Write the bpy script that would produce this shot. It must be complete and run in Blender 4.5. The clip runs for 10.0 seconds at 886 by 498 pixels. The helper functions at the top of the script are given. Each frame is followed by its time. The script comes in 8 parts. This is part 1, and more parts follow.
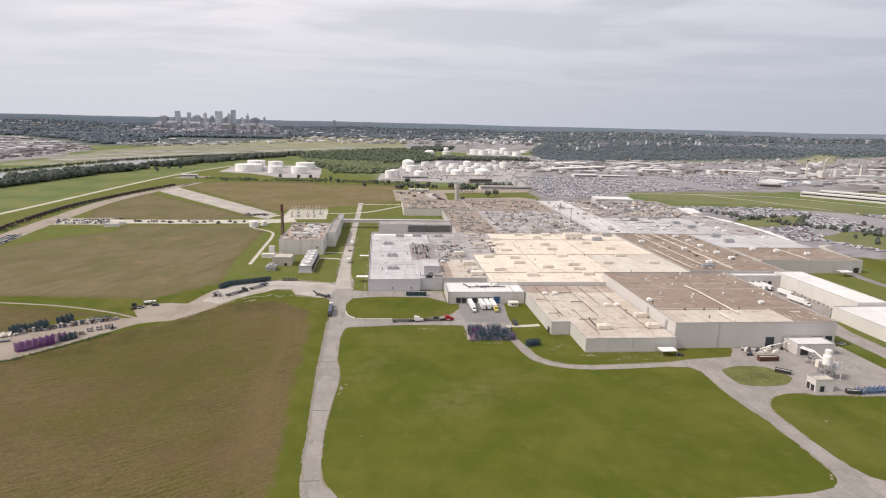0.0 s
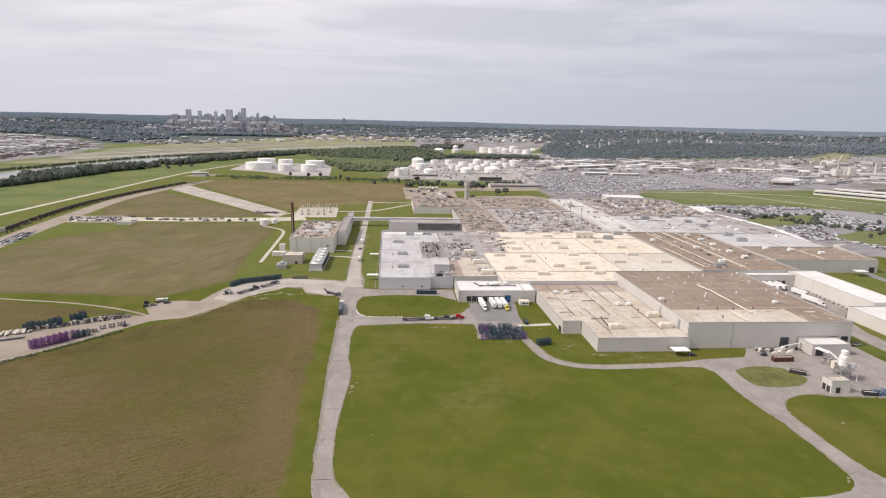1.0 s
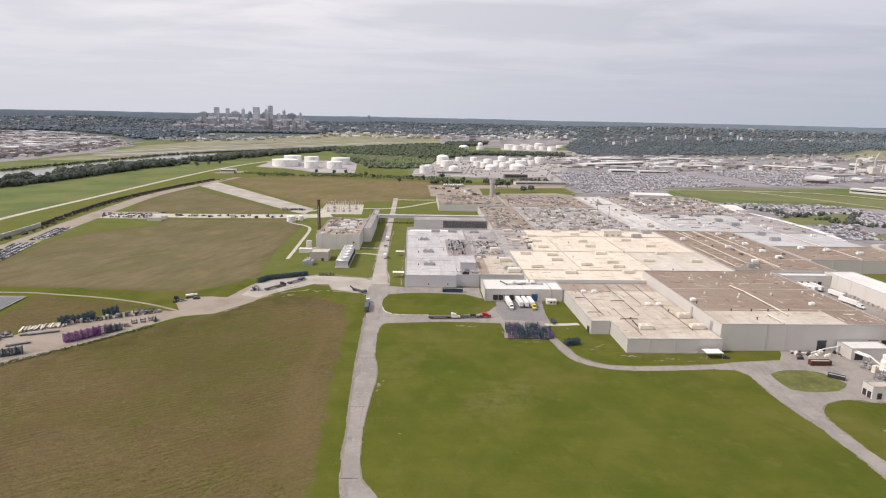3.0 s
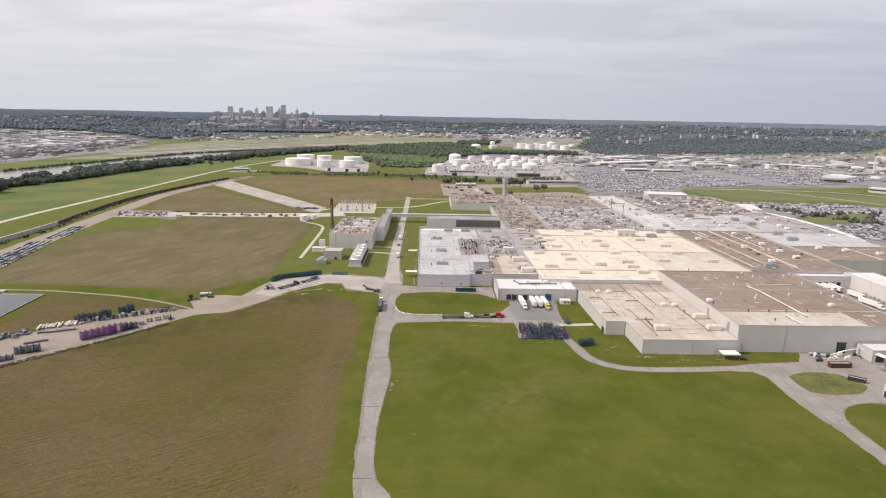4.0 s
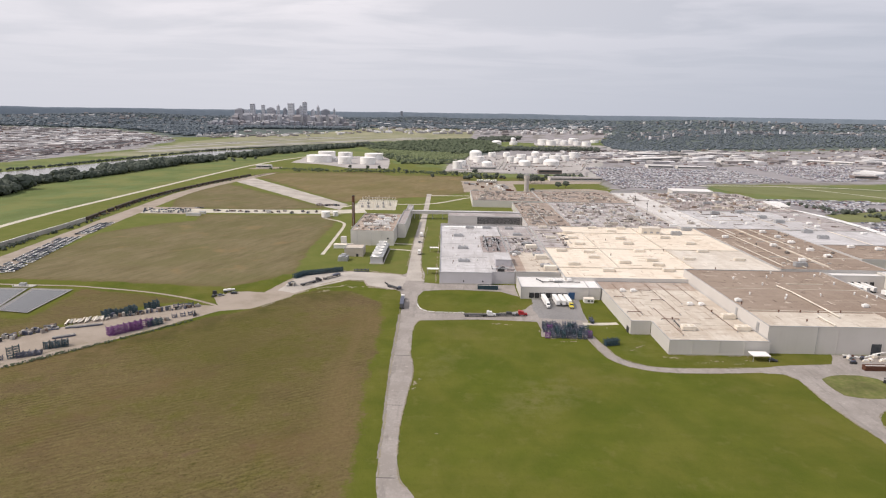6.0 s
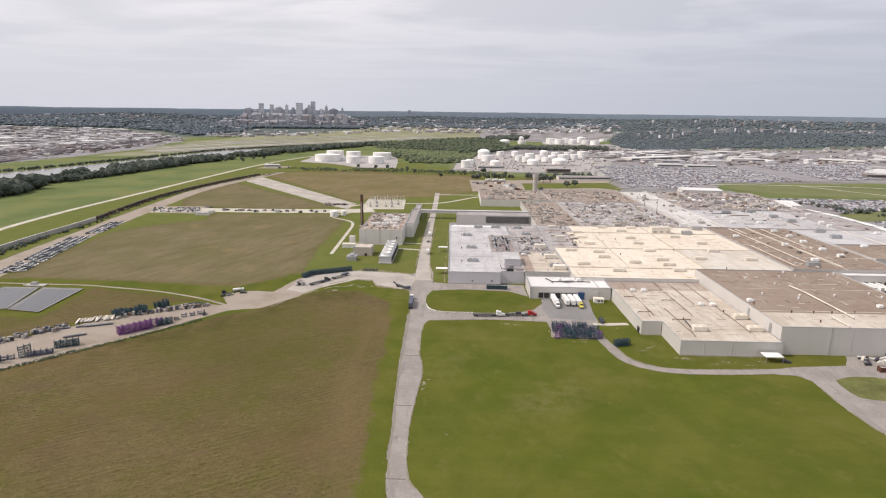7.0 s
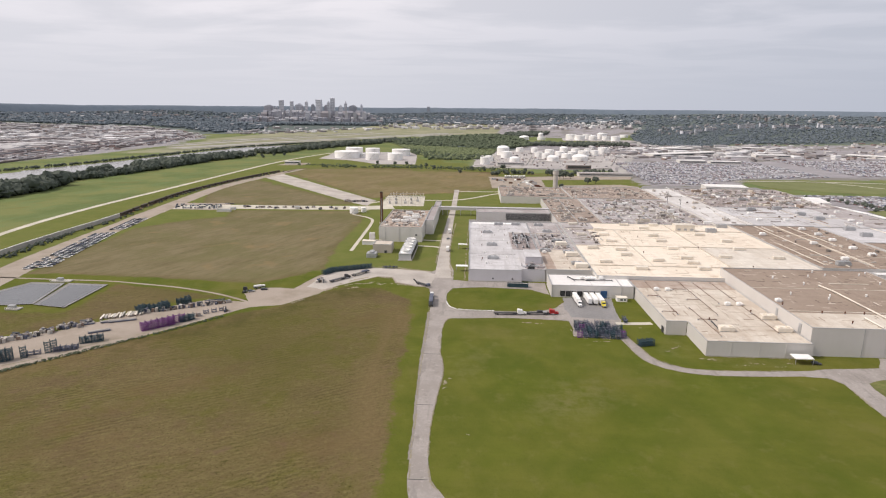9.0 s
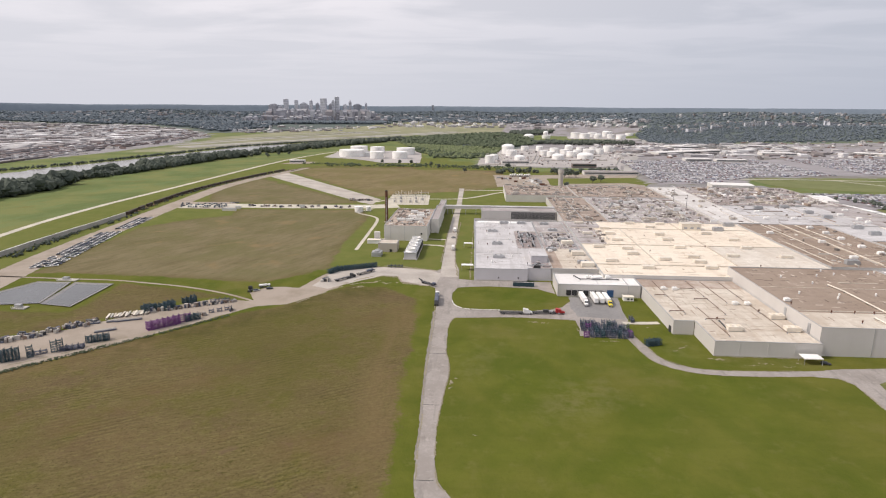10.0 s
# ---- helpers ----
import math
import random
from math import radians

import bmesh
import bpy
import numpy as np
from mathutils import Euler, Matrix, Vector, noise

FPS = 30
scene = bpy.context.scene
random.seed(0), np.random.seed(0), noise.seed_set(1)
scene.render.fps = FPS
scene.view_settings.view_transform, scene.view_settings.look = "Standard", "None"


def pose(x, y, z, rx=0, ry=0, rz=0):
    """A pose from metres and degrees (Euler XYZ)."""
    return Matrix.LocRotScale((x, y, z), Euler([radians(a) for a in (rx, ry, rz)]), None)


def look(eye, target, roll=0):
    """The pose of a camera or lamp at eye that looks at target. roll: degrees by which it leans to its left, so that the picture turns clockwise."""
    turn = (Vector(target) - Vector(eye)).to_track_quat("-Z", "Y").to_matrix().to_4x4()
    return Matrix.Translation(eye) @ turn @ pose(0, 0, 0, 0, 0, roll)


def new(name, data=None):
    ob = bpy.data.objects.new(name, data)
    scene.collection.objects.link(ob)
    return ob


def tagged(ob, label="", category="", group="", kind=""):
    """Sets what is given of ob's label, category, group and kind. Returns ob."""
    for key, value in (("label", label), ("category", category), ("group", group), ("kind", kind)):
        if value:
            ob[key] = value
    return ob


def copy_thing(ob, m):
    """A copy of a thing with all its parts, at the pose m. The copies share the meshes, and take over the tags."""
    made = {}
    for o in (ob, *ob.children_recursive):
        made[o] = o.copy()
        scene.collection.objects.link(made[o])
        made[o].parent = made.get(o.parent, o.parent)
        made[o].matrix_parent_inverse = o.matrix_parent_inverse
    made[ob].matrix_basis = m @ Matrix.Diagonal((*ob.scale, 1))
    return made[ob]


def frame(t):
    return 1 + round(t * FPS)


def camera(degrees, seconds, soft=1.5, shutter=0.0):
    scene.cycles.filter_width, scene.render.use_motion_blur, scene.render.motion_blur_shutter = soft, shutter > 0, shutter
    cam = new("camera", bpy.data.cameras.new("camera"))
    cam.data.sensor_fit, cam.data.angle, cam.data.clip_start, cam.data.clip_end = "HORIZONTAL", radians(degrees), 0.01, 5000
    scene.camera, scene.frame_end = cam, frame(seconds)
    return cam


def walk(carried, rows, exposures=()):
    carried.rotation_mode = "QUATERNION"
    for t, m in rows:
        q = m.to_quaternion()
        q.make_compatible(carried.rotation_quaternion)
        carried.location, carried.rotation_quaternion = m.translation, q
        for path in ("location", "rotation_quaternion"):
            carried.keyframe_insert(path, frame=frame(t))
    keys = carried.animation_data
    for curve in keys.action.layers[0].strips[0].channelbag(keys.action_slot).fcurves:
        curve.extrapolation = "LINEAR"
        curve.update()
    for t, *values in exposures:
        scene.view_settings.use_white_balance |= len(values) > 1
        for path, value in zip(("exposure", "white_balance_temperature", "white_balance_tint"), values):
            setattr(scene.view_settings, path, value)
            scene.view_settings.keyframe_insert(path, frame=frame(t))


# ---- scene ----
cam = camera(73.5, 10.0, 1.15)
PATH = [
    (0, (-27.335, -1.646, 120.949), (-17.530, 95.733, 100.425), 1.410),
    (0.5, (-27.833, -1.045, 120.948), (-18.772, 96.362, 100.219), 1.358),
    (1, (-28.327, -0.440, 120.947), (-20.030, 97.004, 100.069), 1.353),
    (1.5, (-28.810, 0.168, 120.945), (-21.403, 97.646, 99.893), 1.337),
    (2, (-29.281, 0.782, 120.944), (-22.826, 98.302, 99.776), 1.247),
    (2.5, (-29.741, 1.405, 120.942), (-24.335, 98.957, 99.626), 1.242),
    (4, (-31.082, 3.314, 120.930), (-28.724, 100.912, 99.273), 1.112),
    (4.5, (-31.522, 3.959, 120.929), (-30.074, 101.538, 99.105), 1.021),
    (5, (-31.951, 4.611, 120.928), (-31.372, 102.160, 98.931), 0.963),
    (5.5, (-32.367, 5.272, 120.928), (-32.597, 102.784, 98.760), 0.943),
    (7, (-33.595, 7.274, 120.920), (-35.830, 104.697, 98.478), 0.761),
    (7.5, (-33.999, 7.949, 120.919), (-36.978, 105.320, 98.333), 0.704),
    (8, (-34.401, 8.635, 120.917), (-38.204, 105.939, 98.171), 0.687),
    (8.5, (-34.798, 9.326, 120.917), (-39.397, 106.559, 98.015), 0.620),
    (9, (-35.190, 10.023, 120.916), (-40.481, 107.186, 97.866), 0.532),
    (9.5, (-35.579, 10.725, 120.916), (-41.330, 107.838, 97.765), 0.444),
    (10, (-35.963, 11.428, 120.916), (-42.003, 108.488, 97.620), 0.399),
]
walk(cam, [(t, look(e, g, r)) for t, e, g, r in PATH], ((0, 0.0, 6700, 15), (10, 0.0, 6700, 15)))

# ---- light ----
SUN_EL, SUN_AZ = 47.0, -98.0          # degrees above the horizon; from +y, negative towards -x

world = bpy.data.worlds.new("overcast_sky")
scene.world = world
world.use_nodes = True
wn, wl = world.node_tree.nodes, world.node_tree.links
wn.clear()


def wnode(kind, **kw):
    n = wn.new(kind)
    for k, v in kw.items():
        n.inputs[k].default_value = v
    return n


sky = wn.new("ShaderNodeTexSky")
sky.sky_type, sky.sun_disc = "NISHITA", False
sky.sun_elevation, sky.sun_rotation = radians(SUN_EL), radians(SUN_AZ)
sky.air_density, sky.dust_density, sky.ozone_density = 1.0, 3.0, 1.0
sky_bg = wnode("ShaderNodeBackground", Strength=0.045)
wl.new(sky.outputs[0], sky_bg.inputs[0])
# a layer of thin stratus, seen flat from below: streaks that close up towards the horizon
wtc = wn.new("ShaderNodeTexCoord")
wsep = wn.new("ShaderNodeSeparateXYZ")
wl.new(wtc.outputs["Generated"], wsep.inputs[0])


def wmath(op, a, b):
    n = wn.new("ShaderNodeMath")
    n.operation = op
    for i, v in enumerate((a, b)):
        if isinstance(v, (int, float)):
            n.inputs[i].default_value = v
        else:
            wl.new(v, n.inputs[i])
    return n.outputs[0]


wz = wmath("ADD", wmath("MAXIMUM", wsep.outputs[2], 0.0), 0.045)
wcomb = wn.new("ShaderNodeCombineXYZ")
wl.new(wmath("DIVIDE", wsep.outputs[0], wz), wcomb.inputs[0])
wl.new(wmath("DIVIDE", wsep.outputs[1], wz), wcomb.inputs[1])
wmap = wn.new("ShaderNodeMapping")
wmap.inputs["Rotation"].default_value = (0, 0, radians(-28))
wmap.inputs["Scale"].default_value = (0.45, 0.70, 1)
wl.new(wcomb.outputs[0], wmap.inputs[0])
cloud = wnode("ShaderNodeTexNoise", Scale=1.25, Detail=7.0, Roughness=0.52, Distortion=0.4)
wl.new(wmap.outputs[0], cloud.inputs["Vector"])
ramp = wn.new("ShaderNodeValToRGB")
ramp.color_ramp.elements[0].position, ramp.color_ramp.elements[0].color = 0.41, (0.515, 0.530, 0.565, 1)
ramp.color_ramp.elements[1].position, ramp.color_ramp.elements[1].color = 0.57, (0.660, 0.658, 0.685, 1)
wl.new(cloud.outputs[0], ramp.inputs[0])
# paler above, bluish grey low down
low = wn.new("ShaderNodeMapRange")
low.inputs["From Min"].default_value, low.inputs["From Max"].default_value = 0.0, 0.24
low.interpolation_type = "SMOOTHSTEP"
wl.new(wsep.outputs[2], low.inputs[0])
wmix = wn.new("ShaderNodeMixRGB")
wmix.inputs[1].default_value = (0.468, 0.498, 0.548, 1)
wl.new(low.outputs[0], wmix.inputs[0])
wl.new(ramp.outputs[0], wmix.inputs[2])
cloud_bg = wnode("ShaderNodeBackground", Strength=1.52)
# the cloud is thicker, greyer, towards the west
west = wn.new("ShaderNodeMapRange")
for key, v in (("From Min", -0.25), ("From Max", 0.75), ("To Min", 0.0), ("To Max", 1.0)):
    west.inputs[key].default_value = v
wl.new(wsep.outputs[0], west.inputs[0])
wdim = wn.new("ShaderNodeMixRGB")
wdim.blend_type = "MULTIPLY"
wdim.inputs[2].default_value = (0.70, 0.745, 0.80, 1)
wl.new(west.outputs[0], wdim.inputs[0])
wl.new(wmix.outputs[0], wdim.inputs[1])
wl.new(wdim.outputs[0], cloud_bg.inputs[0])
wadd = wn.new("ShaderNodeMixShader")
wadd.inputs[0].default_value = 0.88
wl.new(sky_bg.outputs[0], wadd.inputs[1])
wl.new(cloud_bg.outputs[0], wadd.inputs[2])
wout = wn.new("ShaderNodeOutputWorld")
wl.new(wadd.outputs[0], wout.inputs[0])

sun = new("sun", bpy.data.lights.new("sun", "SUN"))
sun.data.energy, sun.data.angle, sun.data.color = 3.0, radians(6.0), (1.0, 0.95, 0.86)
ce, se = math.cos(radians(SUN_EL)), math.sin(radians(SUN_EL))
toward = Vector((ce * math.sin(radians(SUN_AZ)), ce * math.cos(radians(SUN_AZ)), se))
sun.matrix_world = look(toward * 500, (0, 0, 0))
scene.view_settings.exposure = 0.0


# ---- materials ----
class Nodes:
    """A small shader builder."""

    def __init__(self, name):
        self.m = bpy.data.materials.new(name)
        self.m.use_nodes = True
        self.t = self.m.node_tree
        self.t.nodes.clear()
        self.out = self.t.nodes.new("ShaderNodeOutputMaterial")
        self.b = self.t.nodes.new("ShaderNodeBsdfPrincipled")
        self.t.links.new(self.b.outputs[0], self.out.inputs[0])
        self.pos = self.t.nodes.new("ShaderNodeNewGeometry")

    def put(self, n, i, v):
        if isinstance(v, bpy.types.NodeSocket):
            self.t.links.new(v, n.inputs[i])
        else:
            if isinstance(v, tuple) and len(v) == 3 and n.inputs[i].type == "RGBA":
                v = (*v, 1)
            n.inputs[i].default_value = v

    def noise(self, scale, detail=5.0, rough=0.6, vec=None, stretch=None, turn=0.0):
        v = vec or self.pos.outputs["Position"]
        if stretch:
            mp = self.t.nodes.new("ShaderNodeMapping")
            mp.vector_type = "TEXTURE"
            mp.inputs["Rotation"].default_value = (0, 0, radians(turn))
            mp.inputs["Scale"].default_value = [1 / k for k in stretch]
            self.t.links.new(v, mp.inputs[0])
            v = mp.outputs[0]
        n = self.t.nodes.new("ShaderNodeTexNoise")
        self.t.links.new(v, n.inputs["Vector"])
        n.inputs["Scale"].default_value = scale
        n.inputs["Detail"].default_value, n.inputs["Roughness"].default_value = detail, rough
        return n.outputs[0]

    def mix(self, fac, a, b, mode="MIX"):
        n = self.t.nodes.new("ShaderNodeMixRGB")
        n.blend_type = mode
        self.put(n, 0, fac), self.put(n, 1, a), self.put(n, 2, b)
        return n.outputs[0]

    def step(self, v, lo, hi, to0=0.0, to1=1.0):
        n = self.t.nodes.new("ShaderNodeMapRange")
        self.put(n, 0, v)
        for i, x in enumerate((lo, hi, to0, to1)):
            n.inputs[i + 1].default_value = x
        return n.outputs[0]

    def math(self, op, a, b=0.0):
        n = self.t.nodes.new("ShaderNodeMath")
        n.operation = op
        self.put(n, 0, a), self.put(n, 1, b)
        return n.outputs[0]

    def attr(self, name):
        n = self.t.nodes.new("ShaderNodeAttribute")
        n.attribute_name = name
        return n

    def ramp(self, v, stops, constant=False):
        n = self.t.nodes.new("ShaderNodeValToRGB")
        r = n.color_ramp
        if constant:
            r.interpolation = "CONSTANT"
        while len(r.elements) < len(stops):
            r.elements.new(0.5)
        for e, (p, c) in zip(r.elements, stops):
            e.position, e.color = p, (*c, 1)
        self.put(n, 0, v)
        return n.outputs[0]

    def done(self, colour, rough=0.8, metal=0.0, bump=None, depth=0.1, spec=0.3):
        self.put(self.b, "Base Color", colour)
        self.put(self.b, "Roughness", rough)
        self.b.inputs["Metallic"].default_value = metal
        self.b.inputs["Specular IOR Level"].default_value = spec
        if bump is not None:
            n = self.t.nodes.new("ShaderNodeBump")
            n.inputs["Strength"].default_value = 0.6
            n.inputs["Distance"].default_value = depth
            self.t.links.new(bump, n.inputs["Height"])
            self.t.links.new(n.outputs[0], self.b.inputs["Normal"])
        return self.m


def plain(name, c1, c2, scale=0.4, big=0.03, rough=0.8, metal=0.0, depth=0.03, spread=0.16, spec=0.3):
    """A surface of two near tones in grain, with a slow drift of wear over it."""
    s = Nodes(name)
    fine = s.noise(scale, 6, 0.65)
    slow = s.noise(big, 3, 0.5)
    col = s.mix(s.step(fine, 0.3, 0.7), c1, c2)
    col = s.mix(1.0, col, s.ramp(slow, [(0.25, (1 - spread,) * 3), (0.75, (1 + spread,) * 3)]), "MULTIPLY")
    return s.done(col, rough, metal, fine, depth, spec)


def varied(name, colours, rough=0.5, island=True, metal=0.0, dirt=0.2):
    """One paint out of a few for each piece."""
    s = Nodes(name)
    if island:
        rnd = s.pos.outputs["Random Per Island"]
    else:
        rnd = s.t.nodes.new("ShaderNodeObjectInfo").outputs["Random"]
    k = len(colours)
    col = s.ramp(rnd, [(i / k, c) for i, c in enumerate(colours)], constant=True)
    n = s.noise(1.7, 4)
    col = s.mix(s.step(n, 0.35, 0.7, 0, dirt), col, (0.22, 0.19, 0.16))
    return s.done(col, rough, metal)


def roofing(name, c1, c2, stain, seam=0.0, amount=0.6, big=0.02):
    """Flat roofing: membrane laid in long sheets, ponding stains, patched sheets and soot."""
    s = Nodes(name)
    fine = s.noise(1.1, 6, 0.75)
    blot = s.noise(big, 6, 0.65)
    mid = s.noise(0.09, 6, 0.7)
    streak = s.noise(0.14, 5, 0.65, stretch=(1, 0.10, 1))
    cross = s.noise(0.16, 5, 0.65, stretch=(0.10, 1, 1))
    cell = s.t.nodes.new("ShaderNodeTexBrick")
    cell.inputs["Scale"].default_value, cell.inputs["Mortar Size"].default_value = 0.085, 0.008
    cell.inputs["Color1"].default_value, cell.inputs["Color2"].default_value, cell.inputs["Mortar"].default_value = (0.25, 0.25, 0.25, 1), (0.75, 0.75, 0.75, 1), (1, 1, 1, 1)
    s.t.links.new(s.pos.outputs["Position"], cell.inputs["Vector"])
    col = s.mix(s.step(fine, 0.36, 0.64), c1, c2)
    col = s.mix(s.step(cell.outputs[0], 0.3, 1.0, 0, 0.30), col, stain)
    col = s.mix(s.step(blot, 0.44, 0.60, 0, amount), col, stain)
    col = s.mix(s.step(mid, 0.50, 0.62, 0, amount * 0.9), col, stain)
    col = s.mix(s.step(streak, 0.53, 0.62, 0, amount), col, stain)
    col = s.mix(s.step(cross, 0.54, 0.62, 0, amount * 0.9), col, stain)
    dark = tuple(k * 0.55 for k in stain)
    col = s.mix(s.step(s.noise(0.33, 6, 0.8, stretch=(0.4, 1, 1)), 0.57, 0.66, 0, amount * 0.8), col, dark)
    col = s.mix(s.step(s.noise(0.5, 4, 0.7, stretch=(1, 0.3, 1)), 0.60, 0.66, 0, amount * 0.5), col, c2)
    return s.done(col, 0.85, 0, fine, 0.02)


def cladding(name, c1, c2, dirty, rib=0.28):
    """Ribbed metal wall sheets with dirt running down."""
    s = Nodes(name)
    n = s.noise(0.35, 5, 0.65, stretch=(1, 1, 0.12))
    big = s.noise(0.05, 3)
    w = s.t.nodes.new("ShaderNodeTexWave")
    w.inputs["Scale"].default_value = rib
    w.bands_direction = "DIAGONAL"
    flat = s.t.nodes.new("ShaderNodeMapping")
    flat.inputs["Scale"].default_value = (1, 1, 0)
    s.t.links.new(s.pos.outputs["Position"], flat.inputs[0])
    s.t.links.new(flat.outputs[0], w.inputs["Vector"])
    col = s.mix(s.step(big, 0.3, 0.7), c1, c2)
    col = s.mix(s.step(n, 0.5, 0.85, 0, 0.16), col, dirty)
    return s.done(col, 0.55, 0.0, w.outputs[1], 0.02)


M = {}
# ground: cover = (dry meadow, bare hardstanding, woods floor, pale airfield grass)
s = Nodes("ground")
cov = s.attr("cover")
sp = s.t.nodes.new("ShaderNodeSeparateColor")
s.t.links.new(cov.outputs["Color"], sp.inputs[0])
n_f, n_m, n_b = s.noise(0.55, 6, 0.7), s.noise(0.06, 5, 0.6), s.noise(0.011, 4, 0.55)
n_h = s.noise(0.30, 6, 0.7, stretch=(0.22, 1.0, 1), turn=26)
# mown lawn: soft broad patches, faint mowing bands, little grain
green = s.mix(s.step(n_m, 0.36, 0.64), (0.078, 0.097, 0.0115), (0.102, 0.117, 0.0165))
green = s.mix(s.step(n_b, 0.42, 0.62, 0, 0.6), green, (0.125, 0.118, 0.024))
green = s.mix(s.step(s.noise(0.024, 4, 0.5), 0.50, 0.66, 0, 0.55), green, (0.058, 0.084, 0.0075))
green = s.mix(s.step(s.noise(0.030, 4, 0.55, stretch=(0.35, 1, 1), turn=62), 0.45, 0.60, 0, 0.4), green, (0.134, 0.130, 0.028))
green = s.mix(s.step(s.noise(0.05, 5, 0.6, stretch=(0.5, 1, 1), turn=120), 0.48, 0.62, 0, 0.4), green, (0.062, 0.086, 0.009))
green = s.mix(s.step(s.noise(0.16, 3, 0.5, stretch=(0.05, 1, 1), turn=2), 0.46, 0.58, 0, 0.10), green, (0.060, 0.078, 0.009))
green = s.mix(s.step(s.noise(0.10, 6, 0.7), 0.56, 0.66, 0, 0.35), green, (0.150, 0.140, 0.045))
green = s.mix(s.step(n_f, 0.54, 0.66, 0, 0.22), green, (0.052, 0.068, 0.008))
green = s.mix(s.step(s.noise(1.6, 4, 0.8), 0.53, 0.64, 0, 0.22), green, (0.120, 0.128, 0.026))
bare = s.noise(0.021, 5, 0.62)
lush = s.mix(s.step(n_b, 0.42, 0.58), (0.112, 0.144, 0.050), (0.165, 0.180, 0.066))
lush = s.mix(s.step(s.noise(0.035, 5, 0.65, stretch=(0.4, 1, 1), turn=80), 0.48, 0.60, 0, 0.6), lush, (0.132, 0.178, 0.070))
# lawns behind the front ones are paler: distance haze put into the grass
green = s.mix(s.step(s.attr("lawn_haze").outputs["Fac"], 0.2, 0.8, 0, 0.72), green, s.mix(s.step(n_m, 0.35, 0.65), (0.118, 0.142, 0.034), (0.150, 0.160, 0.048)))
green = s.mix(s.step(s.attr("lush").outputs["Fac"], 0.3, 0.7), green, lush)
worn = s.math("MULTIPLY", s.attr("worn").outputs["Fac"], s.step(s.noise(0.12, 6, 0.7), 0.38, 0.60))
green = s.mix(s.step(worn, 0.1, 1.0, 0, 0.55), green, (0.165, 0.148, 0.062))
green = s.mix(s.step(bare, 0.56, 0.70, 0, 0.5), green, (0.150, 0.132, 0.042))
# hay meadow: mauve-brown stubble, green regrowth in drifts, mower rows that come and go
rows = s.t.nodes.new("ShaderNodeTexWave")
rows.bands_direction = "X"
for key, v in (("Scale", 0.118), ("Distortion", 6.5), ("Detail", 6.0), ("Detail Scale", 2.2), ("Detail Roughness", 0.75)):
    rows.inputs[key].default_value = v
turned = s.t.nodes.new("ShaderNodeMapping")
turned.inputs["Rotation"].default_value = (0, 0, radians(57))
s.t.links.new(s.pos.outputs["Position"], turned.inputs[0])
s.t.links.new(turned.outputs[0], rows.inputs["Vector"])
swath = rows.outputs[1]
drift = s.noise(0.030, 6, 0.62)
spots = s.step(s.noise(0.045, 5, 0.65, stretch=(0.55, 1, 1), turn=30), 0.45, 0.62)
dry = s.mix(s.step(n_h, 0.36, 0.64), (0.126, 0.096, 0.046), (0.168, 0.132, 0.066))
dry = s.mix(s.step(n_b, 0.43, 0.58, 0, 0.5), dry, (0.128, 0.112, 0.040))
dry = s.mix(s.step(drift, 0.50, 0.64, 0, 0.6), dry, (0.118, 0.083, 0.050))
dry = s.mix(s.step(s.noise(0.022, 7, 0.70), 0.50, 0.60, 0, 0.75), dry, (0.108, 0.108, 0.024))
dry = s.mix(s.math("MULTIPLY", s.step(swath, 0.60, 0.97, 0, 0.5), spots), dry, (0.064, 0.056, 0.020))
dry = s.mix(s.math("MULTIPLY", s.step(swath, 0.04, 0.32, 0.5, 0), spots), dry, (0.180, 0.160, 0.058))
speck = s.noise(0.55, 7, 0.85, stretch=(0.5, 1.0, 1), turn=20)
dry = s.mix(s.step(speck, 0.51, 0.60, 0, 0.8), dry, (0.192, 0.166, 0.074))
dry = s.mix(s.step(s.noise(0.95, 6, 0.88), 0.53, 0.60, 0, 0.8), dry, (0.046, 0.039, 0.014))
dry = s.mix(s.math("MULTIPLY", s.step(s.noise(0.42, 5, 0.8, stretch=(0.45, 1, 1), turn=24), 0.54, 0.62, 0, 0.8), s.step(drift, 0.36, 0.5, 1, 0.2)), dry, (0.066, 0.062, 0.016))
dry = s.mix(s.step(s.noise(0.10, 5, 0.7), 0.58, 0.68, 0, 0.5), dry, (0.150, 0.100, 0.070))
hayc = s.mix(s.step(s.noise(0.16, 6, 0.7, stretch=(0.22, 1, 1), turn=66), 0.36, 0.64), (0.146, 0.120, 0.062), (0.186, 0.156, 0.090))
hayc = s.mix(s.step(s.noise(0.05, 6, 0.7, stretch=(0.28, 1, 1), turn=64), 0.50, 0.62, 0, 0.5), hayc, (0.108, 0.092, 0.044))
hayc = s.mix(s.step(s.noise(0.017, 5, 0.6), 0.48, 0.62, 0, 0.6), hayc, (0.138, 0.126, 0.056))
hayc = s.mix(s.step(s.noise(0.33, 5, 0.75, stretch=(0.3, 1, 1), turn=66), 0.54, 0.64, 0, 0.5), hayc, (0.092, 0.077, 0.040))
hayc = s.mix(s.step(s.noise(0.010, 4, 0.6), 0.48, 0.60, 0, 0.45), hayc, (0.112, 0.108, 0.040))
hayc = s.mix(s.step(s.noise(0.028, 4, 0.6), 0.60, 0.70, 0, 0.7), hayc, (0.215, 0.155, 0.078))
dry = s.mix(s.step(s.noise(0.0085, 4, 0.6), 0.46, 0.60, 0, 0.5), dry, (0.092, 0.088, 0.022))
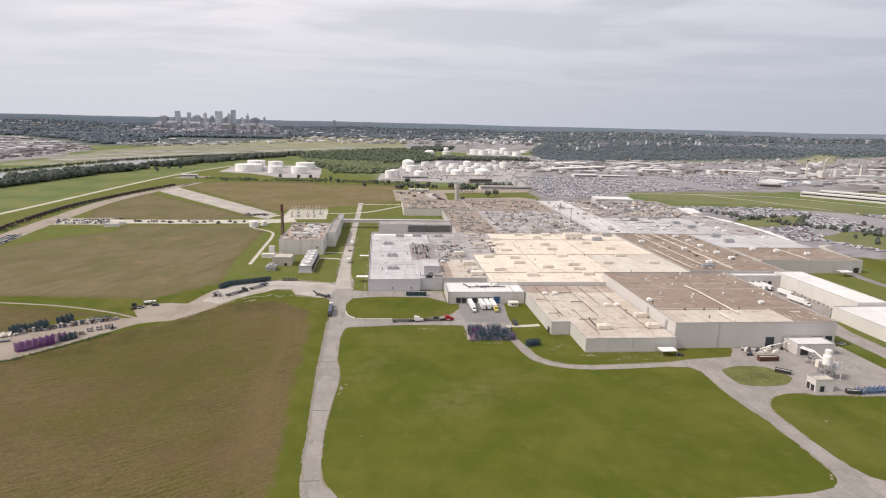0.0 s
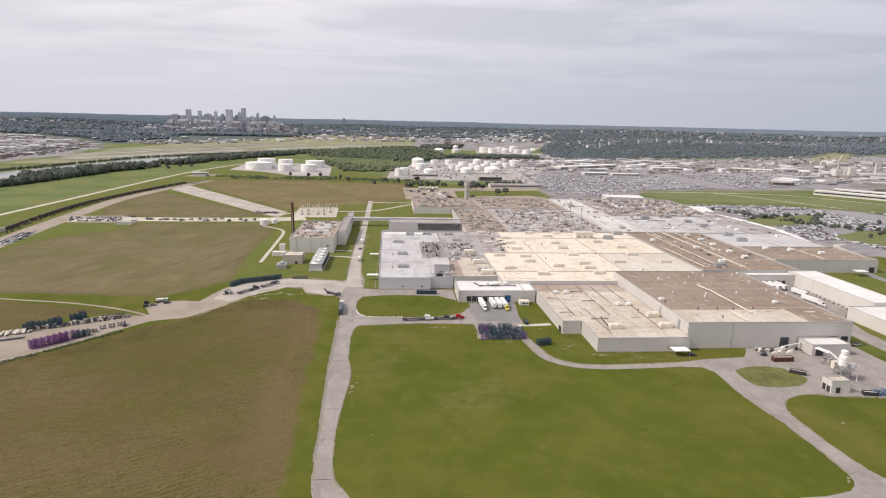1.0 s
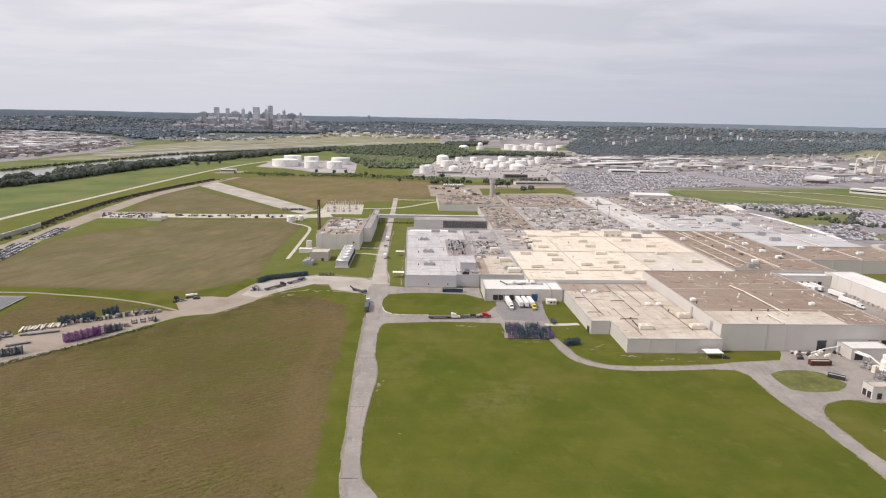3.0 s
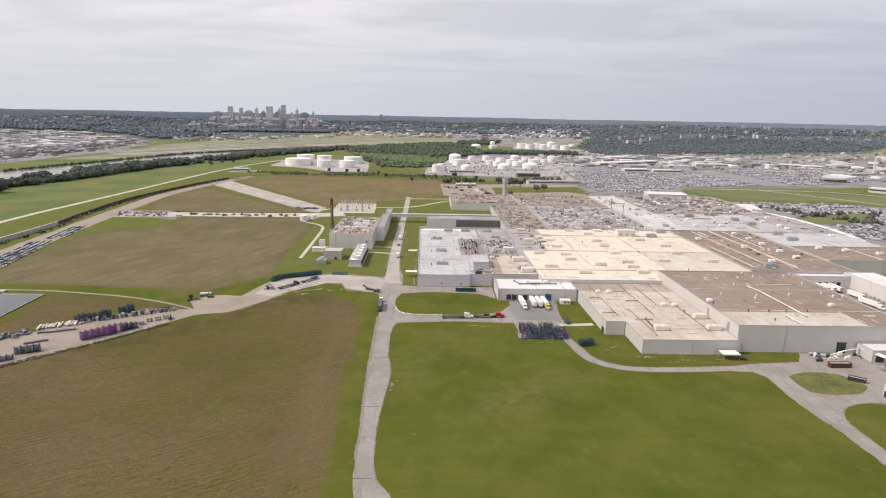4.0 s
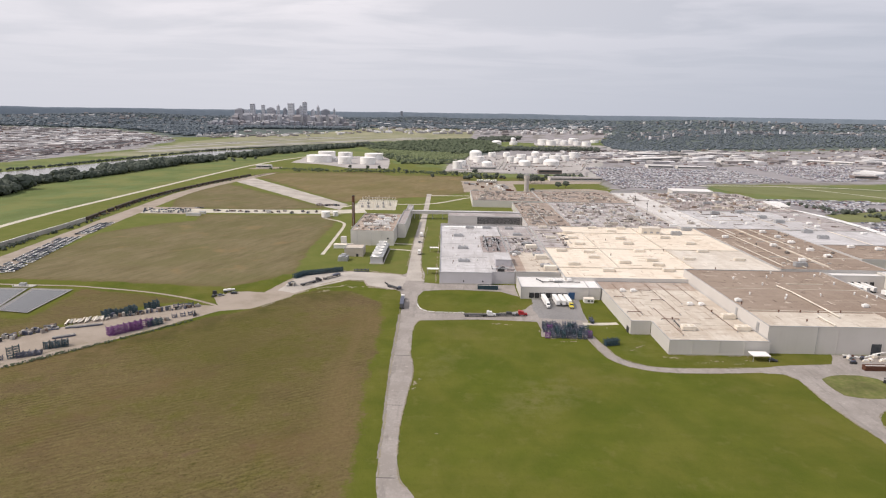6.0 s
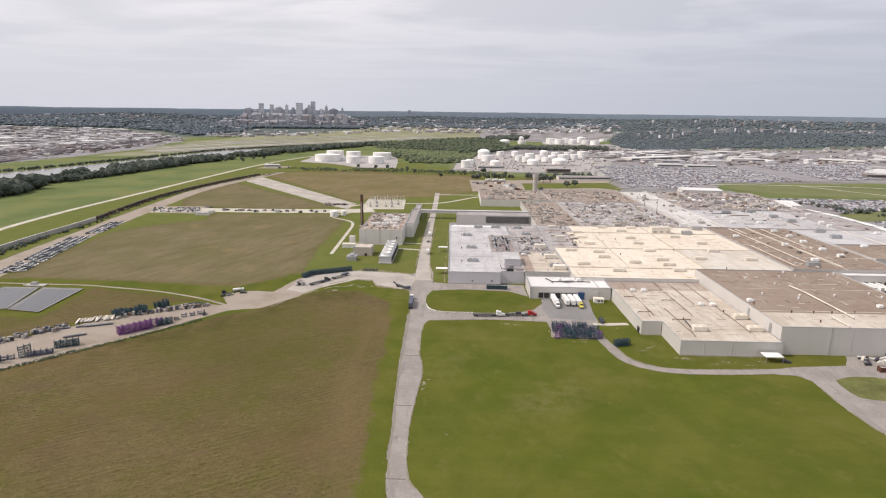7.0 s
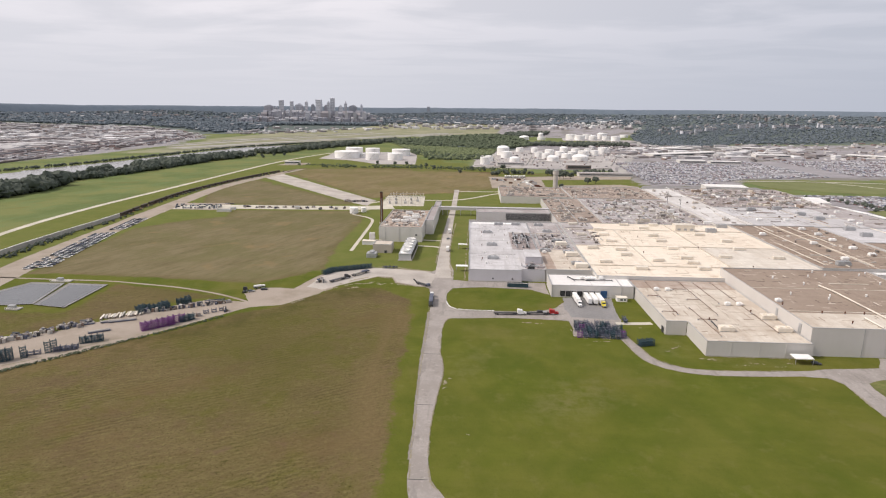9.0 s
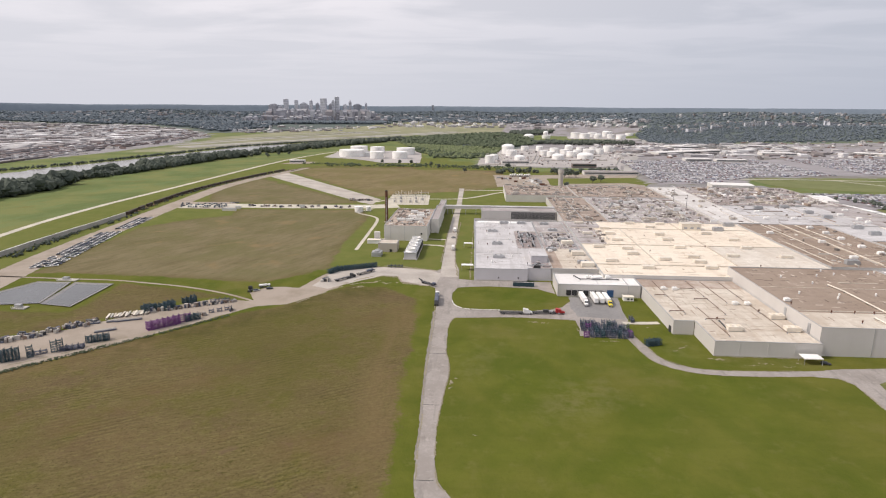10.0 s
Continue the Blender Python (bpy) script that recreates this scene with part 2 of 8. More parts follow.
dry = s.mix(s.step(s.noise(0.013, 5, 0.65, stretch=(0.6, 1, 1), turn=35), 0.52, 0.64, 0, 0.45), dry, (0.150, 0.098, 0.052))
rim = s.math("MULTIPLY", s.attr("headland").outputs["Fac"], s.step(s.noise(0.05, 5, 0.65, stretch=(1, 0.3, 1)), 0.36, 0.56))
dry = s.mix(s.step(rim, 0.15, 0.9, 0, 0.75), dry, s.mix(s.step(n_f, 0.4, 0.6), (0.144, 0.106, 0.052), (0.186, 0.142, 0.074)))
rank = s.math("MULTIPLY", s.attr("rank").outputs["Fac"], s.step(s.noise(0.06, 5, 0.65), 0.36, 0.58))
dry = s.mix(s.step(rank, 0.15, 0.9, 0, 0.65), dry, (0.070, 0.068, 0.018))
dry = s.mix(1.0, dry, (0.885, 0.865, 0.815), "MULTIPLY")
dry = s.mix(s.step(s.attr("hay").outputs["Fac"], 0.3, 0.7), dry, hayc)
dry = s.mix(s.step(s.attr("bleach").outputs["Fac"], 0.2, 0.8), dry, s.mix(1.0, dry, (1.16, 1.10, 1.05), "MULTIPLY"))
edge = s.math("ADD", sp.outputs[0], s.step(n_m, 0.2, 0.8, -0.30, 0.30))
edge = s.math("ADD", edge, s.step(n_f, 0.2, 0.8, -0.22, 0.22))
col = s.mix(s.step(edge, 0.40, 0.60), green, dry)
hard = s.mix(s.step(n_m, 0.3, 0.7), (0.225, 0.212, 0.218), (0.325, 0.308, 0.320))
hard = s.mix(s.step(n_b, 0.5, 0.6, 0, 0.6), hard, (0.15, 0.14, 0.11))
col = s.mix(s.step(s.math("ADD", sp.outputs[1], s.step(n_m, 0.2, 0.8, -0.3, 0.3)), 0.4, 0.6), col, hard)
# woods floor toned like the far canopy, its haze put into the colour
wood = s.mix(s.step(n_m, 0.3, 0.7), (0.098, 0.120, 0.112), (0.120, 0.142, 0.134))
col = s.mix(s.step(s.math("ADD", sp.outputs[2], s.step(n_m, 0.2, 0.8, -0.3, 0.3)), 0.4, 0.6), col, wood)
pale = s.mix(s.step(n_b, 0.35, 0.65), (0.205, 0.21, 0.125), (0.29, 0.28, 0.19))
col = s.mix(s.step(s.math("ADD", cov.outputs["Alpha"], s.step(n_m, 0.2, 0.8, -0.2, 0.2)), 0.4, 0.6), col, pale)
M["ground"] = s.done(col, 0.95, 0, s.math("ADD", n_f, s.math("MULTIPLY", n_h, 0.8)), 0.5, 0.1)

# worn concrete road with patched slabs and pale dusty verge
s = Nodes("road_concrete")
n1, n2, n3 = s.noise(0.8, 6, 0.7), s.noise(0.07, 4, 0.6), s.noise(0.25, 5, 0.7, stretch=(1, 0.15, 1))
col = s.mix(s.step(n1, 0.3, 0.7), (0.280, 0.250, 0.230), (0.352, 0.322, 0.300))
col = s.mix(s.step(n2, 0.42, 0.60, 0, 0.7), col, (0.25, 0.225, 0.205))
col = s.mix(s.step(n3, 0.53, 0.63, 0, 0.6), col, (0.205, 0.188, 0.174))
col = s.mix(s.step(s.noise(0.35, 6, 0.8), 0.55, 0.64, 0, 0.5), col, (0.43, 0.395, 0.365))
col = s.mix(s.step(s.noise(0.12, 6, 0.75), 0.57, 0.63, 0, 0.45), col, (0.19, 0.17, 0.155))
M["road"] = s.done(col, 0.9, 0, n1, 0.02)
s = Nodes("gravel")
n1, n2 = s.noise(1.4, 6, 0.75), s.noise(0.055, 5, 0.6)
col = s.mix(s.step(n1, 0.3, 0.7), (0.285, 0.24, 0.198), (0.375, 0.322, 0.272))
col = s.mix(s.step(n2, 0.46, 0.66, 0, 0.65), col, (0.235, 0.195, 0.15))
M["gravel"] = s.done(col, 0.95, 0, n1, 0.05)
M["junction"] = plain("pale_crushed_stone", (0.355, 0.322, 0.288), (0.455, 0.418, 0.378), 0.7, 0.05, 0.95, spread=0.24)
M["asphalt"] = plain("asphalt", (0.19, 0.185, 0.185), (0.27, 0.26, 0.255), 0.7, 0.04, 0.9)
M["lot"] = plain("worn_lot_asphalt", (0.235, 0.222, 0.232), (0.315, 0.298, 0.305), 0.3, 0.02, 0.9)
M["path"] = plain("path", (0.44, 0.41, 0.345), (0.54, 0.505, 0.43), 0.6, 0.05, 0.9)
M["runway"] = plain("runway_concrete", (0.30, 0.29, 0.27), (0.40, 0.385, 0.36), 0.05, 0.01, 0.9)
M["water"] = plain("river_water", (0.20, 0.19, 0.175), (0.24, 0.23, 0.21), 0.02, 0.006, 0.2, spec=0.5, depth=0.0)
M["pond"] = plain("pond_water", (0.07, 0.075, 0.08), (0.09, 0.095, 0.10), 0.05, 0.02, 0.25, spec=0.5, depth=0.0)
M["wall"] = cladding("wall_cladding", (0.535, 0.51, 0.485), (0.58, 0.555, 0.53), (0.44, 0.41, 0.385))
M["wall_pale"] = cladding("wall_pale", (0.60, 0.575, 0.54), (0.68, 0.655, 0.62), (0.48, 0.45, 0.42))
M["wall_tan"] = cladding("wall_tan", (0.43, 0.385, 0.335), (0.49, 0.44, 0.39), (0.36, 0.31, 0.26))
M["wall_blue"] = cladding("wall_bluish", (0.50, 0.485, 0.51), (0.56, 0.545, 0.57), (0.42, 0.40, 0.41))
M["roof_cream"] = roofing("roof_cream", (0.70, 0.62, 0.515), (0.80, 0.73, 0.63), (0.60, 0.51, 0.41), 0.03, 0.42)
M["roof_white"] = roofing("roof_white", (0.72, 0.71, 0.70), (0.79, 0.78, 0.77), (0.58, 0.55, 0.52), 0.04, 0.35)
M["roof_mauve"] = roofing("roof_mauve_grey", (0.36, 0.315, 0.305), (0.45, 0.405, 0.395), (0.24, 0.20, 0.19), 0.03, 0.8)
M["roof_chalk"] = roofing("roof_chalky", (0.60, 0.585, 0.57), (0.70, 0.685, 0.67), (0.46, 0.43, 0.41), 0.04, 0.6)
M["roof_grey"] = roofing("roof_grey", (0.41, 0.385, 0.385), (0.51, 0.485, 0.485), (0.29, 0.255, 0.245), 0.04, 0.8)
M["roof_pale"] = roofing("roof_pale_grey", (0.52, 0.51, 0.52), (0.60, 0.59, 0.60), (0.40, 0.385, 0.385), 0.04, 0.65)
M["roof_palecream"] = roofing("roof_pale_cream", (0.60, 0.555, 0.49), (0.68, 0.635, 0.57), (0.48, 0.42, 0.355), 0.03, 0.5)
M["roof_brown"] = roofing("roof_gravel_brown", (0.20, 0.15, 0.115), (0.275, 0.21, 0.165), (0.32, 0.255, 0.205), 0.0, 0.5)
M["roof_tan"] = roofing("roof_tan", (0.55, 0.50, 0.43), (0.63, 0.58, 0.51), (0.44, 0.37, 0.30), 0.03, 0.55, 0.03)
M["roof_mid"] = roofing("roof_worn_brown", (0.31, 0.25, 0.21), (0.40, 0.335, 0.285), (0.235, 0.185, 0.155), 0.0, 0.6)
M["roof_link"] = roofing("roof_rusty_brown", (0.42, 0.355, 0.305), (0.52, 0.455, 0.395), (0.30, 0.225, 0.18), 0.03, 0.7, 0.03)
M["marks_cream"] = varied("cream_roof_patches", [(0.50, 0.40, 0.31), (0.60, 0.50, 0.40), (0.40, 0.31, 0.24), (0.82, 0.77, 0.69), (0.56, 0.47, 0.38)], 0.9)
M["marks_brown"] = varied("brown_roof_patches", [(0.36, 0.29, 0.23), (0.50, 0.43, 0.36), (0.13, 0.095, 0.075), (0.19, 0.145, 0.115), (0.57, 0.50, 0.43), (0.29, 0.23, 0.18)], 0.9)
M["marks_grey"] = varied("grey_roof_patches", [(0.26, 0.235, 0.225), (0.48, 0.46, 0.455), (0.19, 0.165, 0.15), (0.38, 0.36, 0.355), (0.60, 0.57, 0.54)], 0.9)
M["marks_tan"] = varied("tan_roof_patches", [(0.38, 0.31, 0.25), (0.46, 0.39, 0.32), (0.62, 0.57, 0.50), (0.28, 0.22, 0.175), (0.53, 0.47, 0.40)], 0.9)
M["clutter"] = varied("roof_plant_metals", [(0.38, 0.35, 0.33), (0.50, 0.47, 0.44), (0.22, 0.185, 0.165), (0.60, 0.56, 0.51), (0.30, 0.24, 0.205), (0.70, 0.68, 0.65), (0.15, 0.135, 0.125)], 0.7)
M["unit"] = varied("roof_unit_paints", [(0.46, 0.42, 0.375), (0.38, 0.36, 0.345), (0.54, 0.49, 0.43), (0.33, 0.30, 0.275), (0.60, 0.57, 0.53)], 0.6, False)
M["shoulder"] = plain("broken_asphalt", (0.20, 0.178, 0.16), (0.27, 0.245, 0.22), 0.9, 0.08, 0.95)
M["white"] = plain("white_paint", (0.78, 0.77, 0.75), (0.85, 0.84, 0.82), 0.5, 0.05, 0.45)
M["cream"] = plain("cream_metal", (0.68, 0.62, 0.53), (0.75, 0.69, 0.60), 0.8, 0.1, 0.5)
M["steel"] = plain("galvanised_steel", (0.36, 0.365, 0.375), (0.46, 0.465, 0.475), 1.2, 0.2, 0.45, 0.4)
M["dark"] = plain("dark_metal", (0.035, 0.035, 0.038), (0.06, 0.06, 0.062), 1.0, 0.2, 0.6)
M["rubber"] = plain("rubber", (0.02, 0.02, 0.02), (0.03, 0.03, 0.03), 2, 0.2, 0.9)
M["rust"] = plain("rusty_steel", (0.085, 0.035, 0.022), (0.14, 0.065, 0.042), 1.0, 0.2, 0.8)
M["wagon"] = plain("wagon_brown", (0.055, 0.042, 0.036), (0.10, 0.078, 0.066), 1.0, 0.1, 0.8)
M["teal"] = plain("teal_paint", (0.022, 0.050, 0.066), (0.048, 0.085, 0.105), 1.5, 0.3, 0.55)
M["slate"] = plain("slate_paint", (0.062, 0.072, 0.105), (0.12, 0.13, 0.175), 1.5, 0.3, 0.55)
M["purple"] = plain("purple_paint", (0.145, 0.045, 0.170), (0.215, 0.080, 0.245), 1.5, 0.3, 0.55)
M["blue"] = plain("blue_paint", (0.03, 0.085, 0.19), (0.05, 0.12, 0.25), 1.5, 0.3, 0.5)
M["sky"] = plain("steel_blue_paint", (0.10, 0.16, 0.27), (0.17, 0.24, 0.36), 1.5, 0.3, 0.5)
M["red"] = plain("red_paint", (0.33, 0.02, 0.025), (0.42, 0.035, 0.035), 1.5, 0.3, 0.4)
M["yellow"] = plain("yellow_paint", (0.68, 0.55, 0.05), (0.74, 0.62, 0.08), 1.5, 0.3, 0.4)
M["concrete"] = plain("concrete", (0.38, 0.355, 0.32), (0.48, 0.455, 0.42), 0.5, 0.06, 0.9)
M["brick"] = plain("brick_brown", (0.19, 0.155, 0.14), (0.25, 0.205, 0.185), 0.6, 0.05, 0.9)
M["glass"] = plain("window_glass", (0.03, 0.04, 0.05), (0.05, 0.06, 0.07), 0.3, 0.05, 0.1, spec=0.5)
M["bark"] = plain("bark", (0.07, 0.052, 0.038), (0.11, 0.085, 0.065), 1.5, 0.3, 0.95)
# the last leaf is for far woods: distance haze put into its colour
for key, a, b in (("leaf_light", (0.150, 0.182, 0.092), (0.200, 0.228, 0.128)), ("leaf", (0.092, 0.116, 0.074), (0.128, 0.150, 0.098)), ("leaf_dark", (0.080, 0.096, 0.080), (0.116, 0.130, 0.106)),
                  ("leaf_hazed", (0.132, 0.158, 0.180), (0.156, 0.184, 0.206))):
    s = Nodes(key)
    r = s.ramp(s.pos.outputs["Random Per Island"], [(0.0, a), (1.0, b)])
    M[key] = s.done(s.mix(s.step(s.noise(0.35, 4), 0.4, 0.75, 0, 0.6), r, tuple(x * (0.9 if key == "leaf_hazed" else 0.7) for x in a)), 0.9, 0, s.noise(0.7, 4), 0.2 if key == "leaf_hazed" else 0.5, 0.1)
M["cars"] = varied("car_paints", [(0.60, 0.60, 0.62), (0.09, 0.09, 0.10), (0.34, 0.34, 0.37), (0.18, 0.18, 0.20), (0.56, 0.56, 0.59),
                                  (0.17, 0.09, 0.095), (0.26, 0.26, 0.28), (0.12, 0.14, 0.21), (0.46, 0.45, 0.46), (0.52, 0.52, 0.55), (0.18, 0.17, 0.165)], 0.3)
M["town"] = varied("town_walls", [(0.25, 0.25, 0.265), (0.22, 0.195, 0.19), (0.31, 0.31, 0.325), (0.17, 0.175, 0.19), (0.44, 0.44, 0.45), (0.23, 0.22, 0.225)], 0.8)
M["sheds"] = varied("shed_metals", [(0.38, 0.365, 0.37), (0.28, 0.25, 0.245), (0.50, 0.485, 0.485), (0.23, 0.21, 0.21), (0.33, 0.32, 0.33), (0.74, 0.73, 0.73), (0.62, 0.61, 0.61)], 0.7)
M["goods"] = varied("stored_goods", [(0.62, 0.61, 0.61), (0.30, 0.27, 0.265), (0.46, 0.44, 0.44), (0.16, 0.145, 0.145), (0.74, 0.73, 0.72), (0.24, 0.17, 0.15), (0.36, 0.35, 0.37), (0.55, 0.51, 0.48)], 0.7)
M["city"] = varied("city_facades", [(0.30, 0.31, 0.35), (0.36, 0.365, 0.40), (0.25, 0.255, 0.29), (0.43, 0.43, 0.45), (0.30, 0.285, 0.30)], 0.8)
M["scrap_piece"] = varied("scrap_pieces", [(0.16, 0.13, 0.11), (0.30, 0.27, 0.25), (0.12, 0.085, 0.07), (0.42, 0.39, 0.36), (0.20, 0.14, 0.11), (0.09, 0.10, 0.11)], 0.8, False)
M["scrap"] = varied("mixed_scrap", [(0.16, 0.13, 0.11), (0.30, 0.27, 0.25), (0.10, 0.10, 0.115), (0.42, 0.39, 0.37), (0.20, 0.12, 0.10), (0.08, 0.10, 0.12)], 0.8)
# tower walls and windows pale and blue: distance haze put into their colour
M["tower_glass"] = plain("tower_facade", (0.27, 0.285, 0.33), (0.32, 0.335, 0.38), 0.05, 0.01, 0.5)
M["tower_stone"] = plain("tower_stone", (0.48, 0.49, 0.53), (0.54, 0.55, 0.59), 0.05, 0.01, 0.8)
M["tower_brick"] = plain("tower_brick", (0.31, 0.31, 0.345), (0.37, 0.365, 0.40), 0.05, 0.01, 0.8)
M["dirt"] = plain("verge_soil", (0.215, 0.185, 0.125), (0.30, 0.265, 0.19), 0.9, 0.05, 0.95)
M["tower_window"] = plain("tower_window", (0.29, 0.305, 0.335), (0.33, 0.345, 0.375), 0.05, 0.01, 0.3)
M["pad"] = plain("grey_gravel", (0.33, 0.305, 0.295), (0.42, 0.395, 0.38), 0.3, 0.012, 0.95)
# ridge backdrop: distance haze painted on as a blue tint
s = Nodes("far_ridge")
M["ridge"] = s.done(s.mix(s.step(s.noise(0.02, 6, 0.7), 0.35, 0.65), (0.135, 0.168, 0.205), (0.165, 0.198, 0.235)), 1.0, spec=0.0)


# ---- mesh helpers ----
class Mesh:
    """Gathers solids and sheets for one part."""

    def __init__(self):
        self.v, self.f = [], []

    def add(self, verts, faces, m=None):
        k = len(self.v)
        self.v += [tuple(m @ Vector(p)) for p in verts] if m else [tuple(p) for p in verts]
        self.f += [tuple(i + k for i in f) for f in faces]
        return self

    def box(self, x0, x1, y0, y1, z0, z1, m=None, bevel=0.0):
        b = bevel
        if b:
            ring = [(x0 + b, y0), (x1 - b, y0), (x1, y0 + b), (x1, y1 - b), (x1 - b, y1), (x0 + b, y1), (x0, y1 - b), (x0, y0 + b)]
            return self.prism(ring, z0, z1, m)
        v = [(x0, y0, z0), (x1, y0, z0), (x1, y1, z0), (x0, y1, z0), (x0, y0, z1), (x1, y0, z1), (x1, y1, z1), (x0, y1, z1)]
        return self.add(v, [(3, 2, 1, 0), (4, 5, 6, 7), (0, 1, 5, 4), (1, 2, 6, 5), (2, 3, 7, 6), (3, 0, 4, 7)], m)

    def prism(self, ring, z0, z1, m=None):
        n = len(ring)
        v = [(x, y, z0) for x, y in ring] + [(x, y, z1) for x, y in ring]
        f = [tuple(range(n - 1, -1, -1)), tuple(range(n, 2 * n))]
        f += [(i, (i + 1) % n, n + (i + 1) % n, n + i) for i in range(n)]
        return self.add(v, f, m)

    def lathe(self, x, y, profile, n=24, m=None):
        """profile: (radius, z) from the bottom up; closed with caps."""
        v = [(x + r * math.cos(2 * math.pi * i / n), y + r * math.sin(2 * math.pi * i / n), z) for r, z in profile for i in range(n)]
        f = [tuple(range(n - 1, -1, -1)), tuple(range((len(profile) - 1) * n, len(profile) * n))]
        for k in range(len(profile) - 1):
            f += [(k * n + i, k * n + (i + 1) % n, (k + 1) * n + (i + 1) % n, (k + 1) * n + i) for i in range(n)]
        return self.add(v, f, m)

    def bar(self, a, b, w=0.1, h=None):
        """A square bar from a to b."""
        a, b = Vector(a), Vector(b)
        d = b - a
        m = Matrix.Translation(a) @ d.to_track_quat("Z", "Y").to_matrix().to_4x4()
        return self.box(-w / 2, w / 2, -(h or w) / 2, (h or w) / 2, 0, d.length, m)

    def tube(self, a, b, r=0.1, n=8):
        a, b = Vector(a), Vector(b)
        d = b - a
        m = Matrix.Translation(a) @ d.to_track_quat("Z", "Y").to_matrix().to_4x4()
        return self.lathe(0, 0, [(r, 0), (r, d.length)], n, m)

    def data(self, name, material, smooth=False):
        me = bpy.data.meshes.new(name)
        me.from_pydata(self.v, [], self.f)
        me.materials.append(material)
        if smooth:
            me.polygons.foreach_set("use_smooth", [True] * len(me.polygons))
        me.update()
        return me


def thing(name, x, y, z, label, category, group="", kind="", turn=0.0):
    ob = new(name)
    ob.empty_display_size = 0.5
    ob.matrix_basis = pose(x, y, z, 0, 0, turn)
    return tagged(ob, label, category, group, kind)


def part(name, mesh, material, parent=None, label="", smooth=False):
    """Links one mesh as a part; its points are in the parent's own space."""
    ob = new(name, mesh.data(name, material, smooth))
    ob.parent = parent
    return tagged(ob, label) if label else ob


def solo(name, mesh, material, label, category, kind="", group="", smooth=False):
    return tagged(new(name, mesh.data(name, material, smooth)), label, category, group, kind)


def wob(x, y, s=0.1):
    return noise.noise((x * s, y * s, 3.1))


def curve(points, step=4.0, closed=False):
    """A smooth line through plan points."""
    p = [Vector((*q, 0)) for q in points]
    n, out = len(p), []
    for i in range(n if closed else n - 1):
        a, b = p[i], p[(i + 1) % n]
        pre = p[i - 1] if closed or i else a
        post = p[(i + 2) % n] if closed or i + 2 < n else b
        k = max(1, int((b - a).length / step))
        for j in range(k):
            t = j / k
            q = 0.5 * (2 * a + (b - pre) * t + (2 * pre - 5 * a + 4 * b - post) * t * t + (3 * a - pre - 3 * b + post) * t ** 3)
            out.append((q.x, q.y))
    return out if closed else out + [points[-1]]


def straight(points, step=4.0):
    out = []
    for a, b in zip(points, points[1:] + points[:1]):
        k = max(1, int(math.dist(a, b) / step))
        out += [(a[0] + (b[0] - a[0]) * j / k, a[1] + (b[1] - a[1]) * j / k) for j in range(k)]
    return out


def sheet(name, ring, z, material, label, category, jitter=0.0, round_=False, step=4.0, kind="structure", depth=0.0):
    """A flat area of ground cover with an uneven border."""
    from mathutils.geometry import tessellate_polygon
    ring = curve(ring, step, True) if round_ else straight(ring, step)
    ring = [(x + jitter * (wob(x, y, 0.22) + wob(x + 50, y, 0.7)), y + jitter * (wob(x, y + 90, 0.22) + wob(x, y + 40, 0.7))) for x, y in ring]
    tris = tessellate_polygon([[Vector((x, y, 0)) for x, y in ring]])
    m = Mesh()
    up = []
    for a, b, c in tris:
        (ax, ay), (bx, by), (cx, cy) = ring[a], ring[b], ring[c]
        up.append((a, b, c) if (bx - ax) * (cy - ay) - (by - ay) * (cx - ax) > 0 else (c, b, a))
    m.add([(x, y, z) for x, y in ring], up)
    return solo(name, m, material, label, category, kind)


def strip(name, line, width, z, material, label, category, jitter=0.0, step=4.0, kind="structure"):
    """A road along a smooth line; width: one value, or one at each end."""
    pts = curve(line, step)
    m, n = Mesh(), len(pts)
    w0, w1 = width if isinstance(width, tuple) else (width, width)
    for i, (x, y) in enumerate(pts):
        a, b = pts[max(i - 1, 0)], pts[min(i + 1, n - 1)]
        d = Vector((b[0] - a[0], b[1] - a[1])).normalized()
        w = (w0 + (w1 - w0) * i / (n - 1)) / 2
        l, r = w + jitter * (wob(x, y, 0.25) + wob(x, y, 0.8)), w + jitter * (wob(x + 70, y, 0.25) + wob(x + 70, y, 0.8))
        m.v += [(x - d.y * l, y + d.x * l, z), (x + d.y * r, y - d.x * r, z)]
    m.f = [(2 * i, 2 * i + 1, 2 * i + 3, 2 * i + 2) for i in range(n - 1)]
    return solo(name, m, material, label, category, kind)

# ---- the land ----
FIELD_NEAR = [(-64, -300), (-65, 175), (-65.8, 202), (-69, 246), (-70.2, 282), (-70.6, 330), (-76, 372), (-97, 399), (-124, 400), (-150, 366), (-168, 346), (-180, 335), (-203, 306), (-225, 286),
              (-242, 268), (-258, 252), (-300, 218), (-420, 170), (-600, 100), (-600, -300)]
FIELD_MID = [(-364, 412), (-372, 503), (-379, 580), (-350, 630), (-318, 655), (-322, 699), (-174, 706), (-160, 660), (-158, 514), (-150, 445), (-186, 402), (-249, 410), (-337, 413)]
FIELD_POND = [(-283, 392), (-246, 386), (-200, 371), (-215, 365), (-240, 342), (-262, 312), (-300, 286), (-380, 240), (-460, 260), (-420, 330), (-330, 330), (-279, 333)]
FIELD_WEDGE = [(-384, 744), (-425, 850), (-405, 1000), (-190, 762), (-260, 735)]
FIELD_BACK = [(-393, 1117), (-361, 1205), (-180, 1210), (6, 1156), (2, 940), (-60, 880), (-101, 862), (-178, 812)]
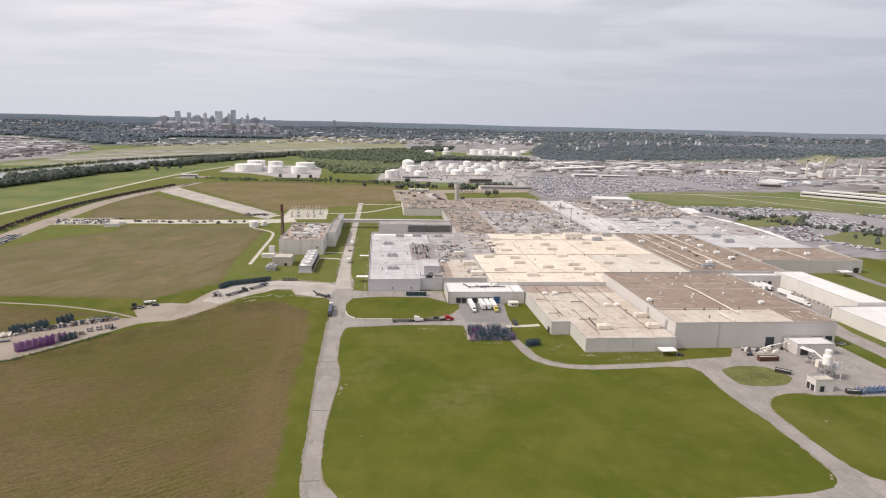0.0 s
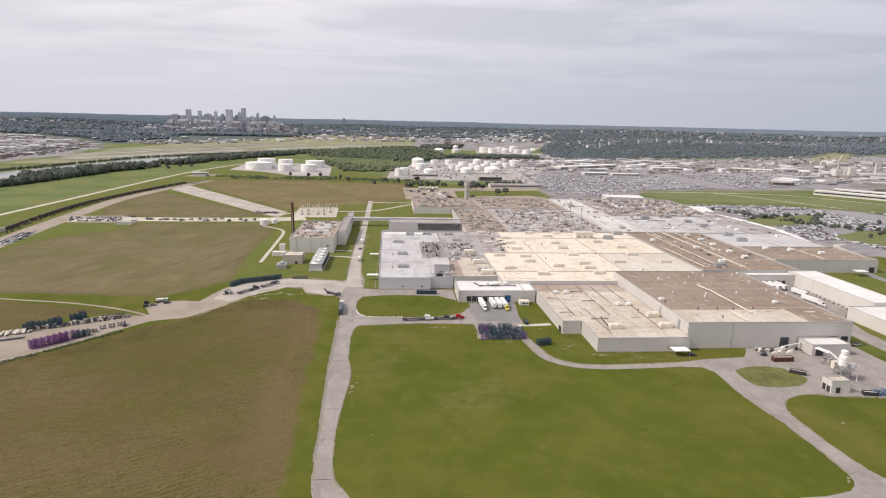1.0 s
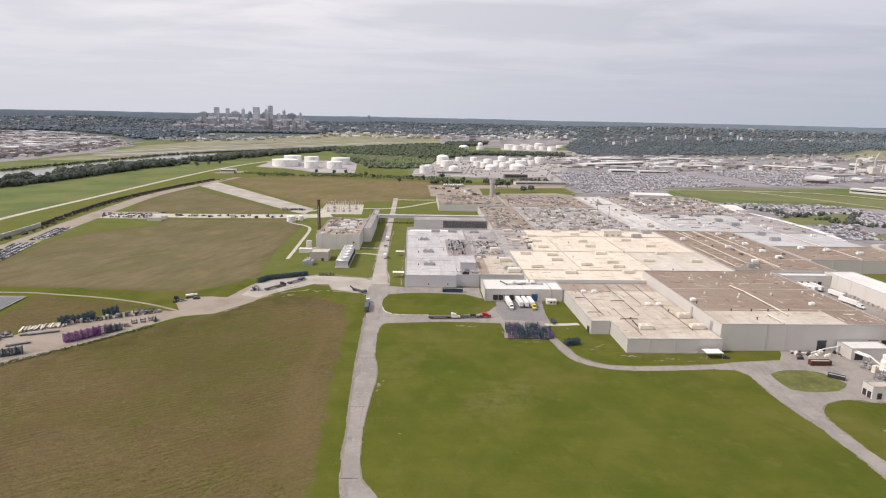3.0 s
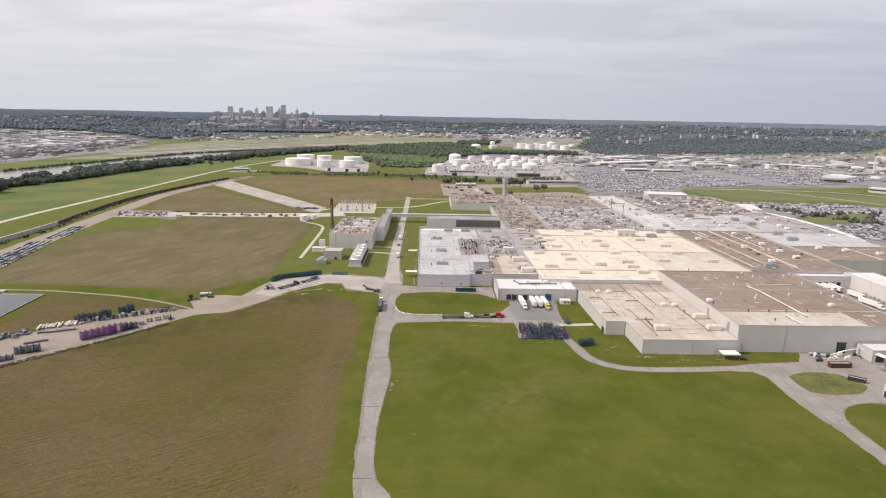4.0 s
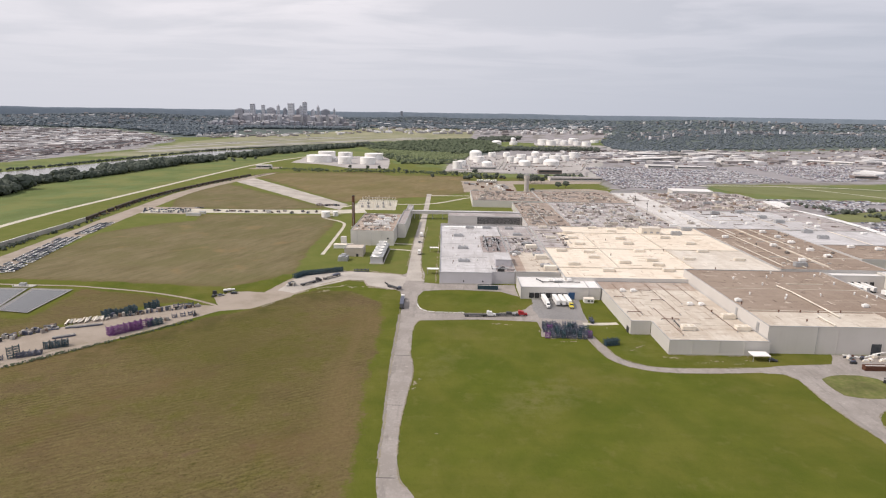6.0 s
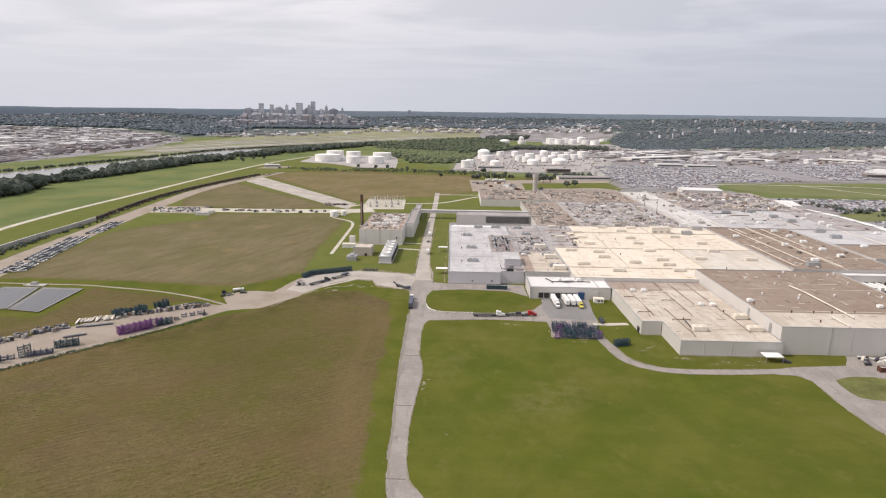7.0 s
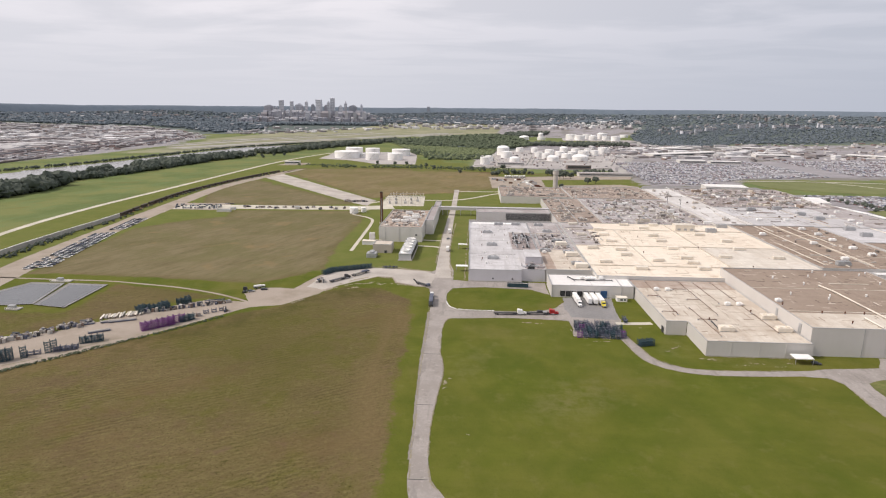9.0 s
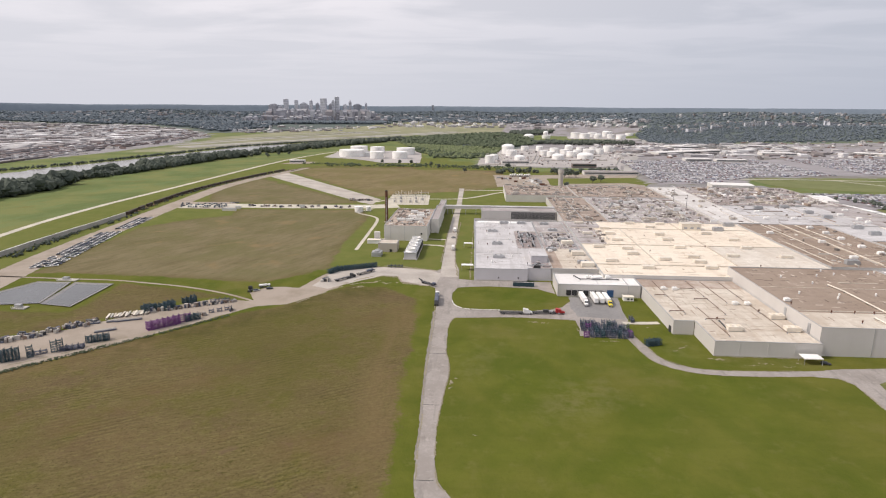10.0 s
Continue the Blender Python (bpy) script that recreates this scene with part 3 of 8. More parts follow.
WOODS = [[(-370, 2240), (-160, 1640), (-60, 1505), (10, 1640), (60, 1760), (150, 2190), (160, 2600), (60, 2900), (-200, 2600)],
         [(560, 2300), (640, 2100), (1400, 2050), (2600, 1900), (4900, 1500), (4900, 4900), (900, 4900), (760, 3000), (640, 2700)],
         [(-2750, 2500), (-2520, 2890), (-2150, 2940), (-1750, 3060), (-1500, 2970), (-1250, 2760), (-1150, 3050), (-1150, 3450), (-1900, 3400), (-4900, 2900), (-3400, 1900)],
         [(-4900, 2900), (-1900, 3300), (-1150, 4000), (-100, 4100), (500, 3900), (900, 4900), (-4900, 4900)]]
HARD = [[(-1000, 1500), (-1000, 1800), (-1080, 2250), (-1250, 2640), (-1500, 2930), (-1750, 3020), (-2150, 2900), (-2500, 2850), (-2700, 2500), (-2400, 1850), (-2300, 1000), (-1100, 900)],
        [(240, 1000), (265, 1500), (300, 2300), (600, 2500), (640, 2100), (1400, 2050), (2300, 1850), (2300, 1100), (900, 1180), (700, 1140), (440, 1110), (400, 1000)],
        [(420, 560), (430, 920), (600, 900), (760, 760), (1100, 500), (700, 380)],
        [(-45, 1270), (-30, 1700), (80, 2050), (300, 2150), (280, 1250)],
        [(-560, 3100), (-400, 3900), (400, 3700), (760, 3000), (560, 2600), (300, 2700)]]
PALE = [[(1300, 1840), (1480, 1860), (1640, 2080), (1560, 2110), (1380, 2000)], [(-980, 1500), (-960, 1800), (-1050, 2250), (-1000, 2900), (-420, 3700), (-100, 4000), (120, 3700), (60, 3000), (-300, 2650), (-560, 2240), (-760, 1800), (-840, 1580)]]


LEVEE_GRASS = [(-443, 300), (-491, 540), (-503, 687), (-499, 868), (-487, 1292), (-453, 1543), (-400, 1700), (-180, 1500), (60, 1190), (330, 1100), (415, 940), (415, 560), (5000, 400), (5000, 5000), (-5000, 5000), (-5000, 300)]


def inside(px, py, ring):
    """Signed distance from points to a ring, positive within."""
    d = np.full(px.shape, 1e9)
    odd = np.zeros(px.shape, bool)
    for (ax, ay), (bx, by) in zip(ring, ring[1:] + ring[:1]):
        ex, ey = bx - ax, by - ay
        t = np.clip(((px - ax) * ex + (py - ay) * ey) / (ex * ex + ey * ey), 0, 1)
        d = np.minimum(d, np.hypot(px - ax - t * ex, py - ay - t * ey))
        with np.errstate(divide="ignore", invalid="ignore"):
            odd ^= ((ay > py) != (by > py)) & (px < (bx - ax) * (py - ay) / (by - ay) + ax)
    return np.where(odd, d, -d)


def land_height(x, y):
    """The plain is level; wooded hills rise towards the horizon."""
    r = math.hypot(x, y)
    side = min(max((math.degrees(math.atan2(x, y)) - 6) / 16, 0), 1)

    def rise(lo, hi):
        t = min(max((r - lo) / (hi - lo), 0), 1)
        return t * t * (3 - 2 * t)

    start = 3000 - 1000 * side
    h = (36 + 18 * side) * rise(start, start + 950) + 42 * rise(start + 700, 4850)
    h *= 1 + 0.22 * noise.noise((x / 600, y / 600, 0.3))
    return h - max(0, r - 4870) * 0.3


def ground():
    def axis(lo, hi, fine, far):
        a = list(np.arange(lo, hi + 0.1, fine))
        s = fine
        while a[-1] < far:
            s = min(s * 1.12, 130)
            a.append(a[-1] + s)
        s = fine
        while a[0] > -far:
            s = min(s * 1.12, 130)
            a.insert(0, a[0] - s)
        return np.array(a)

    xs, ys = axis(-440, 260, 4.0, 5100), axis(150, 740, 4.0, 5100)
    gx, gy = np.meshgrid(xs, ys)
    px, py = gx.ravel(), gy.ravel()
    pz = np.array([land_height(x, y) for x, y in zip(px, py)])

    def mask(rings, soft):
        m = np.zeros(px.shape)
        for r in rings:
            m = np.maximum(m, np.clip(0.5 + inside(px, py, r) / (2 * soft), 0, 1))
        return m

    # all land past 2950 m takes the hazy woods floor tone
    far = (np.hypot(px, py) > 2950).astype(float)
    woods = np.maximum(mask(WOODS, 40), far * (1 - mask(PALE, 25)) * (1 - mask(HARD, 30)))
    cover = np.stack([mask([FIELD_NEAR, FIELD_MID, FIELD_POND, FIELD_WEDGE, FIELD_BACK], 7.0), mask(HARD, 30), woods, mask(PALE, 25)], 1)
    nx, ny = len(xs), len(ys)
    i = np.arange(nx * ny).reshape(ny, nx)
    quads = np.stack([i[:-1, :-1], i[:-1, 1:], i[1:, 1:], i[1:, :-1]], -1).reshape(-1, 4)
    me = bpy.data.meshes.new("ground")
    me.from_pydata(np.stack([px, py, pz], 1).tolist(), [], quads.tolist())
    a = me.color_attributes.new("cover", "FLOAT_COLOR", "POINT")
    a.data.foreach_set("color", cover.astype(np.float32).ravel())
    lush = me.attributes.new("lush", "FLOAT", "POINT")
    lush.data.foreach_set("value", mask([LEVEE_GRASS], 9.0).astype(np.float32))
    lawn_haze = me.attributes.new("lawn_haze", "FLOAT", "POINT")
    lawn_haze.data.foreach_set("value", mask([[(-520, 330), (-400, 410), (-150, 440), (-62, 425), (60, 425), (230, 430), (240, 290), (420, 290), (420, 1700), (-520, 1700)]], 12.0).astype(np.float32))
    worn = me.attributes.new("worn", "FLOAT", "POINT")
    worn.data.foreach_set("value", mask([[(-14, 232), (2, 262), (22, 264), (30, 246), (16, 236), (6, 226)], [(-46, 262), (-34, 300), (-28, 300), (-36, 262)], [(70, 296), (82, 320), (72, 320), (62, 302)], [(84, 287), (134, 287), (134, 296), (84, 296)]], 9.0).astype(np.float32))
    bleach = me.attributes.new("bleach", "FLOAT", "POINT")
    bleach.data.foreach_set("value", mask([FIELD_BACK], 25.0).astype(np.float32))
    hay = me.attributes.new("hay", "FLOAT", "POINT")
    hay.data.foreach_set("value", mask([FIELD_MID, FIELD_WEDGE, FIELD_BACK], 25.0).astype(np.float32))
    headland = me.attributes.new("headland", "FLOAT", "POINT")
    headland.data.foreach_set("value", mask([[(-62, 120), (-63, 246), (-66, 330), (-72, 366), (-92, 380), (-88, 330), (-86, 246), (-80, 175), (-80, 120)], [(-150, 362), (-240, 268), (-258, 250), (-246, 238), (-200, 280)]], 7.0).astype(np.float32))
    rank = me.attributes.new("rank", "FLOAT", "POINT")
    rank.data.foreach_set("value", mask([[(-97, 399), (-124, 400), (-180, 335), (-225, 286), (-214, 270), (-170, 312), (-128, 372), (-100, 380)], [(-260, 250), (-420, 170), (-420, 150), (-330, 186), (-262, 234)]], 8.0).astype(np.float32))
    me.materials.append(M["ground"])
    tagged(new("ground", me), "mown green grass and dry brown hay meadows on level river land", "ground", kind="structure")


ground()

# roads and yards
sheet("road", [(-30, 60), (-36, 150), (-40.5, 169), (-42.5, 175), (-45.6, 180), (-48.1, 185), (-49.6, 193), (-50.2, 202), (-50.8, 213), (-50.7, 222), (-50.3, 236), (-49.7, 247), (-48.8, 258), (-48.7, 266), (-49.3, 278), (-51.2, 292), (-52.0, 309), (-52.4, 325), (-51.6, 335), (-49.6, 341), (-44, 344), (-40, 350), (-40, 357), (-45, 358.6), (-48.6, 361.4), (-51.6, 367), (-52.6, 376),
               (-53, 390), (-50, 402), (-50, 424), (-51, 450), (-55, 475), (-57, 530), (-58.6, 640), (-59.2, 769), (-60.2, 890), (-60, 913), (-68, 913), (-67, 890), (-65.8, 769), (-66.4, 655), (-66.5, 600), (-66, 530), (-64.6, 449),
               (-70, 440), (-72, 407), (-65.5, 400), (-62.6, 373), (-61.0, 345), (-60.4, 313), (-60.0, 290), (-59.6, 277), (-58.6, 247), (-57.6, 232), (-57.0, 222), (-56.8, 202), (-56.2, 185), (-54.6, 175), (-50, 130), (-50, 60)], 0.06, M["road"],
      "worn pale concrete road with dusty patched edges", "road", 0.3, step=2.0)
sheet("yard_apron", [(-50, 342), (-41.8, 342.8), (-28, 344.6), (-13.8, 345.6), (4, 345), (16, 344.1), (21, 343), (21.5, 330), (20, 319), (43, 318), (47, 328), (50, 340), (52.3, 347), (52.4, 361), (55.6, 388.4), (30, 388.4), (21, 375), (16, 365.5), (7.9, 360.5), (-2, 358.2), (-13.3, 357.3), (-30, 356.8), (-42.2, 357.3), (-46.5, 359.5), (-49, 362)], 0.075, M["road"],
      "worn concrete truck apron before the loading docks", "pavement", 0.4)
sheet("road_north", [(-62, 404), (-50, 402), (-40, 405), (-27, 407), (4, 404), (15.5, 393), (15.5, 420.5), (-38, 420.5), (-52, 424)], 0.085, M["road"],
      "concrete service lane in front of the warehouse", "road", 0.4)
strip("road_bend", [(45, 336), (47, 322), (49.4, 307), (52.2, 293), (56.5, 285.5), (63, 280.8), (72.2, 277.6), (89.3, 277.0), (108.0, 278.0), (125.8, 279.8), (140, 283)], 5.6, 0.09, M["road"],
      "narrow concrete lane curving round the lawn", "road", 0.4)
sheet("yard_east", [(118, 276.5), (126, 281), (130, 284), (137, 285.5), (150, 287), (162, 288.5), (167, 295), (170, 300.8), (190, 300.9), (236.5, 301), (236.5, 236), (204.6, 237.9), (191.4, 239.7), (176.4, 240.4), (170.7, 243.1), (161.4, 242.3), (153.7, 239.1), (147.7, 233.0), (144.7, 226), (144.4, 219.6),
                    (144.6, 212), (143.9, 203.3), (144.4, 197.2), (144.6, 190.2), (145.2, 184.0), (146.1, 179.9), (148, 175.5), (152, 172.4), (330, 143), (330, 118), (140, 150), (60, 156), (-10, 152), (-45, 140), (-45, 150), (-42, 170), (-36, 168), (0, 165), (60, 165.6),
                    (100, 166.7), (109.4, 166.9), (118.0, 167.6), (124.8, 169.0), (129.2, 170.1), (132.6, 172.6), (134.8, 175.5), (136.0, 180.4), (136.3, 186.0), (136.8, 194.3), (136.4, 202.8), (135.7, 208.8), (136.4, 216.3), (136.0, 222.8), (134.7, 229.3), (133.4, 238.8), (133.6, 250.6), (134.3, 261.9), (134.6, 269), (131.2, 275)], 0.07, M["road"],
      "broad worn concrete yard and access road round the lawn", "pavement", 0.3, step=2.0)
strip("side_path", [(48, 341.5), (58, 341.5), (69, 343)], 4.0, 0.088, M["path"], "short concrete path to a side door", "path", 0.2)
sheet("lawn_island", [(146.2, 270.4), (151.2, 273.6), (159.0, 275.4), (167.3, 275.2), (173.7, 272.2), (176.9, 265.7), (177.6, 259.6), (168.1, 251.8), (160.3, 250.9), (151.4, 251.2), (146.6, 253.4), (145.4, 258.8)], 0.16, plain("island_grass", (0.085, 0.108, 0.022), (0.165, 0.155, 0.06), 0.35, 0.09, 0.95, spread=0.25),
      "small round grass island in the yard", "lawn", 0.4, True)
sheet("yard_gravel", [(-62, 404), (-60, 438), (-70, 446), (-100, 452), (-120, 452), (-142, 442), (-150, 424), (-158, 392), (-168, 394), (-180, 393), (-187, 379), (-180, 366), (-178, 362), (-205, 365), (-234, 340), (-258, 309),
                      (-290, 282), (-360, 236), (-440, 210), (-440, 180), (-330, 204), (-256, 252), (-224, 286), (-190, 330), (-174, 352), (-155, 358), (-142, 378), (-129, 403), (-105, 427), (-95, 426), (-91, 412), (-72, 404)], 0.055,
      M["gravel"], "pale dusty gravel storage yard", "pavement", 0.8)
sheet("old_apron", [(-410, 1040), (-400, 1104), (-168, 792), (-172, 748), (-190, 764)], 0.05, M["junction"], "old bare concrete strip between the meadows", "pavement", 0.5)
strip("service_road", [(-402, 712), (-335, 722), (-250, 725), (-175, 732), (-138, 742)], 28, 0.065, M["path"], "pale gravel service road with stored goods", "road", 0.6)
strip("service_road_back", [(-172, 770), (-140, 800), (-60, 810), (0, 880), (60, 900)], 5, 0.067, M["path"], "narrow pale road behind the boiler house", "road", 0.3)
strip("levee_road", [(-362, 330), (-383, 437), (-390, 485), (-397, 550), (-402, 606), (-408, 650), (-415, 727), (-424, 830), (-427, 900), (-418, 1000), (-405, 1075), (-385, 1190)], (28, 18), 0.06, M["gravel"],
      "gravel road with parked trailers inside the flood wall", "road", 0.8)
strip("levee_path", [(-440, 300), (-488, 540), (-500, 687), (-496, 868), (-484, 1292), (-450, 1543), (-400, 1700)], 8.0, 0.06, M["path"], "pale track on the grass levee", "path", 0.3)
strip("pond_path", [(-440, 404), (-380, 401.6), (-336, 399.9), (-294, 399.1), (-271.3, 395.5), (-234.9, 387.9), (-201.9, 375.6), (-178.5, 362.3)], 2.2, 0.06, M["gravel"], "narrow pale footpath past the pond", "path", 0.2)
strip("boiler_path", [(-142, 505), (-144, 570), (-147, 640), (-155, 664), (-176, 684), (-178, 698), (-165, 716)], 3.2, 0.06, M["path"], "narrow curving concrete path on the lawn", "path", 0.1)
strip("crossing_path", [(-90, 556), (-75, 553), (-63, 553)], 3.0, 0.06, M["path"], "short concrete path to the road", "path", 0.1)
strip("crossing_path_south", [(-86, 530), (-72, 528), (-63, 524)], 3.5, 0.06, M["path"], "short concrete path to the road", "path", 0.1)
strip("fence_track", [(-398, 1120), (-366, 1212), (-180, 1218), (10, 1164), (180, 1130)], 5, 0.06, M["rust"], "dark rusty rail siding behind the meadow", "railway", 0.2)
sheet("river", [(-3000, -400), (-1350, 300), (-775, 880), (-762, 1083), (-722, 1248), (-706, 1484), (-600, 1790), (-380, 2130), (-60, 2420), (200, 2700), (330, 3050), (420, 3420), (320, 3430), (230, 3100), (110, 2800),
                (-100, 2560), (-420, 2270), (-640, 1955), (-745, 1795), (-790, 1560), (-812, 1440), (-843, 1250), (-882, 1100), (-930, 960), (-1450, 420), (-3000, -100)], 0.35, M["water"],
      "broad slow grey-brown river", "water", 6.0, True, 25.0)
sheet("far_field", [(432, 1078), (610, 1082), (705, 1050), (790, 940), (860, 830), (800, 770), (705, 800), (690, 870), (640, 930), (528, 946), (456, 984), (434, 1018)], 0.3, plain("field_grass", (0.128, 0.146, 0.050), (0.165, 0.174, 0.074), 0.05, 0.01, 0.95),
      "level bright green grass field beyond the car parks", "field", 3.0, False, 20.0)
strip("field_road", [(420, 1086), (560, 1090), (712, 1062), (800, 950), (890, 820)], 7, 0.5, M["path"], "pale straight road along the field", "road")
strip("field_road_cross", [(575, 1088), (640, 985), (690, 880)], 5, 0.5, M["path"], "pale road across the field", "road")
for pts, w in (([(-985, 1800), (-800, 2300), (-300, 3300)], 32), ([(-930, 1720), (-600, 2330), (60, 3420)], 42), ([(-900, 2250), (-520, 2420), (-150, 2900)], 20), ([(-880, 2600), (-560, 3000), (-160, 3800)], 24)):
    strip("runway", pts, w, 0.6, M["runway"], "long concrete runway on the airfield", "runway", 0, 60.0)


# dust and broken stone along the pavement edges, ragged and thinning out
def verge_dust():
    g = random.Random(17)
    lines = [([(-45, 179), (-48.3, 185), (-50.2, 202), (-50.7, 222), (-49.7, 247), (-48.7, 264), (-49.3, 279), (-51.5, 294), (-52.2, 325), (-49.6, 341), (-41.8, 342.6), (-13.8, 345.4), (16, 344)], 0.55),
             ([(-55, 178), (-56.6, 202), (-57.0, 222), (-58.8, 247), (-59.8, 277), (-60.6, 313), (-62, 352), (-64, 378)], 0.5), ([(-42, 357.5), (-13.3, 357.5), (7.9, 360.7), (19, 369)], 0.6), ([(-51, 430), (-55, 480), (-57, 540), (-56, 640)], 1.1), ([(-66, 470), (-67, 600)], 0.9),
             ([(44, 338), (46.6, 322), (47.4, 302), (51, 288), (59, 280), (72, 274.8), (89, 274.2), (108, 275.2), (124, 277)], 0.5), ([(49.6, 320), (52.8, 305), (56, 292), (64, 284), (72.4, 280.6), (90, 280), (118, 282)], 0.6), ([(131, 275), (134.4, 267), (133.6, 245), (134.7, 229), (136.2, 215), (136.4, 195), (136, 181)], 0.8),
             ([(148, 175.6), (145, 186), (144.2, 200), (144.6, 222), (148, 233.2), (156, 240.4), (166, 243)], 0.6), ([(147, 253), (160, 250.8), (172, 254.4), (177.6, 259.8)], 0.7), ([(146, 270), (159, 275.4), (174, 272.4)], 0.5), ([(-72, 404), (-95, 410), (-125, 403), (-150, 362)], 1.5), ([(-140, 444), (-105, 455), (-75, 447)], 1.5),
             ([(20, 330), (24, 317.4), (44, 316.6)], 0.7), ([(84, 296.4), (112, 296.2), (134, 296.4)], 0.6), ([(72, 325), (82, 325)], 0.6), ([(-42, 425), (-42, 600)], 0.9), ([(166, 243.4), (178, 240), (205, 237.6)], 0.7), ([(-186, 336), (-207, 311), (-228, 293), (-244, 272), (-262, 256)], 1.0), ([(-130, 405), (-112, 425), (-95, 424)], 1.6)]
    m = Mesh()
    for line, w in lines:
        pts = curve(line, 1.3)
        n, gap = len(pts), 0
        for i in range(n - 1):
            (x0, y0), (x1, y1) = pts[i], pts[i + 1]
            gap = gap - 1 if gap else (g.randint(1, 6) if g.random() < 0.10 else 0)
            if gap:
                continue
            d = Vector((x1 - x0, y1 - y0)).normalized()
            k, c = len(m.v), w * 0.5 * wob(x0, y0, 0.15)
            for x, y, t in ((x0, y0, 0.1), (x0 + d.x * 0.7, y0 + d.y * 0.7, 1.0), (x1 + d.x * 0.5, y1 + d.y * 0.5, 0.2)):
                l, r = w * t * g.uniform(0.15, 1.15) + c, -w * t * g.uniform(0.15, 1.15) + c
                m.v += [(x - d.y * l, y + d.x * l, 0.094), (x - d.y * r, y + d.x * r, 0.094)]
            m.f += [(k, k + 1, k + 3, k + 2), (k + 2, k + 3, k + 5, k + 4)]
    solo("verge_dust", m, M["dirt"], "pale dust and broken stone along the pavement edges", "bare soil", "stuff")
    # bare spots worn into the lawns
    m = Mesh()
    for x, y, l, w, a in ((-46.8, 257, 2.6, 1.0, 80), (-47.4, 252, 1.4, 0.6, 60), (-45.5, 262, 1.0, 0.5, 20), (-5, 339, 7.5, 1.0, 2), (3, 337.5, 3.0, 0.7, 5), (37, 313, 4.0, 0.8, 0), (31, 312.5, 2.2, 0.6, 0), (70, 306, 3.2, 0.8, 30), (66, 302, 2.2, 0.7, 15), (73, 309, 2.0, 0.6, 40), (57, 318, 1.4, 0.9, 0),
                         (84, 293.6, 4.0, 1.0, 0), (98, 287, 3.4, 0.6, 3), (106, 289.4, 4.6, 0.7, 0), (115, 286.6, 3.6, 0.5, 4), (121, 291, 2.6, 0.6, 0), (60, 335, 1.6, 0.5, 10), (-118, 398, 5, 1.6, 35), (-108, 412, 4, 1.2, 50), (-100, 408, 3, 1.2, 10), (160, 266, 5, 0.9, -15), (168, 262, 4, 0.8, -25), (156, 259, 2.5, 0.7, 10),
                         (133.5, 176, 2.4, 0.9, 40), (150, 168, 3.0, 0.8, 10), (-36, 214, 0.8, 0.4, 0), (162, 216, 1.2, 0.7, 30)):
        c, d = math.cos(radians(a)), math.sin(radians(a))
        for _ in range(7):
            u, v, r = g.gauss(0, l * 0.42), g.gauss(0, w * 0.5), g.uniform(0.25, 0.7) * w
            k = len(m.v)
            for i in range(9):
                p, q = u + 2.0 * r * g.uniform(0.4, 1.2) * math.cos(0.698 * i), v + r * g.uniform(0.4, 1.2) * math.sin(0.698 * i)
                m.v.append((x + p * c - q * d, y + p * d + q * c, 0.05 + 0.0012 * (k % 11)))
            m.f.append(tuple(range(k, k + 9)))
    solo("bare_spots", m, M["dirt"], "bare pale spots worn into the lawns", "bare soil", "stuff")


verge_dust()
sheet("road_back", [(-50.6, 428), (-51.4, 450), (-55.2, 475), (-57.2, 530), (-58.8, 640), (-59.4, 769), (-60.4, 890), (-60.4, 911), (-67.6, 911), (-66.8, 890), (-65.6, 769), (-66.2, 655), (-66.2, 600), (-65.6, 530), (-64.4, 452), (-64, 428)], 0.066, M["junction"],
      "pale dusty concrete road between the works and the boiler house", "road", 0.4, step=3.0)
# kerb at the lane corner
for pts in ([(-45.6, 359.6), (-48.6, 362.2), (-51.2, 367), (-52.2, 373.5)], [(-44.6, 359.0), (-40, 358.0), (-32, 357.6), (-22, 357.8)]):
    kb = thing("kerb", pts[0][0], pts[0][1], 0.06, "row of pale concrete kerb stones at the lane corner", "kerb", kind="structure")
    line = curve(pts, 2.4)
    for a, b in zip(line, line[1:]):
        p = [a[i] - pts[0][i] for i in (0, 1)]
        q = [a[i] + (b[i] - a[i]) * 0.86 - pts[0][i] for i in (0, 1)]
        part("kerb_stone", Mesh().bar((*p, 0.12), (*q, 0.12), 0.45, 0.28), M["white"], kb)

for pts, w in (([(-1000, 1900), (-860, 2330), (-430, 3250)], 16), ([(-890, 1700), (-560, 2290), (90, 3350)], 18), ([(-960, 2150), (-700, 2700), (-330, 3500)], 18), ([(-820, 1760), (-640, 2080), (-380, 2450)], 14), ([(-900, 2300), (-640, 2260)], 16),
               ([(-700, 2850), (-420, 2700)], 16), ([(-470, 3150), (-180, 2960)], 16), ([(-300, 2600), (60, 3050)], 26)):
    strip("taxiway", pts, w, 0.62, M["runway"], "narrow concrete taxiway on the airfield", "taxiway", 0, 60.0)

strip("road_shoulder", [(-57.0, 196), (-57.2, 215), (-58.9, 250), (-60.3, 285), (-61.0, 320), (-62.0, 352)], (0.9, 2.0), 0.085, M["shoulder"], "strip of broken dark asphalt along the road edge", "road", 0.45, 1.5)
for y, x0, x1 in ((184.5, -56.1, -49.3), (236, -57.8, -51), (289, -60.2, -51.4)):
    solo("road_joint", Mesh().box(x0, x1, y, y + 0.3, 0.05, 0.09), M["dark"], "dark tarred joint across the concrete road", "road joint", "structure")
sheet("car_pad", [(-424, 742), (-350, 749), (-330, 712), (-330, 696), (-400, 697), (-412, 712)], 0.058, M["gravel"], "pale gravel lot for cars at the service road", "pavement", 0.8)
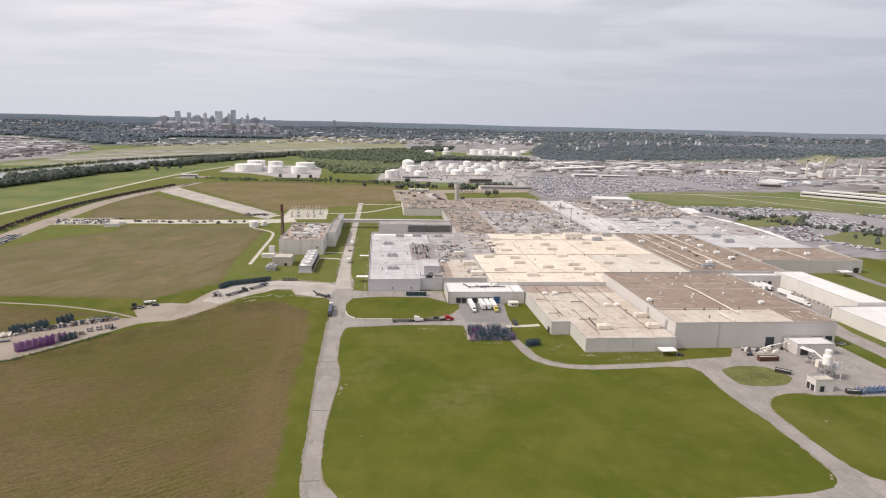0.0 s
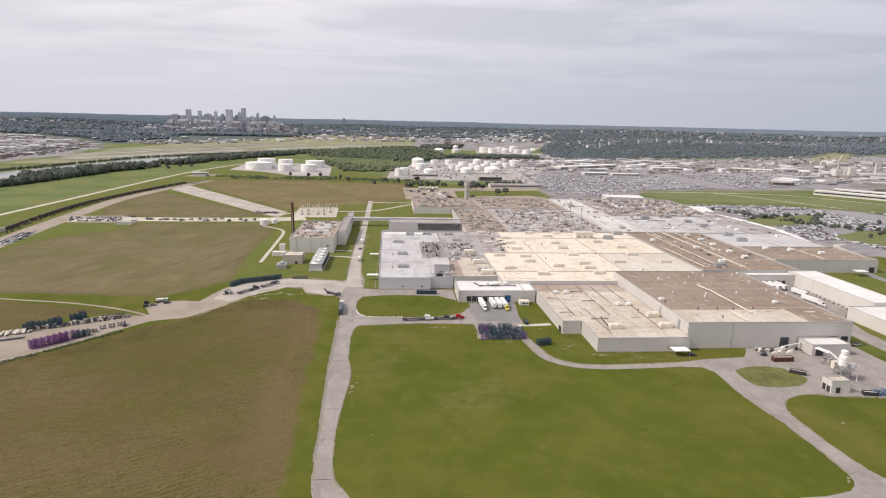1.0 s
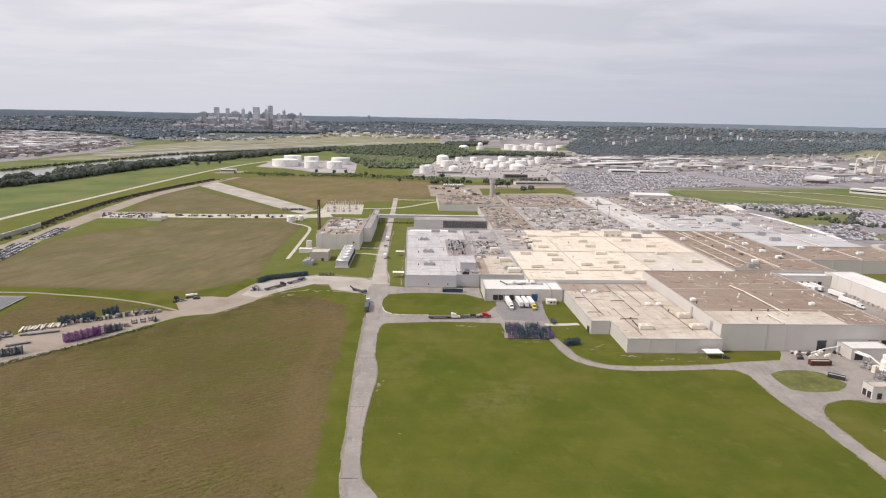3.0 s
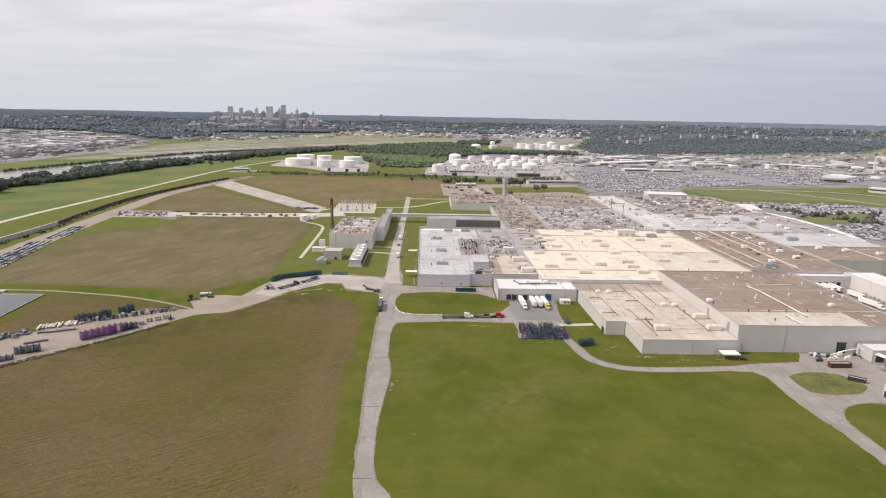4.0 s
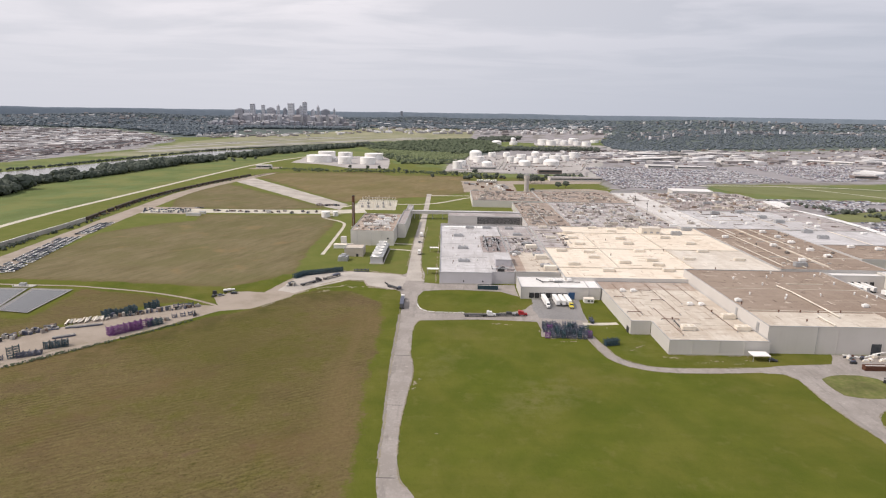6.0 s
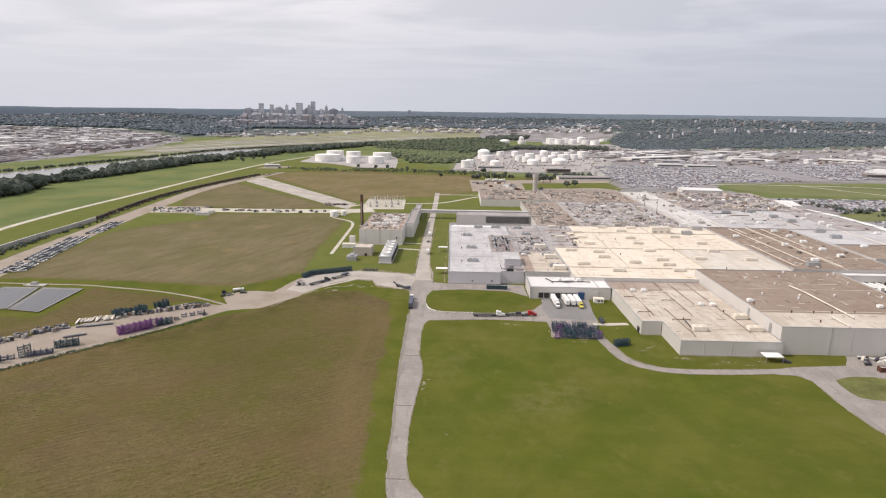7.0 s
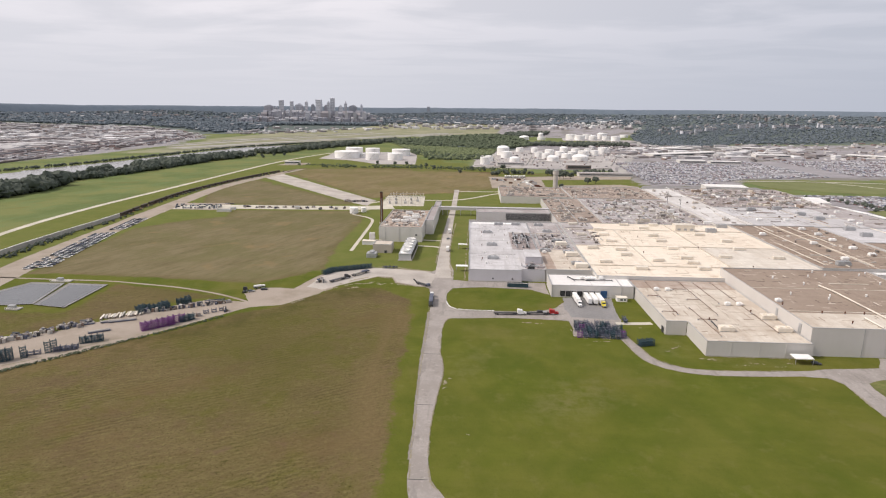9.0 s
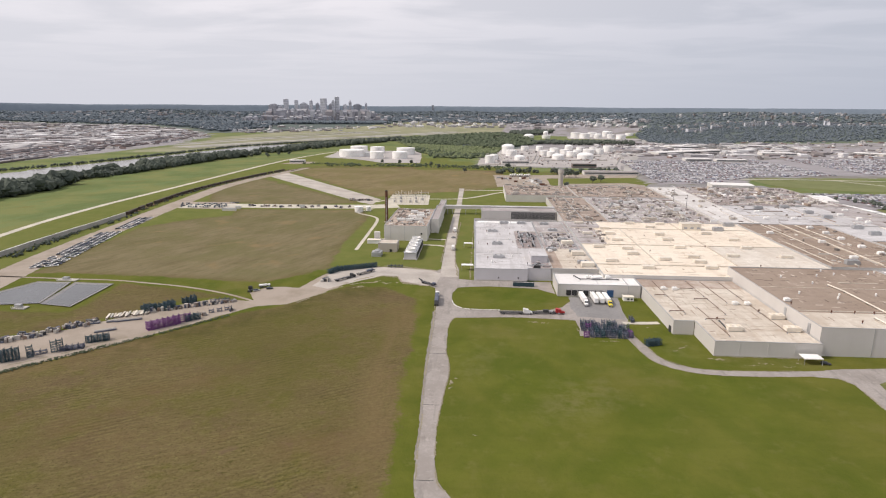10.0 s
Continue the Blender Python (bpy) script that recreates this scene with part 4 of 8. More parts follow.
sheet("pump_yard", [(-462, 1262), (-448, 1318), (-402, 1322), (-398, 1288), (-420, 1264)], 0.1, M["gravel"], "pale gravel yard round the pump station", "pavement", 1.0, False, 10.0)
strip("lawn_path", [(-62, 896), (-30, 896), (2, 899), (60, 908)], 5, 0.064, M["path"], "pale path round the bright lawn", "path", 0.2)
sheet("dock_apron", [(24, 388.2), (55.4, 388.2), (52.2, 362), (51.5, 347), (24, 350), (21.5, 366)], 0.095, M["asphalt"], "dark worn asphalt before the dock doors", "pavement", 0.6, False, 2.0)
sheet("junction_gravel", [(-66, 405), (-63, 436), (-72, 444), (-100, 450), (-120, 450), (-140, 441), (-147, 424), (-150, 398), (-138, 392), (-128, 404), (-106, 428), (-94, 427), (-90, 414), (-74, 406)], 0.068, M["junction"], "pale crushed stone at the road junction", "pavement", 0.9)
sheet("works_back_lot", [(92, 906), (90, 985), (205, 1010), (230, 985), (204, 906)], 0.1, M["gravel"], "pale gravel lot behind the works", "pavement", 1.5, False, 10.0)

# ---- the plant: buildings ----
def edges(ring):
    return list(zip(ring, ring[1:] + ring[:1]))


def hall(name, ring, h, walls, roof, label, z0=0.0, category="building", lip=0.5, coping=None):
    """A flat-roofed hall on a plan ring (anticlockwise): a wall for each side, roof deck inside a low parapet with a metal coping."""
    x, y = ring[0]
    ob = thing(name, x, y, z0, label, category)
    loc = [(a - x, b - y) for a, b in ring]
    for a, b in edges(loc):
        d = Vector((b[0] - a[0], b[1] - a[1], 0))
        L = d.length
        m = Matrix.Translation((a[0], a[1], 0)) @ Matrix.Rotation(math.atan2(d.y, d.x), 4, "Z")
        w = Mesh().box(0, L - 0.3, 0, 0.3, 0, h, m)
        wall = part("wall", w, walls, ob)
        part("coping", Mesh().box(-0.06, L - 0.24, -0.06, 0.42, h, h + 0.14, m), coping or M["steel"], wall)
    c = Vector((sum(p[0] for p in loc) / len(loc), sum(p[1] for p in loc) / len(loc)))
    part("roof", Mesh().prism(inset(loc, 0.28), h - lip - 0.3, h - lip), roof, ob)
    return ob


def inset(ring, d):
    """The ring moved inwards by d (anticlockwise ring)."""
    out, n = [], len(ring)
    for i in range(n):
        p, q, r = Vector(ring[i - 1]), Vector(ring[i]), Vector(ring[(i + 1) % n])
        a, b = (q - p).normalized(), (r - q).normalized()
        na, nb = Vector((-a.y, a.x)), Vector((-b.y, b.x))
        k = (na + nb) / (1 + na.dot(nb))
        out.append(tuple(q + k * d))
    return out


def inset_ring(ring, d):
    area = sum(a[0] * b[1] - b[0] * a[1] for a, b in edges(ring))
    return inset(ring, d if area > 0 else -d)


def rect(x0, x1, y0, y1):
    return [(x0, y0), (x1, y0), (x1, y1), (x0, y1)]


warehouse = hall("warehouse", [(-39, 421), (-1, 421), (-1, 424), (16, 424), (16, 605), (-41, 605)], 9, M["wall_blue"], M["roof_pale"], "long pale warehouse with a white membrane roof")
dock = hall("dock_building", rect(16.3, 70, 389, 416), 8.3, M["wall"], M["roof_white"], "grey metal loading dock building with a bright white roof")
low_hall = hall("low_hall", [(83, 297.5), (135.3, 297.5), (135.3, 408), (70.4, 408), (71.5, 326), (83, 326)], 8.0, M["wall"], M["roof_tan"], "low grey production hall with a stained tan roof")
paint_shop = hall("paint_hall", rect(135.6, 233, 301.5, 418), 15.2, M["wall"], M["roof_brown"], "tall grey production hall with a brown gravel roof")
hall("assembly_hall", rect(49.3, 217, 408.4, 606), 10, M["wall_pale"], M["roof_cream"], "vast production hall with a cream coated roof")
link_hall = hall("link_hall", rect(16.4, 49, 424, 606), 9.3, M["wall"], M["roof_link"], "narrow hall with brown and tan roofs and much piping")
press_hall = hall("press_hall", rect(217.3, 300, 440.4, 606), 10.6, M["wall"], M["roof_brown"], "wide hall with a brown gravel roof")
body_hall = hall("body_hall", rect(300.3, 396, 474, 530), 11.5, M["wall"], M["roof_brown"], "grey hall with a brown roof at the truck yard")
grey_hall = hall("grey_hall", rect(243, 398, 606.3, 726), 10, M["wall"], M["roof_pale"], "broad hall with a pale grey roof")
grey_wing = hall("grey_wing", rect(300.3, 396, 530.3, 606), 10.2, M["wall"], M["roof_pale"], "hall wing with a pale grey roof")
white_hall = hall("white_hall", rect(205, 242.7, 606.3, 880), 11, M["wall_pale"], M["roof_chalk"], "long hall with a chalky white roof")
back_hall = hall("back_hall", rect(96, 204.7, 606.3, 780), 9.4, M["wall"], M["roof_grey"], "hall with grey roof crowded with plant")
back_link = hall("back_link", rect(49.3, 95.7, 606.3, 780), 8.6, M["wall"], M["roof_mid"], "hall with brown roof crowded with plant")
brown_hall = hall("brown_hall", rect(-2, 90, 790, 892), 9, M["wall_pale"], M["roof_mid"], "hall with a brown roof and light plant")
brown_wing = hall("brown_wing", rect(90.3, 204.7, 780.3, 900), 9.6, M["wall_pale"], M["roof_mid"], "hall with a brown gravel roof")
east_hall = hall("east_hall", rect(243, 400, 726.3, 900), 9.6, M["wall"], M["roof_mauve"], "hall with mauve-grey and brown roofs")
long_store = hall("long_store", rect(289, 312, 352, 440), 10.5, M["wall_pale"], M["roof_white"], "long pale store with a bright white roof")
front_store = hall("front_store", rect(271, 340, 306, 351.7), 8.5, M["wall_pale"], M["roof_white"], "pale store with a bright white roof")
yard_link = hall("yard_link", rect(250, 288.7, 431, 440), 9.0, M["wall"], M["roof_white"], "grey link building over the truck docks")

# boiler house west of the road
boiler = hall("boiler_house", rect(-124, -84, 545, 640), 14, M["wall_pale"], M["roof_link"], "grey boiler house with a brown roof full of vents")
boiler_wing = hall("boiler_wing", rect(-83.7, -76, 582, 668), 14.0, M["wall_pale"], M["roof_grey"], "tall narrow wing of the boiler house")
boiler_link = hall("boiler_link", rect(-83.7, -77, 668.4, 735), 9.5, M["wall"], M["roof_grey"], "low grey link behind the boiler house")
pump_house = hall("pump_house", rect(-122, -106, 500, 516), 7.5, M["wall_tan"], M["roof_tan"], "small square grey pump house")

# ---- on the roofs ----
def spread(ob, places):
    """The first place takes the thing itself, the others copies of it. A place: x, y, z, turn."""
    for i, (x, y, z, *turn) in enumerate(places):
        m = pose(x, y, z, 0, 0, turn[0] if turn else 0)
        if i:
            copy_thing(ob, m)
        else:
            ob.matrix_basis = m @ Matrix.Diagonal((*ob.scale, 1))


def air_unit(L, W, H, body, label, group, fans=2):
    """A rooftop air handler: curb, casing, sloped intake hood, fan cowls, access doors."""
    ob = thing("air_unit", 0, 0, 0, label, "air unit", group)
    part("curb", Mesh().box(-L / 2 + 0.2, L / 2 - 0.2, -W / 2 + 0.2, W / 2 - 0.2, 0, 0.35), M["steel"], ob)
    casing = part("casing", Mesh().box(-L / 2, L / 2, -W / 2, W / 2, 0.35, H, None, 0.12), body, ob)
    hood = Mesh().add([(L / 2, -W / 2 + 0.2, 0.9), (L / 2 + 1.1, -W / 2 + 0.2, 0.9), (L / 2, -W / 2 + 0.2, H - 0.1),
                       (L / 2, W / 2 - 0.2, 0.9), (L / 2 + 1.1, W / 2 - 0.2, 0.9), (L / 2, W / 2 - 0.2, H - 0.1)],
                      [(0, 1, 2), (5, 4, 3), (0, 3, 4, 1), (1, 4, 5, 2), (0, 2, 5, 3)])
    part("intake_hood", hood, body, ob)
    for i in range(fans):
        x = -L / 2 + L * (i + 0.5) / fans
        part("fan_cowl", Mesh().lathe(x, 0, [(W * 0.27, H), (W * 0.25, H + 0.3), (W * 0.29, H + 0.45), (W * 0.24, H + 0.45), (W * 0.2, H + 0.1)], 12), body, casing)
    for i in range(2):
        x = -L / 2 + 0.5 + i * (L - 1.0) / 2
        part("door_panel", Mesh().box(x, x + 1.3, -W / 2 - 0.05, -W / 2, 0.6, H - 0.25), body, casing)
    return ob


def roof_vent(label, material, r=0.55, h=1.3):
    ob = thing("roof_vent", 0, 0, 0, label, "roof vent", "roof vents")
    part("pipe", Mesh().lathe(0, 0, [(r * 0.6, 0), (r * 0.6, h)], 10), material, ob)
    part("cap", Mesh().lathe(0, 0, [(r, h * 0.75), (r * 1.05, h), (r * 0.7, h + 0.25), (0.05, h + 0.4)], 10), material, ob)
    part("flashing", Mesh().lathe(0, 0, [(r * 1.1, 0), (r * 0.62, 0.3)], 10), M["steel"], ob)
    return ob


CREAM_Z, TAN_Z = 9.5, 7.5
unit = air_unit(8.5, 3.2, 2.3, M["cream"], "long cream rooftop air handler on the cream roof", "cream roof air units", 0)
spread(unit, [(x, y, CREAM_Z) for x, y in ((82, 571), (82, 547), (83, 521), (62, 493), (84, 489), (128, 496), (84, 471), (63, 447), (85, 429), (128, 464), (128, 449), (130, 432), (126, 547),
                                           (127, 525), (127, 582), (184, 529), (182, 498), (112, 598), (141, 598), (62, 545), (104, 455), (160, 470), (170, 555), (62, 596), (200, 470))])
unit = air_unit(9.0, 4.2, 3.4, M["steel"], "large grey rooftop air handler with fan cowls", "large roof air units", 3)
spread(unit, [(206, 596, CREAM_Z), (187, 572, CREAM_Z), (238, 452, 10.1), (329, 651, 9.5), (324, 679, 9.5), (282, 706, 9.5), (316, 716, 9.5), (326, 594, 9.7), (324, 565, 9.7)])
unit = air_unit(5.2, 3.0, 2.2, M["white"], "pale rooftop air handler on the brown roof", "brown roof air units", 2)
spread(unit, [(281, 565, 10.1), (280, 540, 10.1), (279, 509, 10.1), (280, 486, 10.1), (279, 589, 10.1), (321, 520, 11.0), (362, 500, 11.0), (340, 512, 11.0), (353, 670, 9.5), (358, 645, 9.5), (356, 627, 9.5), (380, 590, 9.7),
              (250, 470, 10.1), (256, 525, 10.1), (229, 560, 10.1), (395 - 20, 700, 9.5), (262, 640, 9.5), (270, 680, 9.5), (290, 640, 9.5)])
unit = air_unit(9.0, 5.0, 3.2, M["cream"], "long cream air handler on the link roof", "link roof air units", 0)
spread(unit, [(41, 468, 8.84, 0), (43, 434, 8.84, 0), (38, 505, 8.86, 0)])
unit = air_unit(7.5, 4.0, 2.6, M["cream"], "square cream air handler on the stained tan roof", "tan roof air units", 2)
spread(unit, [(130, 335, TAN_Z), (129, 315.5, TAN_Z), (99, 314.5, TAN_Z)])
unit = air_unit(3.0, 2.4, 1.8, M["white"], "small white rooftop condenser with a dark grille", "small roof condensers", 1)
spread(unit, [(42, 403.5, 7.8, 0), (45.8, 405, 7.8, 0), (20.5, 476, 8.84, 0), (83, 385, TAN_Z), (90, 385, TAN_Z), (117, 358, TAN_Z), (124, 358, TAN_Z), (210, 338, 14.7), (44, 404, 7.8), (52, 407, 7.8), (39, 406.5, 7.8), (139.5, 345, 14.7)])
unit = air_unit(8.0, 3.6, 2.2, M["steel"], "grey rooftop air handler on the warehouse roof", "warehouse roof air units", 2)
spread(unit, [(-24, 553, 8.5), (-21, 501, 8.5), (-21, 455, 8.5), (5, 594, 8.5), (-12, 594, 8.5), (27, 590, 8.8), (40, 478, 8.8), (41, 442, 8.8), (22, 482, 8.8), (32, 560, 8.8), (36, 520, 8.8)])
unit = air_unit(6.5, 3.0, 2.2, M["unit"], "weathered air handler on the crowded back roofs", "back roof air units", 2)
rng = random.Random(11)
back = []
for x0, x1, y0, y1, z, k in ((100, 200, 612, 775, 8.9, 26), (52, 93, 612, 775, 8.1, 14), (2, 86, 796, 886, 8.5, 18), (95, 200, 786, 894, 9.1, 16), (248, 395, 735, 893, 9.1, 26), (208, 238, 620, 870, 10.5, 6)):
    back += [(rng.uniform(x0 + 4, x1 - 4), rng.uniform(y0, y1), z, rng.choice((0, 0, 90))) for _ in range(k)]
spread(unit, back)

vent = roof_vent("small pale mushroom roof vent", M["white"])
spread(vent, [(x, y, 14.7) for x, y in ((154, 360), (173, 382), (198, 404), (175, 357), (171, 351), (197, 359), (194, 412), (221, 406), (228, 411), (222, 386), (221, 364), (224, 357), (230, 357), (160, 395), (185, 400))]
       + [(x, y, 8.5) for x, y in ((-30, 590), (-29, 536), (-27, 473), (-26, 440), (-10, 459), (-13, 563), (-7, 587), (-10, 520))])
vent = roof_vent("dark steel roof exhaust stack", M["rust"], 0.4, 1.5)
spread(vent, [(153, 325, 14.7), (165, 325, 14.7), (175, 325, 14.7), (188, 326, 14.7), (160, 310, 14.7), (-29, 550, 8.5), (-29, 498, 8.5), (-29, 452, 8.5), (138.5, 338, 14.7), (96, 330, 7.5), (125, 345, 7.5),
              (150, 500, 9.5), (111, 540, 9.5), (100, 480, 9.5), (168, 440, 9.5), (225, 513, 10.1), (240, 560, 10.1)])


def roof_pipe(name, points, r, z, material, label, legs=True):
    """A pipe run on low stands across a roof."""
    x, y = points[0]
    ob = thing(name, x, y, z, label, "pipe")
    for a, b in zip(points, points[1:]):
        pa, pb = (a[0] - x, a[1] - y, 0.5 + r), (b[0] - x, b[1] - y, 0.5 + r)
        part("pipe", Mesh().tube(pa, pb, r, 8), material, ob)
        if legs:
            k = max(1, int(math.dist(a, b) / 25))
            for j in range(k + 1):
                q = Vector(pa).lerp(Vector(pb), j / k)
                part("stand", Mesh().box(q.x - 0.3, q.x + 0.3, q.y - 0.3, q.y + 0.3, 0, 0.5), M["steel"], ob)
    return ob


roof_pipe("roof_duct", [(180, 378), (182, 364), (182, 342), (182, 317)], 0.42, 14.7, M["cream"], "cream insulated duct across the brown roof")
roof_pipe("roof_duct", [(171, 318), (171, 303)], 0.36, 14.7, M["cream"], "cream insulated duct running to the roof edge")
for x, y0, y1 in ((80.5, 404, 338), (103, 404, 339), (124, 404, 312), (112, 404, 360), (92, 350, 305)):
    roof_pipe("roof_pipe", [(x, y0), (x + 1, y1)], 0.12, 7.5, M["rust"], "dark steel pipe along the stained tan roof")
for y, x0, x1 in ((366, 96, 104), (342, 74, 82), (387, 94, 102), (372, 74, 80), (330, 90, 100)):
    roof_pipe("roof_pipe", [(x0, y), (x1, y)], 0.2, 7.5, M["rust"], "short rusty branch pipe on the roof")
roof_pipe("roof_pipe", [(96, 327), (95.3, 315.5)], 0.35, 7.5, M["dark"], "dark duct feeding an air handler")
roof_pipe("roof_pipe", [(29.5, 409.3), (32.8, 401.3), (58.6, 402.2)], 0.32, 7.8, M["dark"], "dark bent pipe across the white dock roof")
for x, y0, y1 in ((239, 445, 600), (259, 450, 604), (271, 520, 600), (224, 450, 520), (350, 480, 600)):
    roof_pipe("roof_duct", [(x, y0), (x, y1)], 0.35, 10.1, M["cream"], "cream duct along the brown roof")
for x, y0, y1 in ((20, 500, 548), (45, 470, 600), (120, 615, 770), (150, 620, 775), (180, 615, 770), (70, 615, 770), (0, 492, 548), (10, 492, 548)):
    roof_pipe("roof_pipe", [(x, y0), (x, y1)], 0.4, 8.8, M["steel"], "grey pipe run on a crowded roof")

# raised seams and patches that divide the roof sheets
def roof_strips(name, boxes, material, label):
    ob = thing(name, boxes[0][0], boxes[0][2], boxes[0][4], label, "roof seam")
    x, y, z = ob.location
    for x0, x1, y0, y1, z0, h in boxes:
        part("seam", Mesh().box(x0 - x, x1 - x, y0 - y, y1 - y, z0 - z, z0 - z + h), material, ob)


seam = M["roof_tan"]
roof_strips("roof_seam", [(50, 216, 504, 505.2, 9.5, 0.5), (50, 152, 438, 439.2, 9.5, 0.5), (50, 216, 573, 574, 9.5, 0.5), (152, 153.2, 409, 605, 9.5, 0.5), (96, 97, 439, 573, 9.5, 0.3)], M["roof_tan"], "raised tan expansion joints across the cream roof")
roof_strips("roof_patch", [(153.4, 216.6, 440, 504, 9.5, 0.06)], M["roof_palecream"], "pale grey recoated part of the cream roof")
roof_strips("roof_patch", [(-38, 2, 597, 604.5, 8.5, 0.25)], M["white"], "bright white strip along the back of the warehouse roof")
roof_strips("roof_patch", [(136, 207, 302, 326, 14.7, 0.07)], M["roof_tan"], "tan recoated strip along the roof edge")
roof_strips("roof_patch", [(50, 72, 505.4, 573, 9.5, 0.05), (50, 80, 574.2, 605.6, 9.5, 0.05)], M["roof_grey"], "grey worn corner of the cream roof")
roof_strips("roof_patch", [(71, 135, 390, 407.6, 7.5, 0.08)], M["roof_link"], "brown recoated strip at the back of the tan roof")
roof_strips("roof_seam", [(72, 134.6, 358, 358.5, 7.5, 0.1), (84, 134.6, 322, 322.4, 7.5, 0.1), (109, 109.4, 298, 389, 7.5, 0.1)], M["roof_tan"], "thin raised joints on the tan roof")
roof_strips("roof_seam", [(136, 232.6, 328, 328.8, 14.7, 0.3), (136, 232.6, 372, 372.6, 14.7, 0.2), (190, 214, 384, 385.2, 14.7, 0.4), (207, 207.8, 302, 327.6, 14.7, 0.3)], M["roof_tan"], "pale raised joints on the brown roof")
roof_strips("roof_seam", [(-40, -2, 520, 520.6, 8.5, 0.2), (-40, -2, 572, 572.6, 8.5, 0.2), (-5, -4.4, 422, 604, 8.5, 0.3), (-40, -2, 470, 470.6, 8.5, 0.2)], M["roof_pale"], "pale raised joints on the warehouse roof")
roof_strips("roof_seam", [(218, 299, 480, 480.8, 10.1, 0.3), (218, 299, 560, 560.8, 10.1, 0.3), (258.5, 259.3, 441, 605, 10.1, 0.3), (244, 397, 660, 660.8, 9.5, 0.3), (318, 318.8, 607, 725, 9.5, 0.3)], M["roof_tan"], "pale raised joints on the roofs")
roof_strips("roof_seam", [(61.8, 62.4, 389.4, 415.6, 7.8, 0.45), (43, 43.4, 389.4, 415.6, 7.8, 0.12)], M["roof_pale"], "raised joint across the white dock roof")

# dark plant court across the warehouse and the link hall, with a small lower court in front of the penthouse
roof_strips("roof_patch", [(16.8, 48.6, 552, 605.6, 8.8, 0.07)], M["roof_pale"], "pale grey sheets at the back of the link roof")
roof_strips("roof_patch", [(24.5, 48.6, 424.6, 487, 8.8, 0.05)], M["roof_tan"], "tan coated sheets on the front of the link roof")
roof_strips("roof_patch", [(16.8, 48.6, 488, 551.9, 8.8, 0.06)], M["roof_mauve"], "dark grey worn sheets on the link roof")
roof_strips("roof_seam", [(-4, 48.4, 552, 552.8, 8.8, 0.5), (16.2, 17.2, 424.6, 488, 8.8, 0.6), (30, 30.5, 489, 551, 8.8, 0.2), (17, 48.6, 487.2, 488, 8.8, 0.25), (17, 48.6, 450, 450.5, 8.8, 0.15)], M["roof_tan"], "pale kerbs round the plant court")
court = thing("plant_court", 6, 500, 8.5, "grey steel plant and ducts crowded in a dark roof court", "roof plant")
part("deck", Mesh().box(-10, 9.6, -12, 52, 0, 0.12), M["roof_mauve"], court)
part("deck", Mesh().box(-3, 9.7, -75.5, -58.2, 0, 0.12), M["roof_mauve"], court)
rng = random.Random(5)
for i in range(40):
    low = i % 4 == 3
    x, l, w, h = rng.uniform(-9, 5), rng.uniform(1.5, 6), rng.uniform(0.8, 2.2), rng.uniform(0.6, 2.4)
    y = rng.uniform(-75, -62) if low else rng.uniform(-11, 47)
    x = max(x, -2.5) if low else x
    part("duct" if i % 3 else "machine", Mesh().box(x, x + (l if i % 2 else w), y, y + (w if i % 2 else l), 0.12, h), (M["steel"], M["dark"], M["roof_grey"], M["steel"], M["dark"])[i % 5], court)
for i in range(22):
    x, y = rng.uniform(-9, 4), rng.uniform(-11, 38) if i % 4 else rng.uniform(-75, -66)
    part("pipe", Mesh().tube((x, y, 0.9), (x + rng.choice((0, 5)), y + rng.choice((4, 10) if i % 4 else (3, 6)), 0.9 + rng.uniform(0, 0.8)), 0.25, 6), M["steel"] if i % 3 else M["dark"], court)
pent_low = thing("roof_penthouse", 9, 453.5, 8.5, "pale grey metal plant penthouse on the warehouse roof", "penthouse")
part("wall", Mesh().box(-6, 6, -11.5, 11.5, 0, 5.2), M["wall_blue"], pent_low)
part("roof", Mesh().box(-6.2, 6.2, -11.7, 11.7, 5.2, 5.5), M["roof_pale"], pent_low)
part("door", Mesh().box(-1, 0.1, -11.58, -11.5, 0, 2.1), M["steel"], pent_low)
court2 = thing("plant_court", 30, 500, 8.86, "grey plant and pipes standing on the dark link roof", "roof plant")
for i in range(22):
    x, y, l, w, h = rng.uniform(-12, 13), rng.uniform(-10, 46), rng.uniform(1.5, 6), rng.uniform(0.8, 2.2), rng.uniform(0.5, 1.8)
    part("machine", Mesh().box(x, x + (l if i % 2 else w), y, y + (w if i % 2 else l), 0, h), (M["steel"], M["roof_grey"], M["dark"], M["roof_mid"])[i % 4], court2)
for i in range(8):
    x, y = rng.uniform(-12, 12), rng.uniform(-10, 30)
    part("pipe", Mesh().tube((x, y, 0.6), (x + (0 if i % 2 else 5), y + (18 if i % 2 else 0), 0.6), 0.22, 6), M["steel"] if i % 3 else M["dark"], court2)
court3 = thing("plant_court", 150, 690, 8.9, "grey plant, ducts and tanks crowded on the back roof", "roof plant")
for i in range(70):
    x, y, l, w, h = rng.uniform(-50, 48), rng.uniform(-78, 84), rng.uniform(2, 10), rng.uniform(1, 3), rng.uniform(0.6, 3.6)
    part("machine", Mesh().box(x, x + (l if i % 2 else w), y, y + (w if i % 2 else l), 0, h), (M["steel"], M["white"], M["roof_grey"], M["roof_tan"])[i % 4], court3)
for x, y in ((199 - 150, 697 - 690), (229 - 150 - 28, 60)):
    part("mast", Mesh().lathe(x, y, [(0.3, 0), (0.15, 16)], 6), M["dark"], court3)
court4 = thing("plant_court", 320, 810, 9.1, "brown and grey plant crowded on the far roof", "roof plant")
